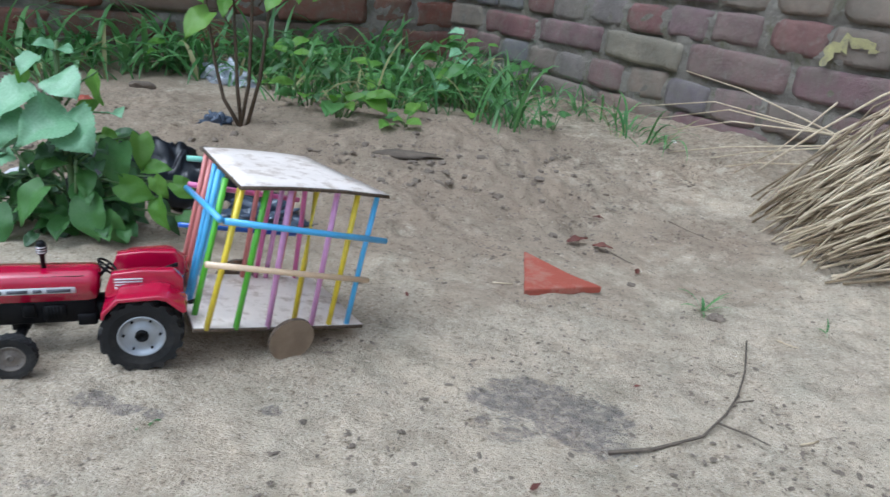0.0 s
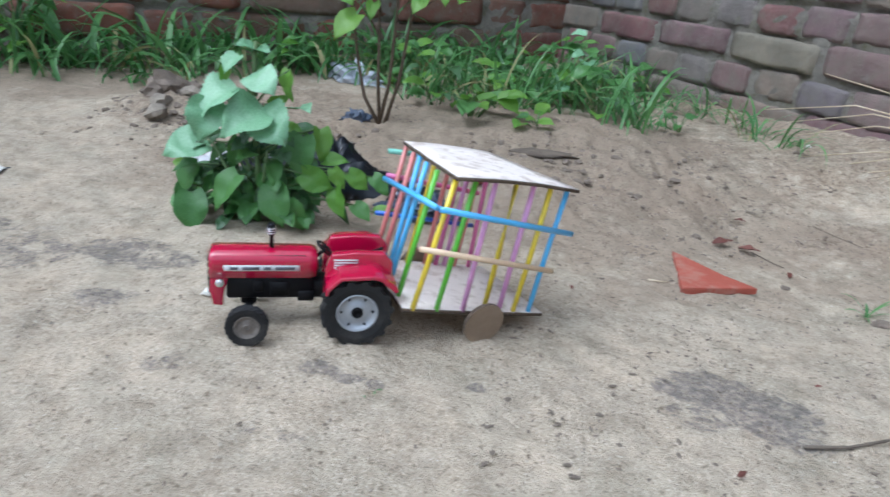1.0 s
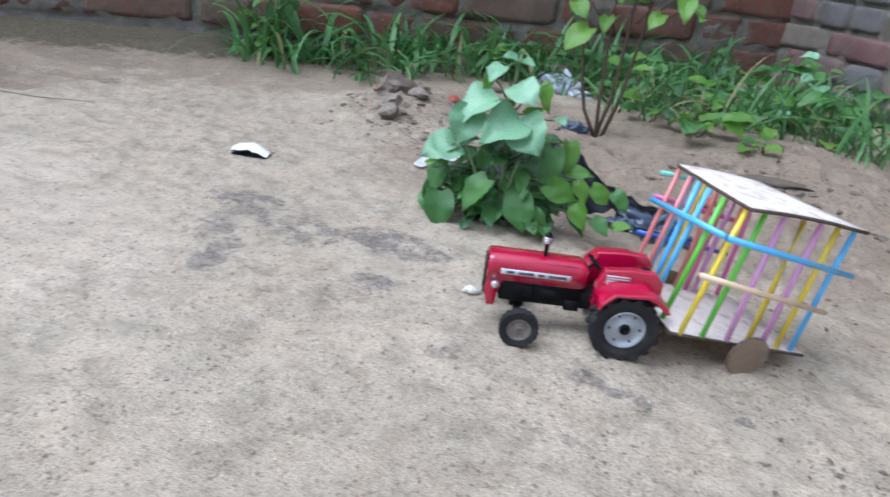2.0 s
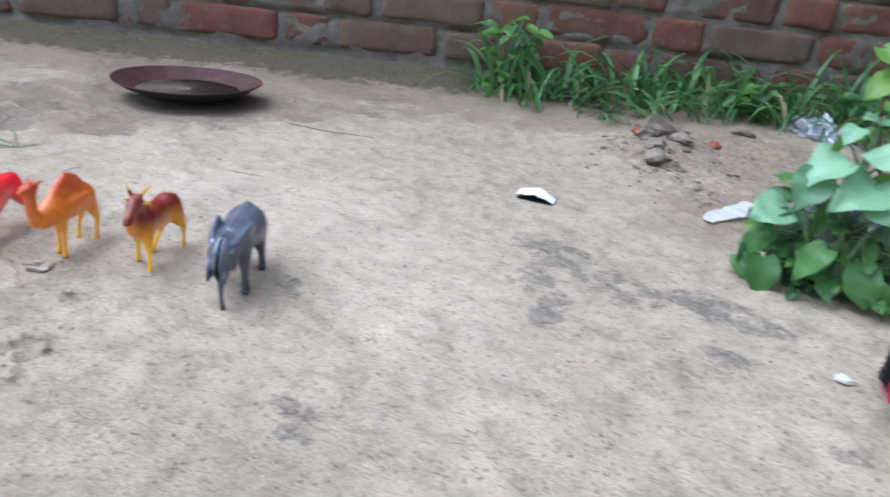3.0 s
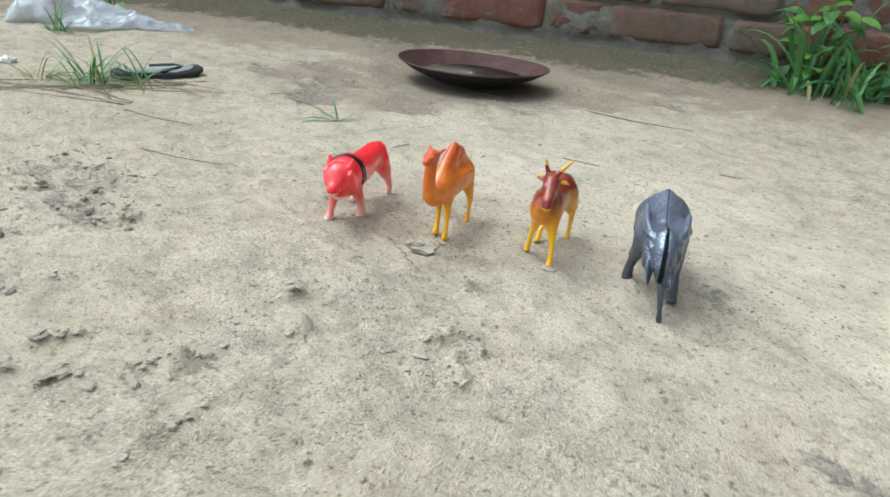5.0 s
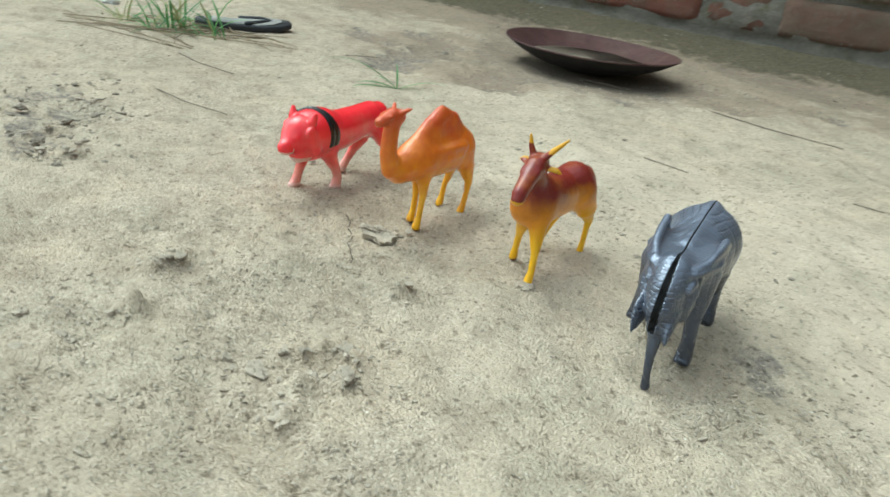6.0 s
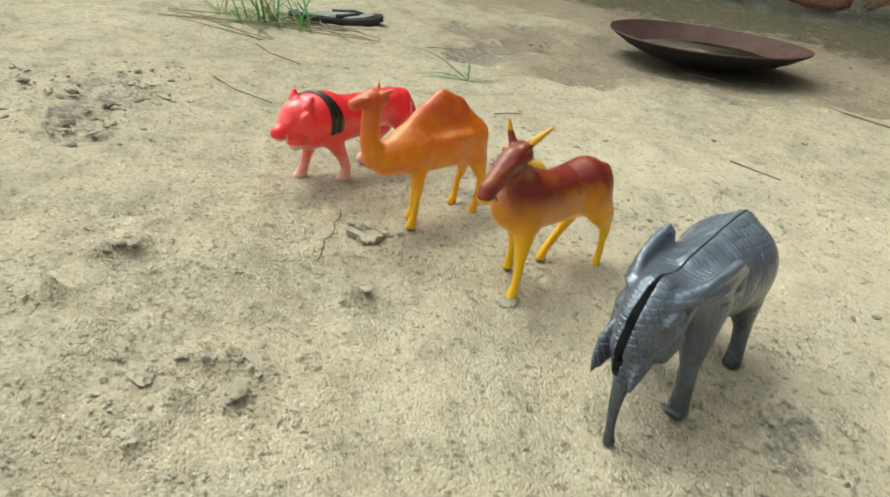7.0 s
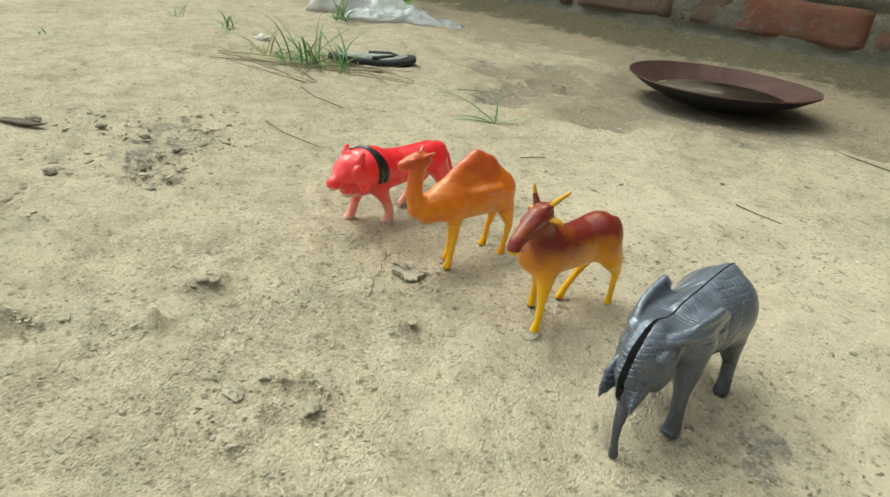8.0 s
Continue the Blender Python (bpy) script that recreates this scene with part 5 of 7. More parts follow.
def camel_body():
    body = [
        limb([(-38.5, -8, 47, 8, 10), (-33, -8, 46, 11, 13), (-23.3, -7, 45, 11.5, 14), (-7.8, -5, 44, 11, 13), (6, -4, 44, 9.5, 12), (16, -3, 42.5, 7, 9)]),
        limb([(-34, -8, 53, 5, 7), (-25, -7, 63, 5, 7), (-16, -7, 70, 2.6, 4.0), (-8, -6, 62, 5, 7), (3, -5, 51, 6, 8)]),
        limb([(10, -4, 43, 7.5, 9.5), (19, -3, 40.5, 6.5, 7.5), (26, -2, 43, 5.4, 6), (29, -2, 52, 4.8, 5.2), (29, -2, 62, 4.4, 4.8), (28, -2, 70, 4.4, 4.8)]),
        limb([(23.5, -2, 73.5, 3.8, 3.8), (29, -2, 74, 4.4, 4.4), (35, -1, 73, 3.5, 3.4), (39.5, 0, 72, 3.0, 2.8)]),
        limb([(4, 2, 3, 2.77, 2.86), (2.5, 2, 9, 1.85, 2.02), (1, 1.5, 18, 1.85, 2.02), (0, 1, 23, 2.35, 2.52), (0, 0, 34, 4.2, 4.6), (2, -1, 42, 6, 8)]),
        limb([(-1.9, -9, 3, 2.69, 2.86), (-3.4, -9, 9, 1.85, 2.02), (-3.9, -9, 18, 1.85, 2.02), (-3.9, -9, 23, 2.27, 2.44), (-2.9, -8, 34, 4.2, 4.6), (0, -7, 42, 6, 8)]),
        limb([(-36.4, -17.5, 3, 2.69, 2.86), (-38.3, -17.5, 9, 1.85, 2.02), (-38.8, -17, 17, 1.76, 1.93), (-40.7, -16, 23, 2.44, 2.69), (-37.8, -13, 34, 5, 6), (-34.9, -11, 44, 7, 9)]),
        limb([(-38.3, 0, 3, 2.69, 2.86), (-40.3, 0, 9, 1.85, 2.02), (-41.7, 0, 17, 1.76, 1.93), (-43.6, -1, 23, 2.44, 2.69), (-40.7, -3, 34, 5, 6), (-36.9, -5, 44, 7, 9)]),
    ]
    body.append(limb([(-25, -7, 56, 6, 7), (-17, -7, 60, 6, 7.5), (-16, -7, 66, 4, 5.5), (-10, -6, 57, 6, 7)]))
    fine = [limb([(-43, -8, 49, 1.4, 1.4), (-46, -8, 40, 1, 1), (-46, -8, 31, 1.3, 1.3)])]
    for s in (1, -1):
        fine += [
            limb([(25, -2 + s * 3.4, 76, 1.5, 1.5), (22.5, -2 + s * 5.6, 78, 1.2, 1.2), (21, -2 + s * 7.2, 79, 0.5, 0.5)]),
            limb([(33, -1 + s * 3.2, 75, 1.2, 1.0), (35, -1 + s * 3.0, 74.6, 1.0, 0.9)]),
            limb([(-30, -7 + s * 8.5, 50, 3.6, 3.6), (-18, -6 + s * 9, 50, 3.4, 3.4), (-8, -6 + s * 8.5, 50, 2.0, 2.0)]),
            limb([(-27, -7 + s * 9, 46, 3.4, 3.4), (-16, -6 + s * 9, 45, 3.0, 3.0)]),
        ]
    return body, fine


def lion_body():
    body = [
        limb([(-58, -2, 43, 8, 9), (-50, -2, 42, 10.5, 11), (-36, -1, 40, 11, 12), (-20, 0, 38, 12, 13.5), (-6, 1, 38, 13, 15), (6, 2, 39, 13, 16)]),
        limb([(2, 2, 41, 13, 15), (11, 3, 40, 13.5, 15.5), (18, 4, 41, 11.5, 13)]),
        limb([(20, 5, 40, 8, 8.5), (28, 6, 38, 6.2, 6.2), (33.5, 7, 36.5, 4.6, 4.6)]),
        limb([(14, 4, 31, 8, 7), (22, 6, 29, 5.5, 4.6)]),
        limb([(10, -9, 3, 3.6, 3.6), (7.5, -9, 9, 3.0, 3.0), (6, -8, 16, 3.2, 3.4), (4, -6, 27, 5.5, 6)]),
        limb([(-10, 9, 3, 3.6, 3.6), (-11.5, 9, 9, 3.0, 3.0), (-9, 8.5, 16, 3.2, 3.4), (-3, 7, 27, 5.5, 6)]),
        limb([(-38, -13, 3, 3.4, 3.6), (-42, -12.5, 9, 2.7, 3.0), (-46, -11, 16, 3.2, 3.6), (-50, -8, 27, 5.5, 7), (-51, -6, 36, 7, 9)]),
        limb([(-72, 4, 3, 3.4, 3.6), (-74, 4, 9, 2.7, 3.0), (-70, 4, 16, 3.2, 3.6), (-61, 4, 27, 5.5, 7), (-55, 3, 36, 7, 9)]),
    ]
    fine = [
        limb([(13, -9, 2, 2.6, 2.2), (9, -9, 2.6, 3.2, 2.6)]), limb([(-7, 9, 2, 2.6, 2.2), (-11, 9, 2.6, 3.2, 2.6)]),
        limb([(-62, -2, 48, 2.0, 2.0), (-69, -2, 41, 1.6, 1.6), (-73, -1, 30, 1.4, 1.4), (-75, 0, 24, 2.2, 2.2)]),
    ]
    for s in (1, -1):
        fine += [
            limb([(17, 4 + s * 9, 51.5, 2.8, 2.8), (16, 4 + s * 10, 56, 1.6, 1.6)]),
            limb([(26.5, 6 + s * 4.4, 43, 1.5, 1.4), (28.5, 6 + s * 4.2, 42.4, 1.3, 1.2)]),
            limb([(31, 6.5 + s * 2.5, 35, 2.4, 2.2), (34, 7 + s * 2.2, 34, 1.8, 1.6)]),
            limb([(19, 4 + s * 11, 45, 2.0, 4.0), (15, 4 + s * 12, 34, 2.0, 4.0)]),
        ]
    return body, fine


def add_strap(me):
    """A glossy black strap lying on the lion's neck, narrow on top and broad down its side."""
    bm = bmesh.new()
    bm.from_mesh(me)
    tree = BVHTree.FromBMesh(bm)
    rows = []
    for k in range(25):
        a = radians(-22 + 142 * k / 24)
        w = 0.0048 - 0.0024 * max(0.0, math.sin(a)) ** 2
        x = 0.0075 - 0.0080 * math.cos(a)
        row = []
        for dx, lift in ((-1, 0.0), (-0.97, 0.0009), (-0.5, 0.0012), (-0.06, 0.0011), (0.0, 0.0004), (0.06, 0.0011), (0.5, 0.0012), (0.97, 0.0009), (1, 0.0)):
            start = Vector((x + dx * w, 0.002, 0.040))
            out = Vector((0, math.cos(a), math.sin(a)))
            spot = tree.ray_cast(start + out * 0.05, -out)[0]
            row.append((spot if spot is not None else start + out * 0.016) + out * (lift - 0.0002))
        rows.append([bm.verts.new(p) for p in row])
    made = []
    for r0, r1 in zip(rows, rows[1:]):
        for j in range(8):
            made.append(bm.faces.new((r0[j], r1[j], r1[j + 1], r0[j + 1])))
    for f in made:
        f.material_index, f.smooth = 1, True
    bmesh.ops.recalc_face_normals(bm, faces=made)
    bm.to_mesh(me)
    bm.free()


def sprayed(me, index, test):
    """Give the faces whose centre in millimetres passes the test another colour."""
    for f in me.polygons:
        if test(*(f.center * 1000)):
            f.material_index = index
    return me


def stand(name, me, x, y, fx, fy, label, category, sink=0.0008):
    ob = new(name, me)
    base = float(land(x, y))
    ob.matrix_world = Matrix.Translation((x, y, base - sink)) @ Matrix.Rotation(math.atan2(fy, fx), 4, "Z")
    return tagged(ob, label, category, "row of toy animals")


# ---- the toys ----
TRACTOR_TURN = radians(196.6)
rear = (-0.206, 0.594)
build_tractor(Matrix.Translation((rear[0], rear[1], float(land(*rear)))) @ Matrix.Rotation(TRACTOR_TURN, 4, "Z"))
build_trailer(Matrix.Translation((-0.160, 0.5625, 0.0405)) @ Matrix.Rotation(radians(34.6), 4, "Z") @ Matrix.Rotation(radians(11.5), 4, "Y"))

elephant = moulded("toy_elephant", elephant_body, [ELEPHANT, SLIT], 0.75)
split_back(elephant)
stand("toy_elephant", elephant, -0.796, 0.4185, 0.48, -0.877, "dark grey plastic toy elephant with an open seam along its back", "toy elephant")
goat = sprayed(moulded("toy_goat", goat_body, [GOAT, HORN, HOOF], 0.7), 2, lambda x, y, z: z < 2.2)
sprayed(goat, 1, lambda x, y, z: (z > 74 and y > 7.5) or (x < 9 and z > 61 and abs(y - 2.5) > 6.6 and x > 0) or (x > 24 and z < 53.6 and z > 48) or (z > 77.5 and y < 2))
stand("toy_goat", goat, -0.870, 0.387, 0.30, -0.95, "yellow and maroon plastic toy goat with two horns", "toy goat")
stand("toy_camel", sprayed(moulded("toy_camel", camel_body, [CAMEL, HOOF]), 1, lambda x, y, z: z < 1.8), -0.944, 0.360, 0.30, -0.95, "orange plastic toy camel with yellow legs", "toy camel")
lion = sprayed(moulded("toy_lion", lion_body, [LION, STRAP, PALE_PINK], 0.7), 2, lambda x, y, z: (x > 30 and z < 36.5) or (x > 16 and z < 28.5) or z < 4)
sprayed(lion, 0, lambda x, y, z: x > 31 and z > 34.5)
add_strap(lion)
stand("toy_lion", lion, -1.020, 0.320, 0.40, -0.90, "bright red plastic toy lion with pale legs and a black strap", "toy lion")


# ---- the iron pan ----
def build_pan(x, y):
    p = holder("iron_pan", Matrix.Translation(on_land(x, y, -0.002)) @ Matrix.Rotation(radians(-0.4), 4, "X"), "shallow rusty iron griddle pan with dust inside, lying on damp ground", "pan")
    R = 0.128
    bm = bmesh.new()
    lathe(bm, [(0.0005, 0.0035), (0.045, 0.0045), (0.078, 0.0115), (0.105, 0.0225), (R - 0.001, 0.0345), (R, 0.0352), (R - 0.0002, 0.0330), (0.106, 0.0200), (0.079, 0.0088), (0.045, 0.0012), (0.0005, 0.0)], 72, axis="Z")
    for v in bm.verts:
        a = math.atan2(v.co.y, v.co.x)
        v.co.z += 0.0012 * math.sin(2 * a + 0.6) * (v.co.length / R) ** 2
        v.co.xy *= 1 + 0.006 * math.sin(3 * a)
    bmesh.ops.recalc_face_normals(bm, faces=bm.faces)
    for f in bm.faces:
        if f.normal.z < -0.2:
            f.material_index = 1
    part("dish", bm, [IRON, PAN_SOOT], p)
    bm = bmesh.new()
    lathe(bm, [(0.0005, 0.0056), (0.05, 0.0062), (0.078, 0.0130), (0.088, 0.0162)], 60, axis="Z")
    for v in bm.verts:
        r = v.co.xy.length
        if r > 0.08:
            v.co.xy *= 1 + 0.08 * noise.noise(v.co * 40)
    part("dust", bm, PAN_DUST, p, "fine brown dust settled in the pan")


build_pan(-1.404, 0.874)


# ---- the broad-leaved plant in front of the bags ----
LEAVES = {
    "pale": [leaf_mesh("leaf", LEAF_SKY_PALE, 0.86, 0.22, 0.16, 0.07, 1, False, 1.4), leaf_mesh("leaf", LEAF_SKY_PALE, 0.80, 0.15, 0.28, 0.07, 2, False, 1.4)],
    "mid": [leaf_mesh("leaf", LEAF_MID, 0.78, 0.2, 0.18, 0.05, 3), leaf_mesh("leaf", LEAF_MID, 0.66, 0.2, 0.3, 0.05, 4)],
    "lime": [leaf_mesh("leaf", LEAF_LIME, 0.76, 0.2, 0.2, 0.05, 5), leaf_mesh("leaf", LEAF_LIME, 0.64, 0.3, 0.15, 0.05, 6)],
    "dark": [leaf_mesh("leaf", LEAF_SHADED, 0.70, 0.25, 0.25, 0.05, 7), leaf_mesh("leaf", LEAF_SHADED, 0.5, 0.3, 0.35, 0.05, 8)],
    "crumpled": [leaf_mesh("leaf", LEAF_SKY_PALE, 1.0, 0.1, 0.22, 0.09, 11, False, 1.7), leaf_mesh("leaf", LEAF_SKY_PALE, 0.95, 0.35, 0.3, 0.09, 12, False, 1.8)],
}


def put_leaf(parent, kind, at, along, face, size, k=0):
    return part("leaf", LEAVES[kind][k % 2], None, parent, m=aim(at, along, face, size))


def build_plant(x, y):
    rnd = random.Random(5)
    p = holder("leafy_plant", Matrix.Translation(on_land(x, y)), "bushy green weed with broad toothed leaves growing from sand", "plant")
    bm = bmesh.new()
    tube(bm, [(0, 0, -0.01), (0.003, 0, 0.06), (-0.004, 0.002, 0.12), (0.002, 0, 0.187)], 0.0042, 0.0018, 8)
    part("stem", bm, STEM_GREEN, p)
    table = [
        (-9, 182, 22, 165, "pale", -4), (8, 180, 25, 15, "pale", 0), (-19, 165, 30, -120, "pale", -12), (-29, 152, 22, -100, "lime", -6), (16, 152, 44, -22, "crumpled", -22), (37, 147, 30, -85, "lime", -2),
        (53, 127, 22, 10, "pale", -8), (0, 116, 48, -155, "crumpled", -36), (28, 113, 46, -38, "crumpled", -34), (-31, 130, 46, -150, "crumpled", -24), (-40, 110, 42, -100, "pale", -30), (-60, 107, 15, -160, "lime", 4), (-67, 79, 44, -170, "crumpled", -18),
        (-82, 54, 18, 180, "lime", 0), (-70, 40, 34, -110, "mid", -10), (-19, 42, 42, -125, "mid", -40), (-56, 12, 42, -80, "mid", -34), (-80, 18, 26, -95, "mid", -4), (49, 77, 42, -95, "mid", -8),
        (67, 87, 34, -80, "lime", 8), (70, 56, 34, -20, "lime", -14), (90, 58, 24, -60, "lime", -6), (94, 36, 32, -70, "lime", -18), (84, 74, 26, 5, "lime", 6), (109, 55, 26, -35, "lime", 4), (131, 49, 26, -40, "mid", 16),
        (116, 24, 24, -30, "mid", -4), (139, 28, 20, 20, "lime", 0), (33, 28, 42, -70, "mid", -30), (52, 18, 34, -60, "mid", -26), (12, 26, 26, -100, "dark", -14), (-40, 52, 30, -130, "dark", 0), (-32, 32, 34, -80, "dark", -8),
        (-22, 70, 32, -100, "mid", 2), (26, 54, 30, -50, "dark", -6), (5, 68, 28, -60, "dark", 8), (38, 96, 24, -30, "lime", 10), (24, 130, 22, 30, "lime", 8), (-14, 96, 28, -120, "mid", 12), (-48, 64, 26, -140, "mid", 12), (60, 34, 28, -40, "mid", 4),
    ]
    for k, (dx, dz, size, angle, kind, dy) in enumerate(table):
        c = Vector((dx / 1000, dy / 1000, dz / 1000))
        g = radians(angle)
        along = Vector((math.cos(g), rnd.uniform(-1.1, -0.5) if kind in ("pale", "crumpled") else rnd.uniform(-0.45, 0.05), math.sin(g))).normalized()
        s = size / 1000 * (1.08 if kind == "crumpled" else 1.08 if kind == "pale" else 1.06) * (0.8 if dz > 150 else 1.0)
        root = c - along * s * 0.5
        put_leaf(p, kind, root, along, Vector((rnd.uniform(-0.6, 0.6), -0.8, rnd.uniform(1.0, 1.9) if kind in ("pale", "crumpled") else rnd.uniform(0.1, 1.0))), s, k)
        joint = Vector((c.x * 0.1, 0, max(0.008, min(c.z * 0.85 + 0.004, 0.18))))
        bm = bmesh.new()
        tube(bm, [joint, (joint + root) / 2 + Vector((0, 0, 0.006)), root], 0.0013, 0.0009, 5)
        part("leaf_stalk", bm, STEM_GREEN, p)
    for k in range(4):
        a = 1.57 * k + 0.5
        bm = bmesh.new()
        tube(bm, [(0, 0, 0.0), (0.02 * math.cos(a), 0.012 * math.sin(a), 0.035), (0.045 * math.cos(a), 0.03 * math.sin(a), 0.085)], 0.0028, 0.0012, 6)
        part("branch", bm, STEM_GREEN, p)
    # Inner leaves, mostly in the dark green that paints the bush's shade.
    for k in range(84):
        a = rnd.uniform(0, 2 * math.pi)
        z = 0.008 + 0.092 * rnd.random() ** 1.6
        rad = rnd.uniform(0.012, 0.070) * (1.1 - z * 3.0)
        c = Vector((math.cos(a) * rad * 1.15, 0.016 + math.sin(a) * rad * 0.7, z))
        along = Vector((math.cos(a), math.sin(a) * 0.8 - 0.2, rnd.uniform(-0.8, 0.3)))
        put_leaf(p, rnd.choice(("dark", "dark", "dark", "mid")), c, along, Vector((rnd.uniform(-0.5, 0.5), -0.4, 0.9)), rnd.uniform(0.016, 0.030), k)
    # Low leaves that fill the shaded foot of the bush with dark colour.
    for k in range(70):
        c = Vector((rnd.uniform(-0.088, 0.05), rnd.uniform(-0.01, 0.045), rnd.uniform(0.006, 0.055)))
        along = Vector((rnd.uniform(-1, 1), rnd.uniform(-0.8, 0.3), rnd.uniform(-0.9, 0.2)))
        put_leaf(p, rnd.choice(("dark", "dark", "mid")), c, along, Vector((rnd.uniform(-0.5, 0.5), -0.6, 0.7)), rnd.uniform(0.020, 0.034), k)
        if k % 3 == 0:
            bm = bmesh.new()
            tube(bm, [(c.x * 0.15, 0.006, 0.004), (c.x * 0.6, c.y * 0.6, c.z * 0.8 + 0.006), c], 0.0012, 0.0008, 5)
            part("leaf_stalk", bm, STEM_GREEN, p)


build_plant(-0.355, 0.800)


def build_shrub(x, y):
    """Thin bare stems that branch above and carry few bright leaves."""
    rnd = random.Random(9)
    p = holder("young_shrub", Matrix.Translation(on_land(x, y)), "young shrub with thin dark stems and bright leaves on top", "shrub")
    ends = [(-0.055, 0.02, 0.15), (-0.015, 0.01, 0.24), (0.018, 0.0, 0.25), (0.045, 0.03, 0.28)]
    for k, e in enumerate(ends):
        e = Vector(e)
        bm = bmesh.new()
        tube(bm, [(rnd.uniform(-0.006, 0.006), 0, -0.01), e * 0.25 + Vector((e.x * 0.3, 0, 0)), e * 0.6 + Vector((e.x * 0.2, 0, 0)), e, e + Vector((e.x * 0.2, 0, 0.12))], 0.0034, 0.0016, 7)
        part("stem", bm, STEM_DARK, p)
    spots = [(-0.045, 0.165, 0.055), (-0.02, 0.185, 0.034), (-0.075, 0.20, 0.04), (0.03, 0.215, 0.04), (0.06, 0.20, 0.034), (0.09, 0.225, 0.045), (0.13, 0.235, 0.05), (0.12, 0.20, 0.03), (-0.01, 0.235, 0.045), (0.15, 0.27, 0.05), (0.05, 0.26, 0.05), (-0.06, 0.25, 0.05), (0.10, 0.28, 0.05), (0.0, 0.29, 0.05)]
    spots += [(dx + rnd.uniform(-0.03, 0.03), z + rnd.uniform(0.01, 0.05), s * rnd.uniform(0.7, 1.0)) for dx, z, s in spots[3:]]
    for k, (dx, z, s) in enumerate(spots):
        along = Vector((rnd.uniform(-0.6, 0.6), -0.5, -0.6 if k == 0 else rnd.uniform(-0.5, 0.3)))
        c = Vector((dx, rnd.uniform(-0.03, 0.03), z))
        put_leaf(p, "lime", c, along, Vector((0, -0.7, 0.7)), s, k)
        bm = bmesh.new()
        tube(bm, [Vector((dx * 0.4, 0.005, z - 0.02)), (Vector((dx * 0.7, 0, z + 0.006))), c], 0.0013, 0.0009, 5)
        part("twig", bm, STEM_DARK, p)


build_shrub(-0.297, 1.235)


# ---- grass and weeds along the walls ----
def clump(x, y, spread, count, length, width, seed, label, dry=0.0, broad=0):
    rnd = random.Random(seed)
    bm = bmesh.new()
    for k in range(count):
        a, q = rnd.uniform(0, 2 * math.pi), spread * math.sqrt(rnd.random())
        bx, by = math.cos(a) * q, math.sin(a) * q
        ln = length * rnd.uniform(0.55, 1.15)
        blade(bm, (bx, by, float(land(x + bx, y + by)) - float(land(x, y)) - 0.004), rnd.uniform(0, 2 * math.pi), ln, width * rnd.uniform(0.6, 1.2), rnd.uniform(0.1, 1.0), rnd.uniform(1.0, 3.0), 7, 1 if rnd.random() < dry else 0, rnd.uniform(-0.8, 0.8))
    return thing("grass_clump", bm, [GRASS, GRASS_DRY], label, "grass", "grass along the wall", "stuff", Matrix.Translation(on_land(x, y)))


def wall_point(s, away):
    q = CORNER + ALONG_1 * s + IN_1 * away
    return float(q[0]), float(q[1])


def wall_point_2(s, away):
    q = CORNER + ALONG_2 * s + IN_2 * away
    return float(q[0]), float(q[1])


rnd = random.Random(21)
for k in range(15):
    s = -1.32 + k * 0.078
    x, y = wall_point(s + rnd.uniform(-0.02, 0.02), 0.09 + rnd.uniform(-0.02, 0.03))
    clump(x, y, 0.06, 24, 0.20, 0.016, 300 + k, "clump of long arching green grass at the foot of the brick wall", 0.05)
for k in range(9):
    x, y = wall_point(-1.25 + k * 0.13 + rnd.uniform(-0.03, 0.03), 0.17 + rnd.uniform(-0.02, 0.04))
    clump(x, y, 0.05, 13, 0.14, 0.013, 340 + k, "low clump of green grass on sandy ground", 0.08)
for k in range(8):
    x, y = wall_point(-0.62 + k * 0.08, 0.26 + rnd.uniform(-0.05, 0.1))
    clump(x, y, 0.055, 20, 0.15, 0.009, 360 + k, "tangled green grass beside the shrub", 0.15)
for k in range(8):
    x, y = wall_point_2(0.30 + k * 0.085, 0.07 + rnd.uniform(-0.02, 0.05))
    clump(x, y, 0.035, 14, 0.11, 0.0065, 380 + k, "thin tuft of grass at the foot of the grey wall", 0.1)


def weed(x, y, height, count, size, seed, kinds=("mid", "lime"), spread=0.04, label="green weed with small broad leaves"):
    rnd = random.Random(seed)
    p = holder("weed", Matrix.Translation(on_land(x, y)), label, "weed", "weeds near the wall")
    for k in range(count):
        a = rnd.uniform(0, 2 * math.pi)
        z = height * rnd.uniform(0.15, 1.0)
        c = Vector((math.cos(a) * spread * rnd.random(), math.sin(a) * spread * rnd.random(), z))
        along = Vector((math.cos(a), math.sin(a) - 0.3, rnd.uniform(-0.4, 0.3)))
        put_leaf(p, rnd.choice(kinds), c, along, Vector((0, -0.4, 1)), size * rnd.uniform(0.7, 1.25), k)
        bm = bmesh.new()
        tube(bm, [(c.x * 0.2, c.y * 0.2, -0.006), (c.x * 0.6, c.y * 0.6, z * 0.6), c], 0.0014, 0.0008, 5)
        part("stem", bm, STEM_GREEN, p)
    return p


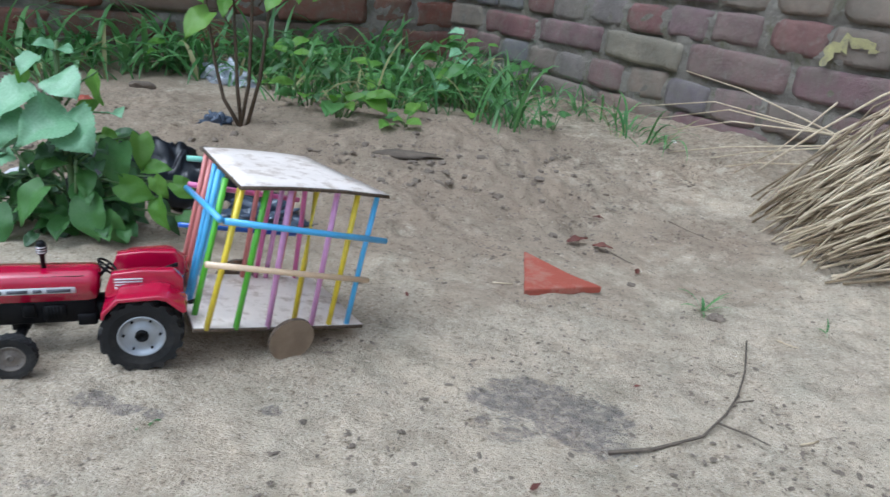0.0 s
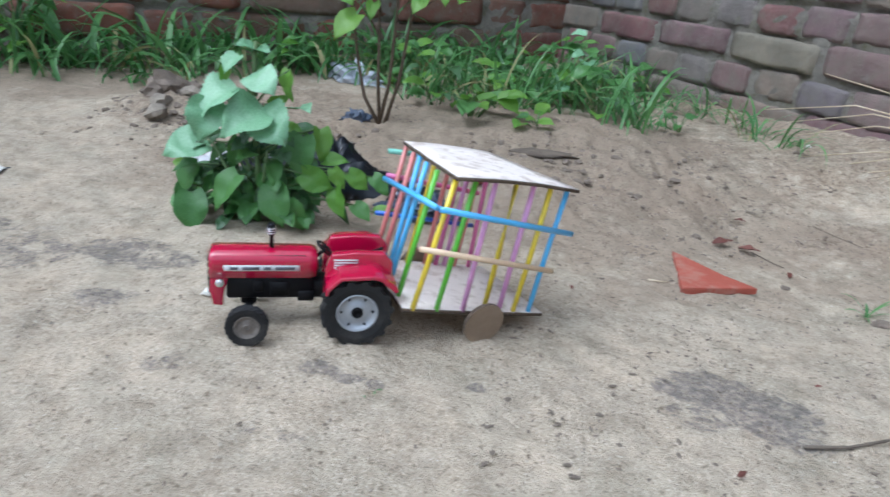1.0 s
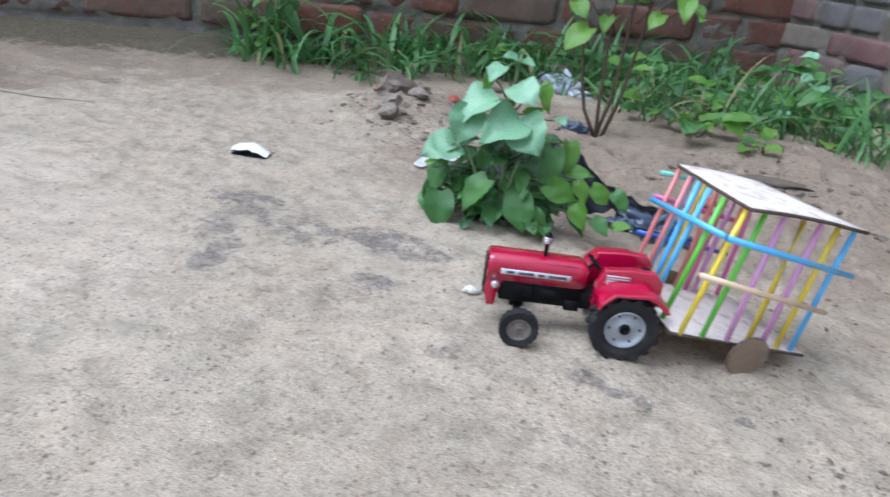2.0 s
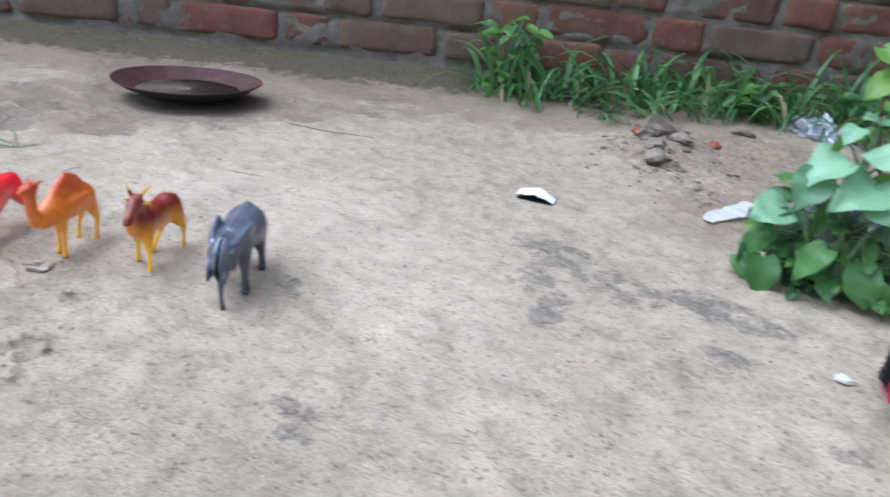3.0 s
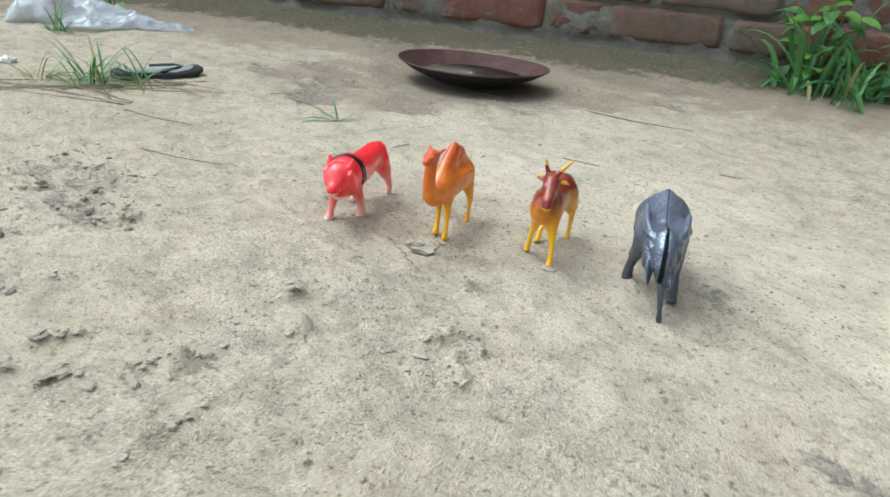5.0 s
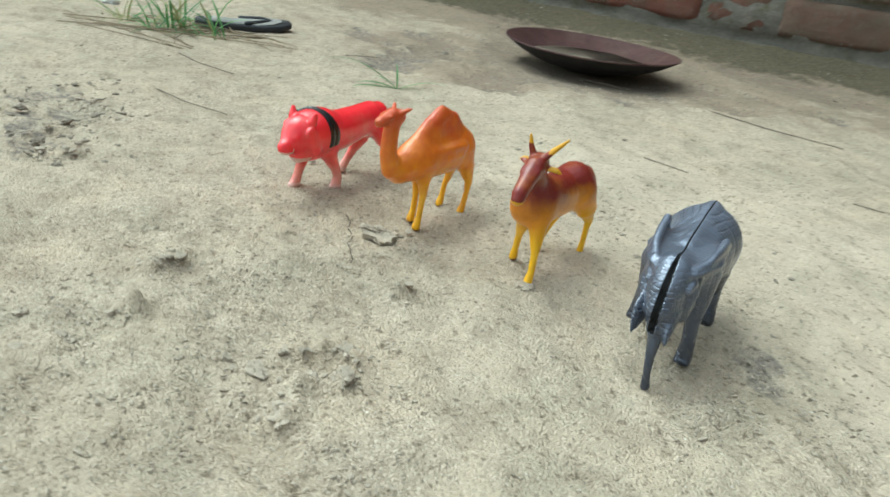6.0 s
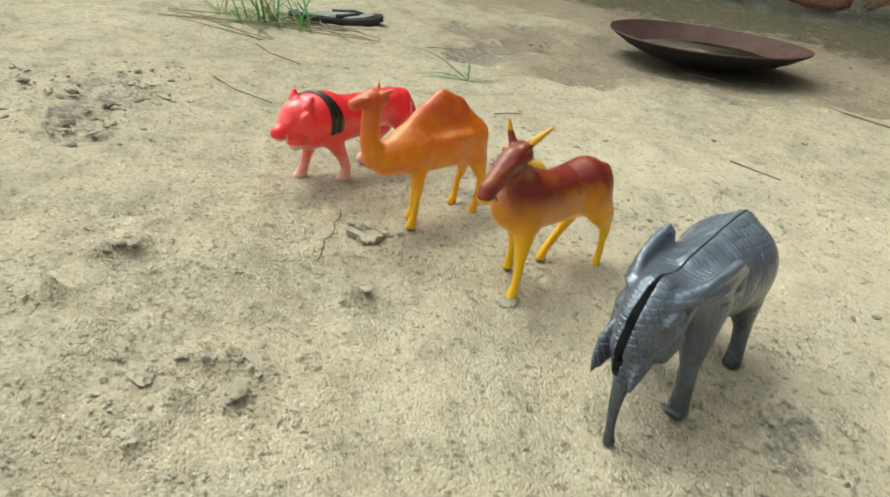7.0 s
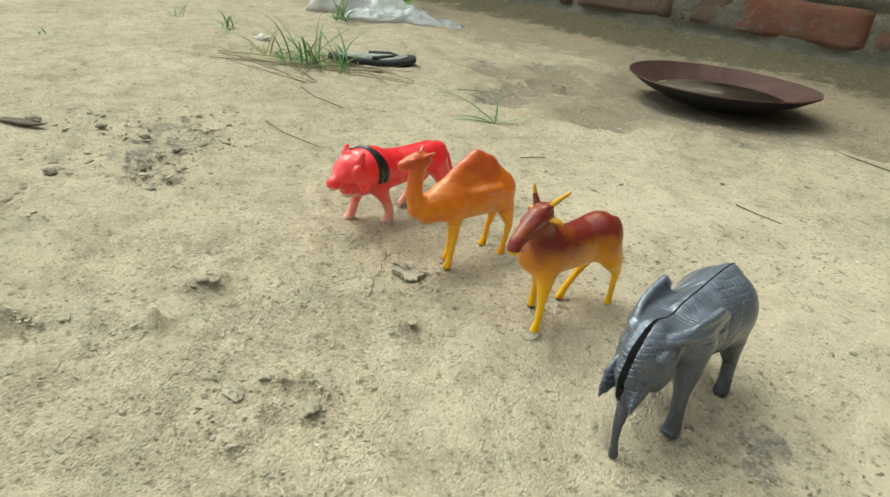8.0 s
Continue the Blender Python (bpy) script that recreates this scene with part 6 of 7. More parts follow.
weed(*wall_point(-1.30, 0.085), 0.15, 26, 0.038, 401, ("lime", "lime", "mid"), 0.055, "pale green leafy weed against the red wall")
for k, (s, away, h) in enumerate(((-0.55, 0.30, 0.10), (-0.40, 0.36, 0.07), (-0.30, 0.28, 0.10), (-0.22, 0.42, 0.07), (-0.10, 0.25, 0.12), (-0.42, 0.5, 0.06), (-0.02, 0.42, 0.08), (-0.6, 0.2, 0.1), (-0.75, 0.12, 0.1))):
    weed(*wall_point(s, away), h, 13, 0.036, 410 + k, ("mid", "mid", "lime"), 0.06, "sprawling green weed beneath the brick wall")
for k in range(10):
    x, y = rnd.uniform(-0.27, 0.2), rnd.uniform(1.38, 1.85)
    weed(x, y, rnd.uniform(0.05, 0.12), 6, 0.044, 440 + k, ("mid", "mid", "dark", "lime"), 0.07, "tangled green weed on the bank below the walls")
for k in range(22):
    x, y = rnd.uniform(-0.27, 0.22), rnd.uniform(1.36, 1.85)
    clump(x, y, 0.055, 13, 0.17, 0.0085, 470 + k, "thin green grass among weeds on the bank", 0.1)
weed(-0.155, 1.30, 0.05, 11, 0.046, 431, ("mid", "lime"), 0.05, "low broad-leaved weed beside the shrub stems")
weed(0.06, 1.62, 0.16, 10, 0.045, 432, ("pale", "mid"), 0.05, "upright pale weed near the corner of the walls")
weed(-0.04, 1.26, 0.02, 7, 0.03, 433, ("lime", "mid"), 0.05, "creeping weed with heart-shaped leaves on the mound")
weed(0.23, 1.42, 0.04, 6, 0.022, 434, ("mid",), 0.04, "small seedling at the foot of the grey wall")


def tuft(x, y, count, length, seed, width=0.0035, dry=0.1, label="small tuft of green grass on sand"):
    rnd = random.Random(seed)
    bm = bmesh.new()
    for k in range(count):
        blade(bm, (rnd.uniform(-0.012, 0.012), rnd.uniform(-0.012, 0.012), -0.002), rnd.uniform(0, 6.3), length * rnd.uniform(0.5, 1.1), width, rnd.uniform(0.2, 1.3), rnd.uniform(0.6, 2.2), 6, 1 if rnd.random() < dry else 0)
    return thing("grass_tuft", bm, [GRASS, GRASS_DRY], label, "grass", "tufts on the sand", "stuff", Matrix.Translation(on_land(x, y)))


tuft(-1.575, 0.325, 22, 0.10, 501, 0.0048, 0.2, "green grass tuft beside the lost sandal")
tuft(-1.545, 0.300, 14, 0.085, 502, 0.0042, 0.45)
tuft(-1.62, 0.27, 16, 0.07, 512, 0.0042, 0.7)
tuft(-1.51, 0.36, 9, 0.09, 513, 0.0042, 0.1)
tuft(-1.60, 0.37, 10, 0.06, 503, 0.004, 0.2)
tuft(-1.835, 0.205, 14, 0.05, 505, 0.004, 0.0)
tuft(-1.95, 0.12, 8, 0.05, 506, 0.003, 0.2)
tuft(-1.715, -0.045, 5, 0.022, 507, 0.004, 0.0)
tuft(0.385, 0.72, 3, 0.03, 509, 0.003, 0.0)
tuft(-0.175, 0.503, 3, 0.010, 510, 0.0025, 0.0)
tuft(-2.03, 0.42, 14, 0.09, 511, 0.006, 0.1)
weed(-2.25, 0.60, 0.10, 10, 0.04, 520, ("mid", "lime"), 0.05, "leafy weed behind a plastic bag")


def sprawl(x, y, blades, label):
    """A few blades that lie almost flat: heading in degrees, length, lean."""
    bm = bmesh.new()
    for heading, length, lean, width in blades:
        blade(bm, (0, 0, -0.001), radians(heading), length, width, lean, 2.0 - lean * 0.9, 7, 0, 0.3)
    return thing("grass_tuft", bm, [GRASS, GRASS_DRY], label, "grass", "tufts on the sand", "stuff", Matrix.Translation(on_land(x, y)))


sprawl(-1.279, 0.502, [(235, 0.085, 0.95, 0.0032), (255, 0.062, 1.42, 0.0036), (240, 0.048, 1.3, 0.0055), (160, 0.040, 0.5, 0.0032), (75, 0.062, 1.2, 0.0036), (215, 0.035, 1.0, 0.0036), (50, 0.03, 1.2, 0.003)], "sprawling green grass seedling on sand")

sprawl(0.283, 0.772, [(175, 0.042, 0.5, 0.0040), (5, 0.036, 0.55, 0.0042), (330, 0.034, 0.8, 0.0036), (200, 0.036, 0.9, 0.0036), (90, 0.018, 0.1, 0.005), (250, 0.026, 1.1, 0.0036), (20, 0.044, 0.7, 0.0034)], "small sprawling seedling beside a stone on sand")


def strewn(name, base, items, mat, label, category):
    """Dry strands lying on the sand."""
    bm = bmesh.new()
    for x0, y0, x1, y1, r, lift in items:
        a, b = on_land(x0, y0, r + 0.0005), on_land(x1, y1, r + 0.0005)
        mid = (a + b) / 2 + Vector(((y1 - y0) * 0.08, (x0 - x1) * 0.08, lift))
        tube(bm, [a, mid, b], r, r * 0.6, 5)
    return thing(name, bm, mat, label, category)


rnd = random.Random(77)
tagged(strewn("dry_grass", None, [(-1.60 + rnd.uniform(-0.06, 0.08), 0.24 + rnd.uniform(-0.06, 0.16), -1.53 + rnd.uniform(-0.06, 0.1), 0.36 + rnd.uniform(-0.06, 0.1), 0.0008, 0.004) for k in range(24)], STRAW_DARK, "scattered dry grass lying round a tuft", "dry grass"), kind="stuff")
TWIGS = [
    (-1.265, 0.256, -1.19, 0.301), (-1.17, 0.867, -1.014, 0.91), (-1.033, 0.636, -0.992, 0.649), (0.22, 0.93, 0.265, 0.87), (0.33, 1.03, 0.37, 0.97), (-1.33, 0.80, -1.27, 0.83),
    (-0.9, 0.75, -0.87, 0.76), (-1.43, 0.50, -1.42, 0.545), (-1.153, 0.484, -1.154, 0.51), (-1.417, 0.30, -1.327, 0.339),
]
for k, (x0, y0, x1, y1) in enumerate(TWIGS):
    strewn("twig", None, [(x0, y0, x1, y1, 0.0006 + 0.0003 * (k == 1), 0.001)], TWIG, "short thin dry twig lying on sand", "twig")["group"] = "twigs on the sand"


def build_stick():
    bm = bmesh.new()
    spine = [(0.118, 0.515), (0.150, 0.522), (0.192, 0.542), (0.222, 0.572), (0.245, 0.603), (0.268, 0.642), (0.298, 0.704)]
    tube(bm, [on_land(x, y, 0.002 + 0.0008 * math.sin(9 * k)) for k, (x, y) in enumerate(spine)], 0.0013, 0.0007, 7)
    tube(bm, [on_land(0.21, 0.56, 0.002), on_land(0.226, 0.545, 0.004), on_land(0.238, 0.535, 0.003)], 0.0009, 0.0005, 5)
    tube(bm, [on_land(0.236, 0.59, 0.002), on_land(0.252, 0.592, 0.004)], 0.0009, 0.0005, 5)
    thing("stick", bm, TWIG, "long curved brown stick lying on sand", "stick")


build_stick()
bm = bmesh.new()
root_line = [(-0.972, 0.323), (-0.962, 0.3225), (-0.951, 0.317), (-0.941, 0.3155), (-0.931, 0.309), (-0.918, 0.306), (-0.908, 0.302)]
for (x0, y0), (x1, y1) in zip(root_line, root_line[1:]):
    tube(bm, [on_land(x0, y0, 0.0006), on_land((x0 + x1) / 2 + 0.001, (y0 + y1) / 2, 0.0012), on_land(x1 - 0.002, y1, 0.0004)], 0.00035, 0.0002, 5)
thing("dry_root", bm, TWIG, "hair-thin broken dry root lying on sand", "root")


def build_crust_plate():
    """A flat broken plate of dried mud, tilted, with a ragged rim."""
    rnd = random.Random(31)
    bm = bmesh.new()
    ring = [(1 + 0.28 * rnd.uniform(-1, 1)) for k in range(22)]
    low, high = [], []
    for k, q in enumerate(ring):
        a = 2 * math.pi * k / len(ring)
        x, y = 0.0125 * q * math.cos(a), 0.0062 * q * math.sin(a)
        low.append(bm.verts.new((x * 0.93, y * 0.93, -0.001)))
        high.append(bm.verts.new((x, y, 0.0018 + 0.0009 * math.sin(2 * a) + rnd.uniform(-0.0007, 0.0007))))
    mid = bm.verts.new((0.001, 0.0005, 0.0012))
    for k in range(len(ring)):
        j = (k + 1) % len(ring)
        bm.faces.new((low[k], low[j], high[j], high[k]))
        bm.faces.new((high[k], high[j], mid))
    thing("mud_crust", bm, SAND, "flat broken plate of dried mud on sand", "mud crust", at=Matrix.Translation(on_land(-0.938, 0.331)) @ Matrix.Rotation(radians(28), 4, "Z"), smooth=False)


build_crust_plate()


# ---- bundle of dry stalks leaning on the grey wall ----
def build_bundle():
    rnd = random.Random(12)
    base = on_land(0.50, 0.93)
    p = holder("straw_bundle", Matrix.Translation(base), "heap of dry golden stalks leaning against the wall", "straw bundle")
    for k in range(290):
        u = rnd.random()
        if rnd.random() < 0.75:
            tip = Vector((0.425 + 0.10 * rnd.random() + 0.02 * u, 1.045 - 0.21 * u + rnd.uniform(-0.02, 0.02), 0))
        else:
            tip = Vector((0.44 + 0.16 * rnd.random(), 0.84 + 0.16 * rnd.random(), 0))
        h = rnd.random()
        tip.z = float(land(tip.x, tip.y)) + 0.003 + 0.075 * h * h * (0.3 + tip.x * 1.2)
        wx, wy = wall_point_2(1.22 + 0.25 * u + rnd.uniform(0, 0.10), 0.02 + 0.03 * rnd.random())
        top = Vector((wx, wy, 0.06 + 0.17 * (1 - u) * rnd.uniform(0.4, 1.0) + 0.10 * h))
        mid = tip.lerp(top, 0.5) + Vector((rnd.uniform(-0.022, 0.022), rnd.uniform(-0.028, 0.028), 0.012 + rnd.uniform(-0.012, 0.022)))
        bm = bmesh.new()
        r = rnd.uniform(0.0010, 0.0024)
        tube(bm, [tip - base, tip.lerp(mid, 0.5) - base + Vector((0, 0, 0.004)), mid - base, top - base], r * 0.8, r, 5)
        # Dark stalks, mixed in at random, also colour in the gaps' shade.
        part("stalk", bm, STRAW_DARK if rnd.random() < 0.42 else STRAW_DRY, p)
    longs = [
        ((0.375, 1.42, 0.085), (0.47, 1.30, 0.125), (0.56, 1.09, 0.125)), ((0.40, 1.37, 0.075), (0.48, 1.26, 0.12), (0.57, 1.06, 0.125)), ((0.39, 1.32, 0.022), (0.47, 1.21, 0.07), (0.565, 1.07, 0.115)),
        ((0.42, 1.29, 0.015), (0.49, 1.18, 0.07), (0.57, 1.05, 0.12)), ((0.43, 1.35, 0.165), (0.49, 1.25, 0.155), (0.575, 1.05, 0.12)), ((0.46, 1.20, 0.012), (0.51, 1.13, 0.09), (0.55, 1.09, 0.17)),
        ((0.41, 1.34, 0.06), (0.48, 1.24, 0.105), (0.57, 1.06, 0.13)), ((0.44, 1.24, 0.02), (0.50, 1.16, 0.06), (0.58, 1.02, 0.10)),
    ]
    for a, b, c in longs:
        bm = bmesh.new()
        tube(bm, [Vector(a) - base, Vector(b) - base, Vector(c) - base], 0.0007, 0.0015, 5)
        part("stalk", bm, STRAW_DRY, p)


build_bundle()


# ---- litter ----
def build_shard():
    """A broken triangular piece of red tile, thick at its front edge."""
    bm = bmesh.new()
    pts = [(0.098, 0.775), (0.184, 0.800), (0.154, 0.824), (0.112, 0.882)]
    z = float(land(0.12, 0.79)) - 0.002
    a = [bm.verts.new((x, y, z)) for x, y in pts]
    b = [bm.verts.new((x, y, z + 0.0075)) for x, y in pts]
    bm.faces.new(a[::-1])
    bm.faces.new(b)
    for k in range(4):
        bm.faces.new((a[k], a[(k + 1) % 4], b[(k + 1) % 4], b[k]))
    bmesh.ops.bevel(bm, geom=bm.edges[:], offset=0.0009, segments=2, affect="EDGES")
    bmesh.ops.triangulate(bm, faces=[f for f in bm.faces if len(f.verts) > 4])
    thing("tile_shard", bm, BRICK_SHARD, "broken triangular piece of red clay tile on sand", "tile shard", smooth=False)


build_shard()


def crumple(name, x, y, sx, sy, sz, mats, seed, label, category, folds=9.0, lift=0.0, turn=0.0):
    """A crumpled sheet: a flattened shell with sharp folds."""
    bm = bmesh.new()
    bmesh.ops.create_icosphere(bm, subdivisions=5 if sx > 0.03 else 4, radius=1.0)
    for v in bm.verts:
        n = v.co.normalized()
        q = noise.turbulence(n * 1.6 + Vector((seed, 0, 0)), 4, True) - 0.4
        c = 0.36 * (abs(noise.noise(n * folds * 0.35 + Vector((0, seed, 0)))) + 0.5 * abs(noise.noise(n * folds * 0.8)) - 0.25)
        k = 0.75 + 0.75 * q + c
        v.co = Vector((n.x * sx * k, n.y * sy * k, max(n.z, -0.15) * sz * k + 0.002))
    ob = thing(name, bm, mats, label, category, at=Matrix.Translation(on_land(x, y, lift)) @ Matrix.Rotation(turn, 4, "Z"))
    return ob


def draped(name, x, y, turn, ridge, width, mats, seed, label, crease=1.0):
    """A limp bag lying as a long tent: ridge rows of (run, height), sides sloping to the ground with folds."""
    bm = bmesh.new()
    nu, nv = 44, 26
    grid = []
    for i in range(nu + 1):
        u = i / nu
        q = u * (len(ridge) - 1)
        j = min(int(q), len(ridge) - 2)
        f = q - j
        run, top = (ridge[j][n] * (1 - f) + ridge[j + 1][n] * f for n in (0, 1))
        line = []
        for m in range(nv + 1):
            v = 2 * m / nv - 1
            fold = abs(noise.noise((run * 38 + seed, v * 1.7 * crease, seed))) + 0.5 * crease * abs(noise.noise((run * 85 - v * 3 * (crease - 1), v * 4.0, seed)))
            z = top * (1 - v * v) ** 0.7 * (1 + 0.5 * crease * (fold - 0.3) * min(1, abs(v) * 2 + 0.15 * crease ** 2)) + 0.004 * crease**2 * (fold - 0.25) * (1 - v * v)
            w = width * (0.75 + 0.35 * noise.noise((run * 20, v * 2, seed + 3)))
            line.append(bm.verts.new((run, v * w + 0.01 * noise.noise((run * 30, 0, seed)), max(z, 0.0008 * (1 + fold)))))
        grid.append(line)
    for a, b in zip(grid, grid[1:]):
        for m in range(nv):
            bm.faces.new((a[m], b[m], b[m + 1], a[m + 1]))
    bmesh.ops.solidify(bm, geom=bm.faces[:], thickness=0.0006)
    bmesh.ops.recalc_face_normals(bm, faces=bm.faces)
    return thing(name, bm, mats, label, "plastic bag", at=Matrix.Translation(on_land(x, y, 0.001)) @ Matrix.Rotation(turn, 4, "Z"))


draped("plastic_bag", -0.385, 0.945, radians(-3), [(-0.03, 0.030), (0.0, 0.054), (0.04, 0.057), (0.085, 0.060), (0.10, 0.055), (0.125, 0.032), (0.155, 0.014), (0.19, 0.010), (0.215, 0.003)], 0.06, BAG_BLACK, 4.0, "limp black polythene bag lying behind a leafy weed", 1.15)
draped("plastic_bag", -2.165, 0.375, radians(70), [(0.0, 0.012), (0.03, 0.045), (0.06, 0.068), (0.085, 0.074), (0.11, 0.045), (0.15, 0.036), (0.21, 0.026), (0.26, 0.005)], 0.065, BAG_WHITE, 9.0, "crumpled clear white polythene bag near the wall", 1.35)
draped("plastic_bag", -2.075, 0.43, radians(75), [(0.0, 0.006), (0.05, 0.022), (0.09, 0.014), (0.14, 0.026), (0.20, 0.012), (0.25, 0.003)], 0.055, BAG_WHITE, 14.0, "flat torn sheet of clear polythene on sand", 1.4)
crumple("plastic_scrap", -1.73, 0.262, 0.016, 0.012, 0.008, SHELL_WHITE, 2.0, "small white scrap on sand", "litter")
crumple("plastic_scrap", -0.325, 0.606, 0.0075, 0.006, 0.004, SHELL_WHITE, 4.0, "tiny bright white scrap near the tractor", "litter")
crumple("plastic_scrap", -0.338, 1.235, 0.025, 0.018, 0.02, BAG_BLUE, 5.0, "dark crumpled scrap at the shrub's foot", "litter")


crumple("plastic_packet", -0.43, 1.66, 0.085, 0.035, 0.045, PACKET, 7.0, "crushed silvery clear plastic packet lying among weeds", "litter", turn=radians(-25))


def build_scrap(x, y):
    """A curled scrap of card, white outside, its underside black to paint the shade within."""
    bm = bmesh.new()
    rows = []
    for k in range(9):
        u = k / 8
        row = []
        for j in range(7):
            v = j / 6
            w = 0.030 * (1 - 0.25 * abs(u - 0.4))
            rise = (1 - 0.5 * (2 * u - 0.9) ** 2) * (0.0125 + 0.0085 * math.sin(v * 2.6) - 0.020 * max(0.0, v - 0.5))
            row.append(bm.verts.new(((u - 0.5) * 0.050, -0.012 + v * w, 0.78 * rise + 0.0032 * noise.noise((u * 7, v * 6, 0)))))
        rows.append(row)
    for a, b in zip(rows, rows[1:]):
        for j in range(6):
            bm.faces.new((a[j], b[j], b[j + 1], a[j + 1]))
    bm.normal_update()
    bmesh.ops.recalc_face_normals(bm, faces=bm.faces)
    if sum(f.normal.z for f in bm.faces) < 0:
        bmesh.ops.reverse_faces(bm, faces=bm.faces)
    low = bmesh.ops.duplicate(bm, geom=bm.verts[:] + bm.edges[:] + bm.faces[:])
    under = [e for e in low["geom"] if isinstance(e, bmesh.types.BMFace)]
    for v in {v for f in under for v in f.verts}:
        v.co.z -= 0.0012
    bmesh.ops.reverse_faces(bm, faces=under)
    for f in under:
        f.material_index = 1
    # Black sheet laid underneath, standing in for the shade on the ground.
    foot = [[bm.verts.new(((k / 4 - 0.5) * 0.048, -0.013 + 0.034 * j, 0.0018 + 0.0006 * math.sin(5 * k + j))) for j in (0, 1)] for k in range(5)]
    for a, b in zip(foot, foot[1:]):
        bm.faces.new((a[0], b[0], b[1], a[1])).material_index = 1
    thing("card_scrap", bm, [SHELL_WHITE, SOLE_AND_SHADE_BLACK], "curled white scrap of card, shade within painted black, lying on sand", "litter", at=Matrix.Translation(on_land(x, y, -0.001)) @ Matrix.Rotation(radians(8), 4, "Z"))


build_scrap(-0.697, 0.843)


def build_wrapper(x, y):
    bm = bmesh.new()
    rows = []
    for k in range(13):
        u = k / 12
        w = 0.015 * (0.5 + 0.6 * math.sin(math.pi * min(1, u * 1.15)))
        rows.append([bm.verts.new((u * 0.115, (v - 1) * w + 0.003 * math.sin(u * 9), 0.004 + 0.004 * noise.noise((u * 9, v * 2.0, 3)) + 0.006 * u)) for v in range(3)])
    for a, b in zip(rows, rows[1:]):
        for j in range(2):
            bm.faces.new((a[j], b[j], b[j + 1], a[j + 1]))
    bmesh.ops.solidify(bm, geom=bm.faces[:], thickness=0.0006)
    thing("foil_wrapper", bm, FOIL, "torn strip of silver foil wrapper on sand", "litter", at=Matrix.Translation(on_land(x, y, 0.001)) @ Matrix.Rotation(radians(72), 4, "Z"), smooth=False)


build_wrapper(-0.497, 0.928)


def build_sandal(x, y):
    s = holder("sandal", Matrix.Translation(on_land(x, y)) @ Matrix.Rotation(radians(88), 4, "Z"), "worn black rubber sandal lying in sand beside grass", "sandal")
    outline = [(-0.062, 0.0), (-0.055, 0.020), (-0.03, 0.026), (0.0, 0.024), (0.03, 0.030), (0.055, 0.026), (0.068, 0.008), (0.066, -0.012), (0.05, -0.027), (0.02, -0.028), (-0.02, -0.022), (-0.05, -0.02)]
    for name, z0, z1, k, mat in (("sole", 0.0, 0.0075, 1.0, SOLE_AND_SHADE_BLACK), ("insole", 0.0077, 0.0092, 0.80, SOLE_TOP)):
        bm = bmesh.new()
        a = [bm.verts.new((px * k, py * k, z0 + 0.004 * (px / 0.06) ** 2)) for px, py in outline]
        b = [bm.verts.new((px * k, py * k, z1 + 0.004 * (px / 0.06) ** 2)) for px, py in outline]
        bm.faces.new(a[::-1])
        bm.faces.new(b)
        for j in range(len(outline)):
            i = (j + 1) % len(outline)
            bm.faces.new((a[j], a[i], b[i], b[j]))
        bmesh.ops.bevel(bm, geom=[e for e in bm.edges], offset=0.0012, segments=1, affect="EDGES")
        part(name, bm, mat, s)
    bm = bmesh.new()
    tube(bm, [(0.045, 0, 0.0105), (0.03, 0.012, 0.013), (0.0, 0.022, 0.0105)], 0.002, 0.003, 8)
    tube(bm, [(0.045, 0, 0.0105), (0.03, -0.012, 0.013), (0.0, -0.022, 0.0105)], 0.002, 0.003, 8)
    part("strap", bm, SOLE_AND_SHADE_BLACK, s)


build_sandal(-1.592, 0.412)


# ---- fallen leaves ----
DEAD_LEAF = leaf_mat("dead_red_leaf", (0.10, 0.03, 0.02), (0.17, 0.055, 0.035), 60, 0.6, 0.1)
fallen = leaf_mesh("dry_leaf", DEAD_LEAF, 0.5, 0.4, -0.1, 0.02, 21, wrinkle=1.5)
for x, y, turn, size in ((0.175, 0.932, 20, 0.026), (0.205, 0.93, -30, 0.024), (0.225, 1.02, -40, 0.014), (0.24, 0.86, 70, 0.012), (-0.02, 0.72, 100, 0.007), (0.06, 0.47, 40, 0.008), (0.16, 0.60, 10, 0.006)):
    leafy = new("dry_leaf", fallen)
    leafy.matrix_world = Matrix.Translation(on_land(x, y, 0.003)) @ Matrix.Rotation(radians(turn), 4, "Z") @ Matrix.Scale(size, 4)
    tagged(leafy, "curled dead reddish leaf lying on sand", "dry leaf", "fallen leaves")
crumple("plastic_bag", -0.185, 0.885, 0.05, 0.035, 0.022, BAG_BLUE, 3.0, "crumpled blue-black piece of polythene on loose soil", "plastic bag")


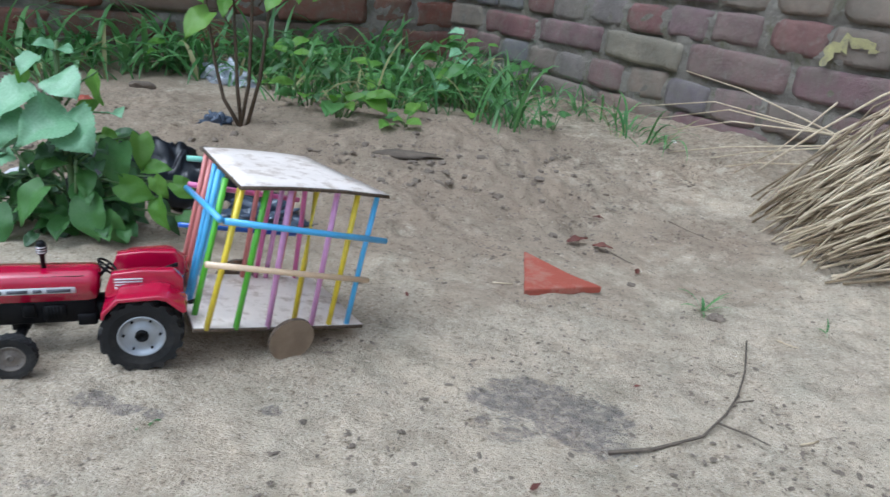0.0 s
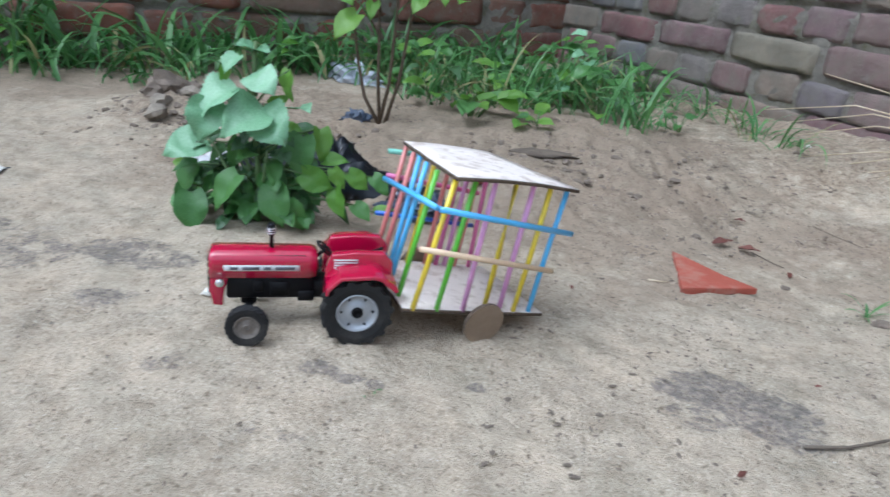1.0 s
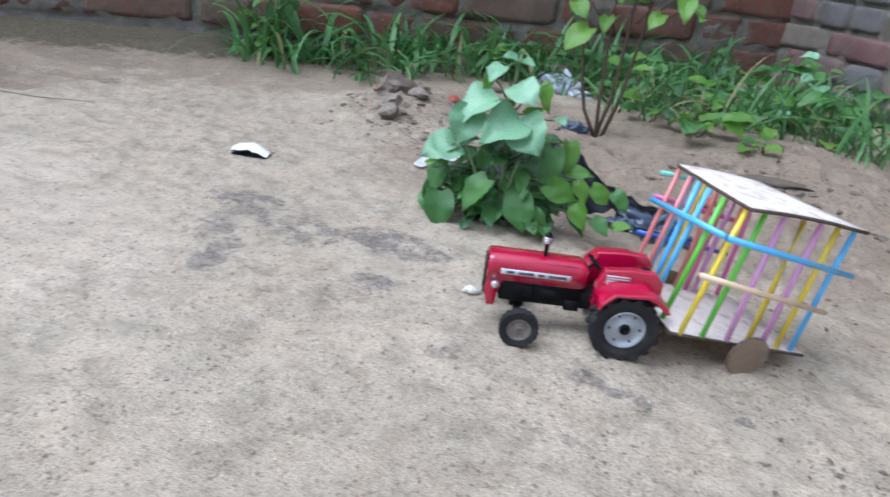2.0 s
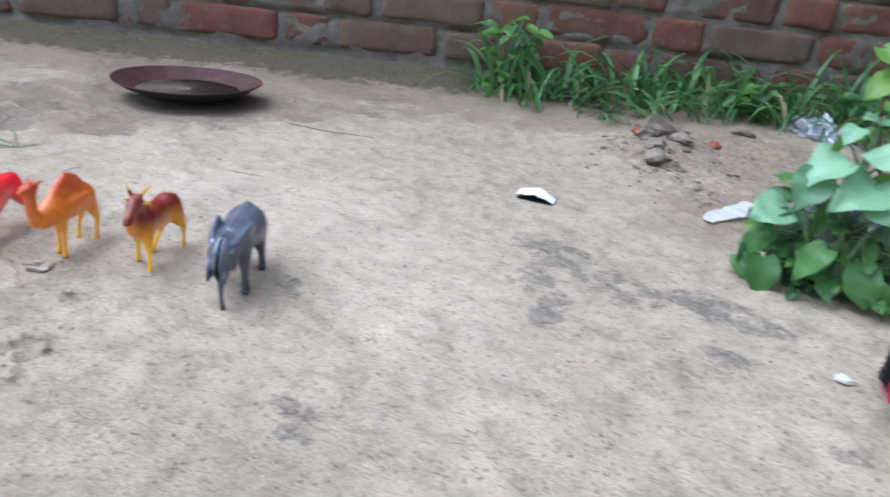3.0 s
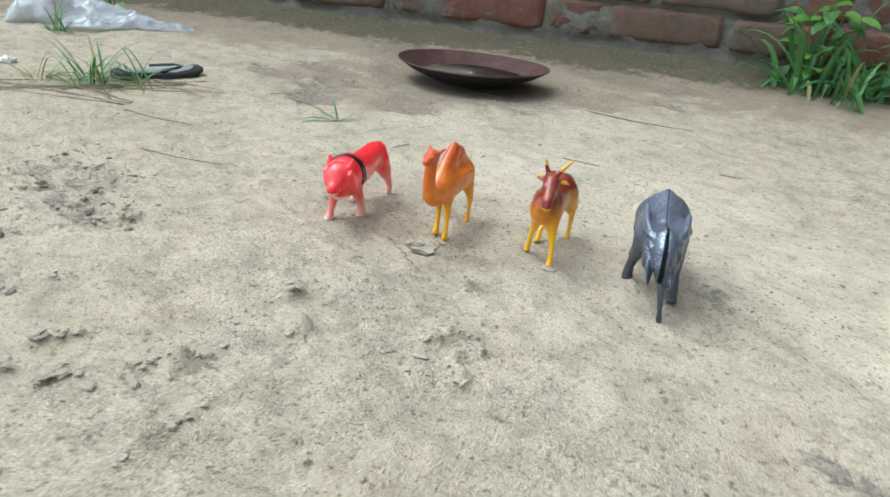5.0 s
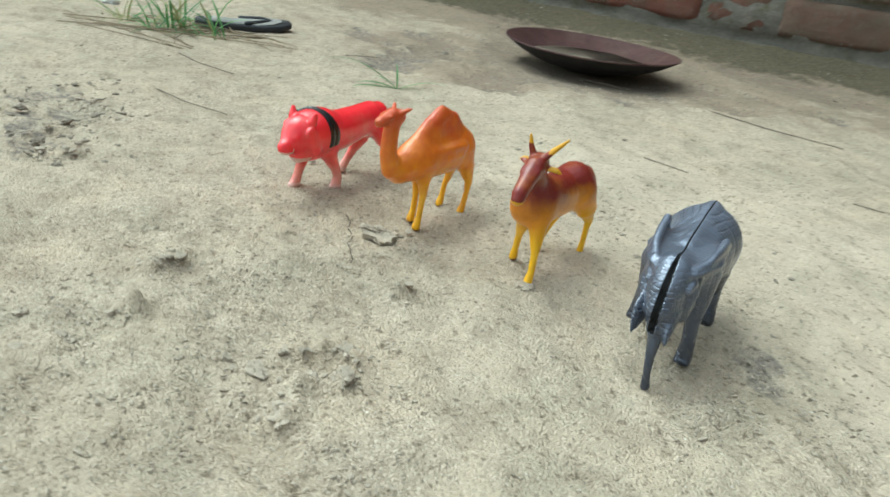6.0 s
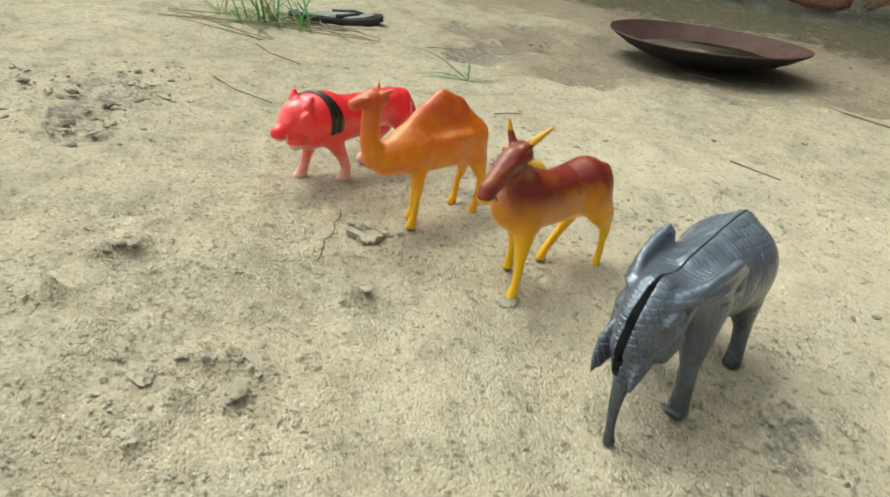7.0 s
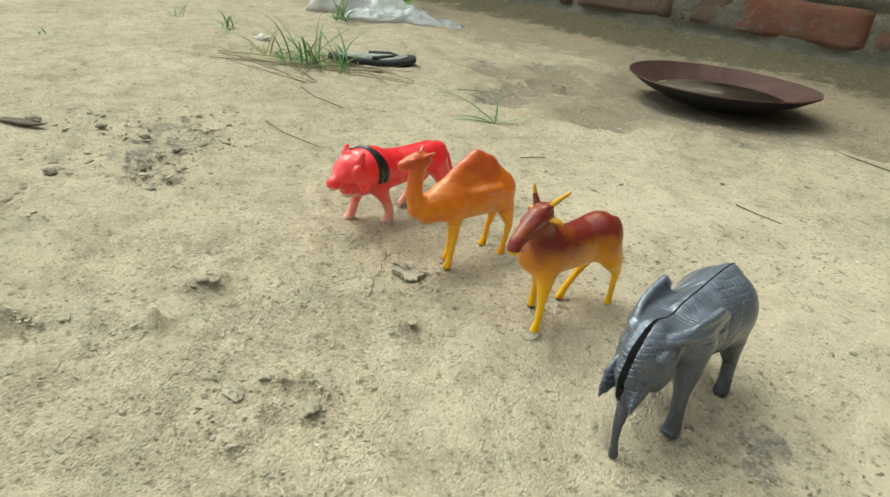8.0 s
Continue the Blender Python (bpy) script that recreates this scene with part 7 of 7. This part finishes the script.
# ---- clods, crumbs and stones ----
def build_clods():
    named = [
        (0.157, 0.950, 0.010), (0.186, 0.953, 0.009), (0.135, 0.935, 0.006), (-0.766, 0.451, 0.0040), (-0.745, 0.40, 0.003), (-0.846, 0.222, 0.0045), (-0.833, 0.231, 0.0105),
        (-0.817, 0.247, 0.0085), (-0.816, 0.262, 0.0065), (-0.80, 0.233, 0.006), (-0.889, 0.19, 0.0075), (-0.901, 0.15, 0.007), (-0.929, 0.204, 0.007), (-0.938, 0.338, 0.007), (-0.95, 0.327, 0.009), (-1.13, 0.16, 0.009), (-1.175, 0.18, 0.008),
        (-1.19, 0.20, 0.007), (-1.21, 0.15, 0.009), (-1.10, 0.18, 0.006), (-1.24, 0.11, 0.010), (-1.37, 0.515, 0.005), (0.288, 0.753, 0.016), (0.225, 0.83, 0.007), (-0.67, 0.30, 0.004), (-0.8565, 0.3805, 0.0095), (-0.873, 0.165, 0.007), (-1.078, 0.551, 0.006),
        (-0.910, 0.124, 0.008), (-0.899, 0.139, 0.007), (-0.894, 0.099, 0.006), (-0.906, 0.082, 0.006), (-0.874, 0.149, 0.006), (-0.890, 0.186, 0.009), (-1.027, 0.080, 0.009), (-1.026, 0.107, 0.008), (-1.120, 0.095, 0.013), (-0.800, 0.134, 0.004), (-1.081, 0.170, 0.007), (-1.085, 0.197, 0.006), (-0.987, 0.056, 0.009),
        (-1.26, 0.05, 0.012), (-1.46, 0.66, 0.010),
    ]
    for k, (x, y, r) in enumerate(named):
        bm = bmesh.new()
        lump(bm, (0, 0, r * 0.08), r * (0.62 if x > 0 else 0.5), 900 + k, 0.5, sub=3)
        thing("clod", bm, (SAND if x > -1.05 else SOIL) if x < 0 else BROWN_SOIL, "crumbly lump of dry earth on sand", "clod", "clods on the sand", at=Matrix.Translation(on_land(x, y)), smooth=False)


def crumbs(name, mat, fields, seed, label):
    """Grains and crumbs strewn over stretches of the ground, as one object."""
    rnd = np.random.RandomState(seed)
    base = bmesh.new()
    bmesh.ops.create_icosphere(base, subdivisions=1, radius=1.0)
    ico = np.array([v.co[:] for v in base.verts])
    tri = np.array([[v.index for v in f.verts] for f in base.faces])
    base.free()
    verts, faces, total = [], [], 0
    for x0, x1, y0, y1, count, r0, r1 in fields:
        x, y = rnd.uniform(x0, x1, count), rnd.uniform(y0, y1, count)
        keep = layers(x, y, 9, 3, seed) > 0.40
        x, y = x[keep], y[keep]
        z = land(x, y)
        r = r0 + (r1 - r0) * rnd.rand(len(x)) ** 3
        for a, b, c, q in zip(x, y, z, r):
            v = ico * (1 + 0.5 * rnd.uniform(-1, 1, ico.shape)) * q
            v[:, 2] *= 0.42
            spin, long = rnd.uniform(0, 6.28), rnd.uniform(1.0, 1.7)
            v[:, :2] = (v[:, :2] * (long, 1 / long)) @ np.array(((math.cos(spin), math.sin(spin)), (-math.sin(spin), math.cos(spin))))
            verts.append(v + (a, b, c))
            faces.append(tri + total)
            total += len(v)
    me = bpy.data.meshes.new(name)
    me.from_pydata(np.concatenate(verts).tolist(), [], np.concatenate(faces).tolist())
    me.materials.append(mat)
    return tagged(new(name, me), label, "crumbs", kind="stuff")


build_clods()


def ridge_crust():
    """Broken crust heaped along the rims of old hoof prints."""
    rnd = random.Random(88)
    bm = bmesh.new()
    for line in RIDGES:
        for (ax, ay), (bx, by) in zip(line, line[1:]):
            for k in range(16):
                u = rnd.random()
                x, y = ax + (bx - ax) * u + rnd.gauss(0, 0.0022), ay + (by - ay) * u + rnd.gauss(0, 0.0022)
                r = rnd.uniform(0.0022, 0.0036) if k < 2 else rnd.uniform(0.0006, 0.002)
                lump(bm, on_land(x, y, 0.0022 + r * 0.2), r, rnd.randrange(9999), 0.5, sub=1)
    thing("crust_crumbs", bm, SAND, "broken sandy crust along the rims of old prints", "crumbs", kind="stuff", smooth=False)


ridge_crust()


def soil_clumps():
    """Lumps of dug soil half sunk in the mound."""
    rnd = random.Random(91)
    bm = bmesh.new()
    for cx, cy, sx, sy, count in ((-0.05, 1.10, 0.16, 0.09, 130), (-0.3, 1.08, 0.12, 0.08, 60), (0.12, 1.12, 0.07, 0.09, 60), (-0.64, 1.20, 0.055, 0.09, 90), (-0.55, 1.10, 0.09, 0.08, 40), (-0.45, 1.02, 0.08, 0.05, 16)):
        for k in range(count):
            x, y = rnd.gauss(cx, sx * 0.6), rnd.gauss(cy, sy * 0.6)
            r = 0.0025 + 0.0055 * rnd.random() ** 2.5
            lump(bm, on_land(x, y, r * 0.15), r, rnd.randrange(9999), 0.55, sub=2)
    thing("soil_clumps", bm, BROWN_SOIL, "lumps of loose brown soil on a low mound", "soil", kind="stuff", smooth=False)


soil_clumps()
crumbs("sand_crumbs", SAND, [(-1.3, 0.5, 0.15, 1.0, 9000, 0.0004, 0.0016), (-1.1, -0.6, 0.06, 0.5, 20000, 0.0003, 0.0011)], 61, "scattered crumbs of pale sandy crust")
crumbs("earth_crumbs", SOIL, [(-1.3, 0.5, 0.15, 1.0, 900, 0.0004, 0.0013), (-1.0, -0.58, 0.1, 0.52, 6000, 0.00025, 0.0008), (-1.32, -1.06, 0.06, 0.24, 520, 0.0006, 0.0028), (-2.2, -1.0, 0.2, 1.4, 900, 0.0008, 0.003), (-0.9, -0.4, 0.45, 1.1, 500, 0.0007, 0.0026)], 63, "scattered crumbs of dry earth on sand")
crumbs("soil_crumbs", BROWN_SOIL, [(-0.4, 0.35, 0.85, 1.4, 3800, 0.0006, 0.0028), (-0.74, -0.5, 1.04, 1.34, 420, 0.001, 0.005), (0.2, 0.6, 0.95, 1.5, 1200, 0.0007, 0.0035), (-0.1, 0.5, 0.45, 0.95, 2200, 0.0005, 0.0026), (-0.45, 0.5, 0.35, 0.7, 900, 0.0004, 0.0018)], 62, "loose crumbs of brown soil")
for k, (x, y, r, mat, text) in enumerate((
    (-0.655, 1.235, 0.034, BROWN_SOIL, "large brown lump of earth in a rubble heap"), (-0.625, 1.13, 0.024, SOIL, "grey lump in a rubble heap"), (-0.69, 1.30, 0.026, BROWN_SOIL, "brown lump of earth in a rubble heap"),
    (-0.665, 1.20, 0.022, BROWN_SOIL, "brown lump of earth in a rubble heap"), (-0.64, 1.17, 0.018, SOIL, "grey lump in a rubble heap"), (-0.66, 1.25, 0.016, BRICK_SHARD, "small red brick fragment in rubble"),
    (-0.69, 1.24, 0.013, BRICK_SHARD, "small red brick fragment in rubble"), (-0.61, 1.22, 0.016, SOIL, "grey lump in a rubble heap"), (-0.63, 1.28, 0.02, BROWN_SOIL, "brown lump of earth in a rubble heap"),
    (-0.57, 1.30, 0.012, BRICK_SHARD, "small red brick fragment in rubble"), (-0.12, 1.02, 0.011, BRICK_SHARD, "small red brick fragment on loose soil"), (-0.55, 1.5, 0.02, BROWN_SOIL, "lump of brown earth under weeds"),
    (0.43, 1.33, 0.006, SHELL_WHITE, "pale stone at the foot of the wall"), (0.40, 1.30, 0.005, BROWN_SOIL, "red brick crumb at the foot of the wall"), (0.47, 1.25, 0.007, BROWN_SOIL, "red brick crumb at the foot of the wall"))):
    bm = bmesh.new()
    lump(bm, (0, 0, r * 0.25), r, 950 + k, 0.65, sub=2)
    thing("rubble_piece", bm, mat, text, "rubble", "rubble", at=Matrix.Translation(on_land(x, y)), smooth=False)
bm = bmesh.new()
lump(bm, (0, 0, 0), 0.02, 5, 0.3, sub=2)
thing("bark_strip", bm, TWIG, "dark strip of bark on the soil mound", "bark", at=Matrix.Translation(on_land(-0.035, 1.13, 0.002)) @ Matrix.Diagonal((2.4, 0.5, 0.7, 1)))

bm = bmesh.new()
lump(bm, (0, 0, 0), 0.014, 8, 0.22, sub=2)
thing("bark_strip", bm, TWIG, "dark flake of bark lying on sand", "bark", at=Matrix.Translation(on_land(-1.249, 0.042, 0.002)) @ Matrix.Rotation(radians(55), 4, "Z") @ Matrix.Diagonal((1.9, 0.55, 0.8, 1)))
for x, y, turn, length in ((0.078, 0.792, 10, 0.022), (0.272, 0.545, 20, 0.018), (0.335, 0.70, -50, 0.02)):
    dx, dy = length / 2 * math.cos(radians(turn)), length / 2 * math.sin(radians(turn))
    strewn("straw_bit", None, [(x - dx, y - dy, x + dx, y + dy, 0.0009, 0.0006)], STRAW_DRY, "short broken piece of pale straw on sand", "straw bit")["group"] = "straw bits on the sand"

# ---- the walls, brick by brick ----
build_wall("wall_north", TURN_1, -4.6, 0.23, 0.0503, 0.0773, 18, 4, layout_1, HEAD_1, BRICK_RED, 1, "old red brick wall with thick crumbling mortar", 0.0035, 0.003, 0)
build_wall("wall_east", TURN_2, 0.0, 4.2, 0.0838, 0.0618, 22, 5, layout_2, HEAD_2, BRICK_GREY, 2, "old plum and grey brick wall with open joints", 0.004, 0.005, -1)


def paint_smear(s, z):
    """An arc of old yellow paint on the face of one brick."""
    m = Matrix.Translation((*CORNER, 0)) @ Matrix.Rotation(TURN_2, 4, "Z")
    bm = bmesh.new()
    rings = []
    for k in range(19):
        a = radians(200 - 165 * k / 18)
        n = [noise.noise((k * 0.55, 3.0 + j, 0.0)) for j in range(2)]
        far = 0.040 + 0.014 * n[1]
        near = far - (0.018 + 0.010 * n[0]) * math.sin(math.pi * (k + 1) / 20) ** 0.5
        rings.append([bm.verts.new((s + q * 1.15 * math.cos(a), -0.0048 - 0.0008 * j, z - 0.018 + q * 0.9 * math.sin(a))) for j, q in enumerate((near, (near + far) / 2, far))])
    for r0, r1 in zip(rings, rings[1:]):
        for j in range(2):
            bm.faces.new((r0[j], r1[j], r1[j + 1], r0[j + 1]))
    bmesh.ops.recalc_face_normals(bm, faces=bm.faces)
    thing("paint_smear", bm, stuff_mat("old_yellow_paint", (0.30, 0.275, 0.14), (0.46, 0.42, 0.19), 70, 0.85, dirt=(0.20, 0.18, 0.14), dirt_scale=90), "faded yellow paint smeared on a wall brick", "paint", kind="structure", at=m)


paint_smear(1.125, 0.236)
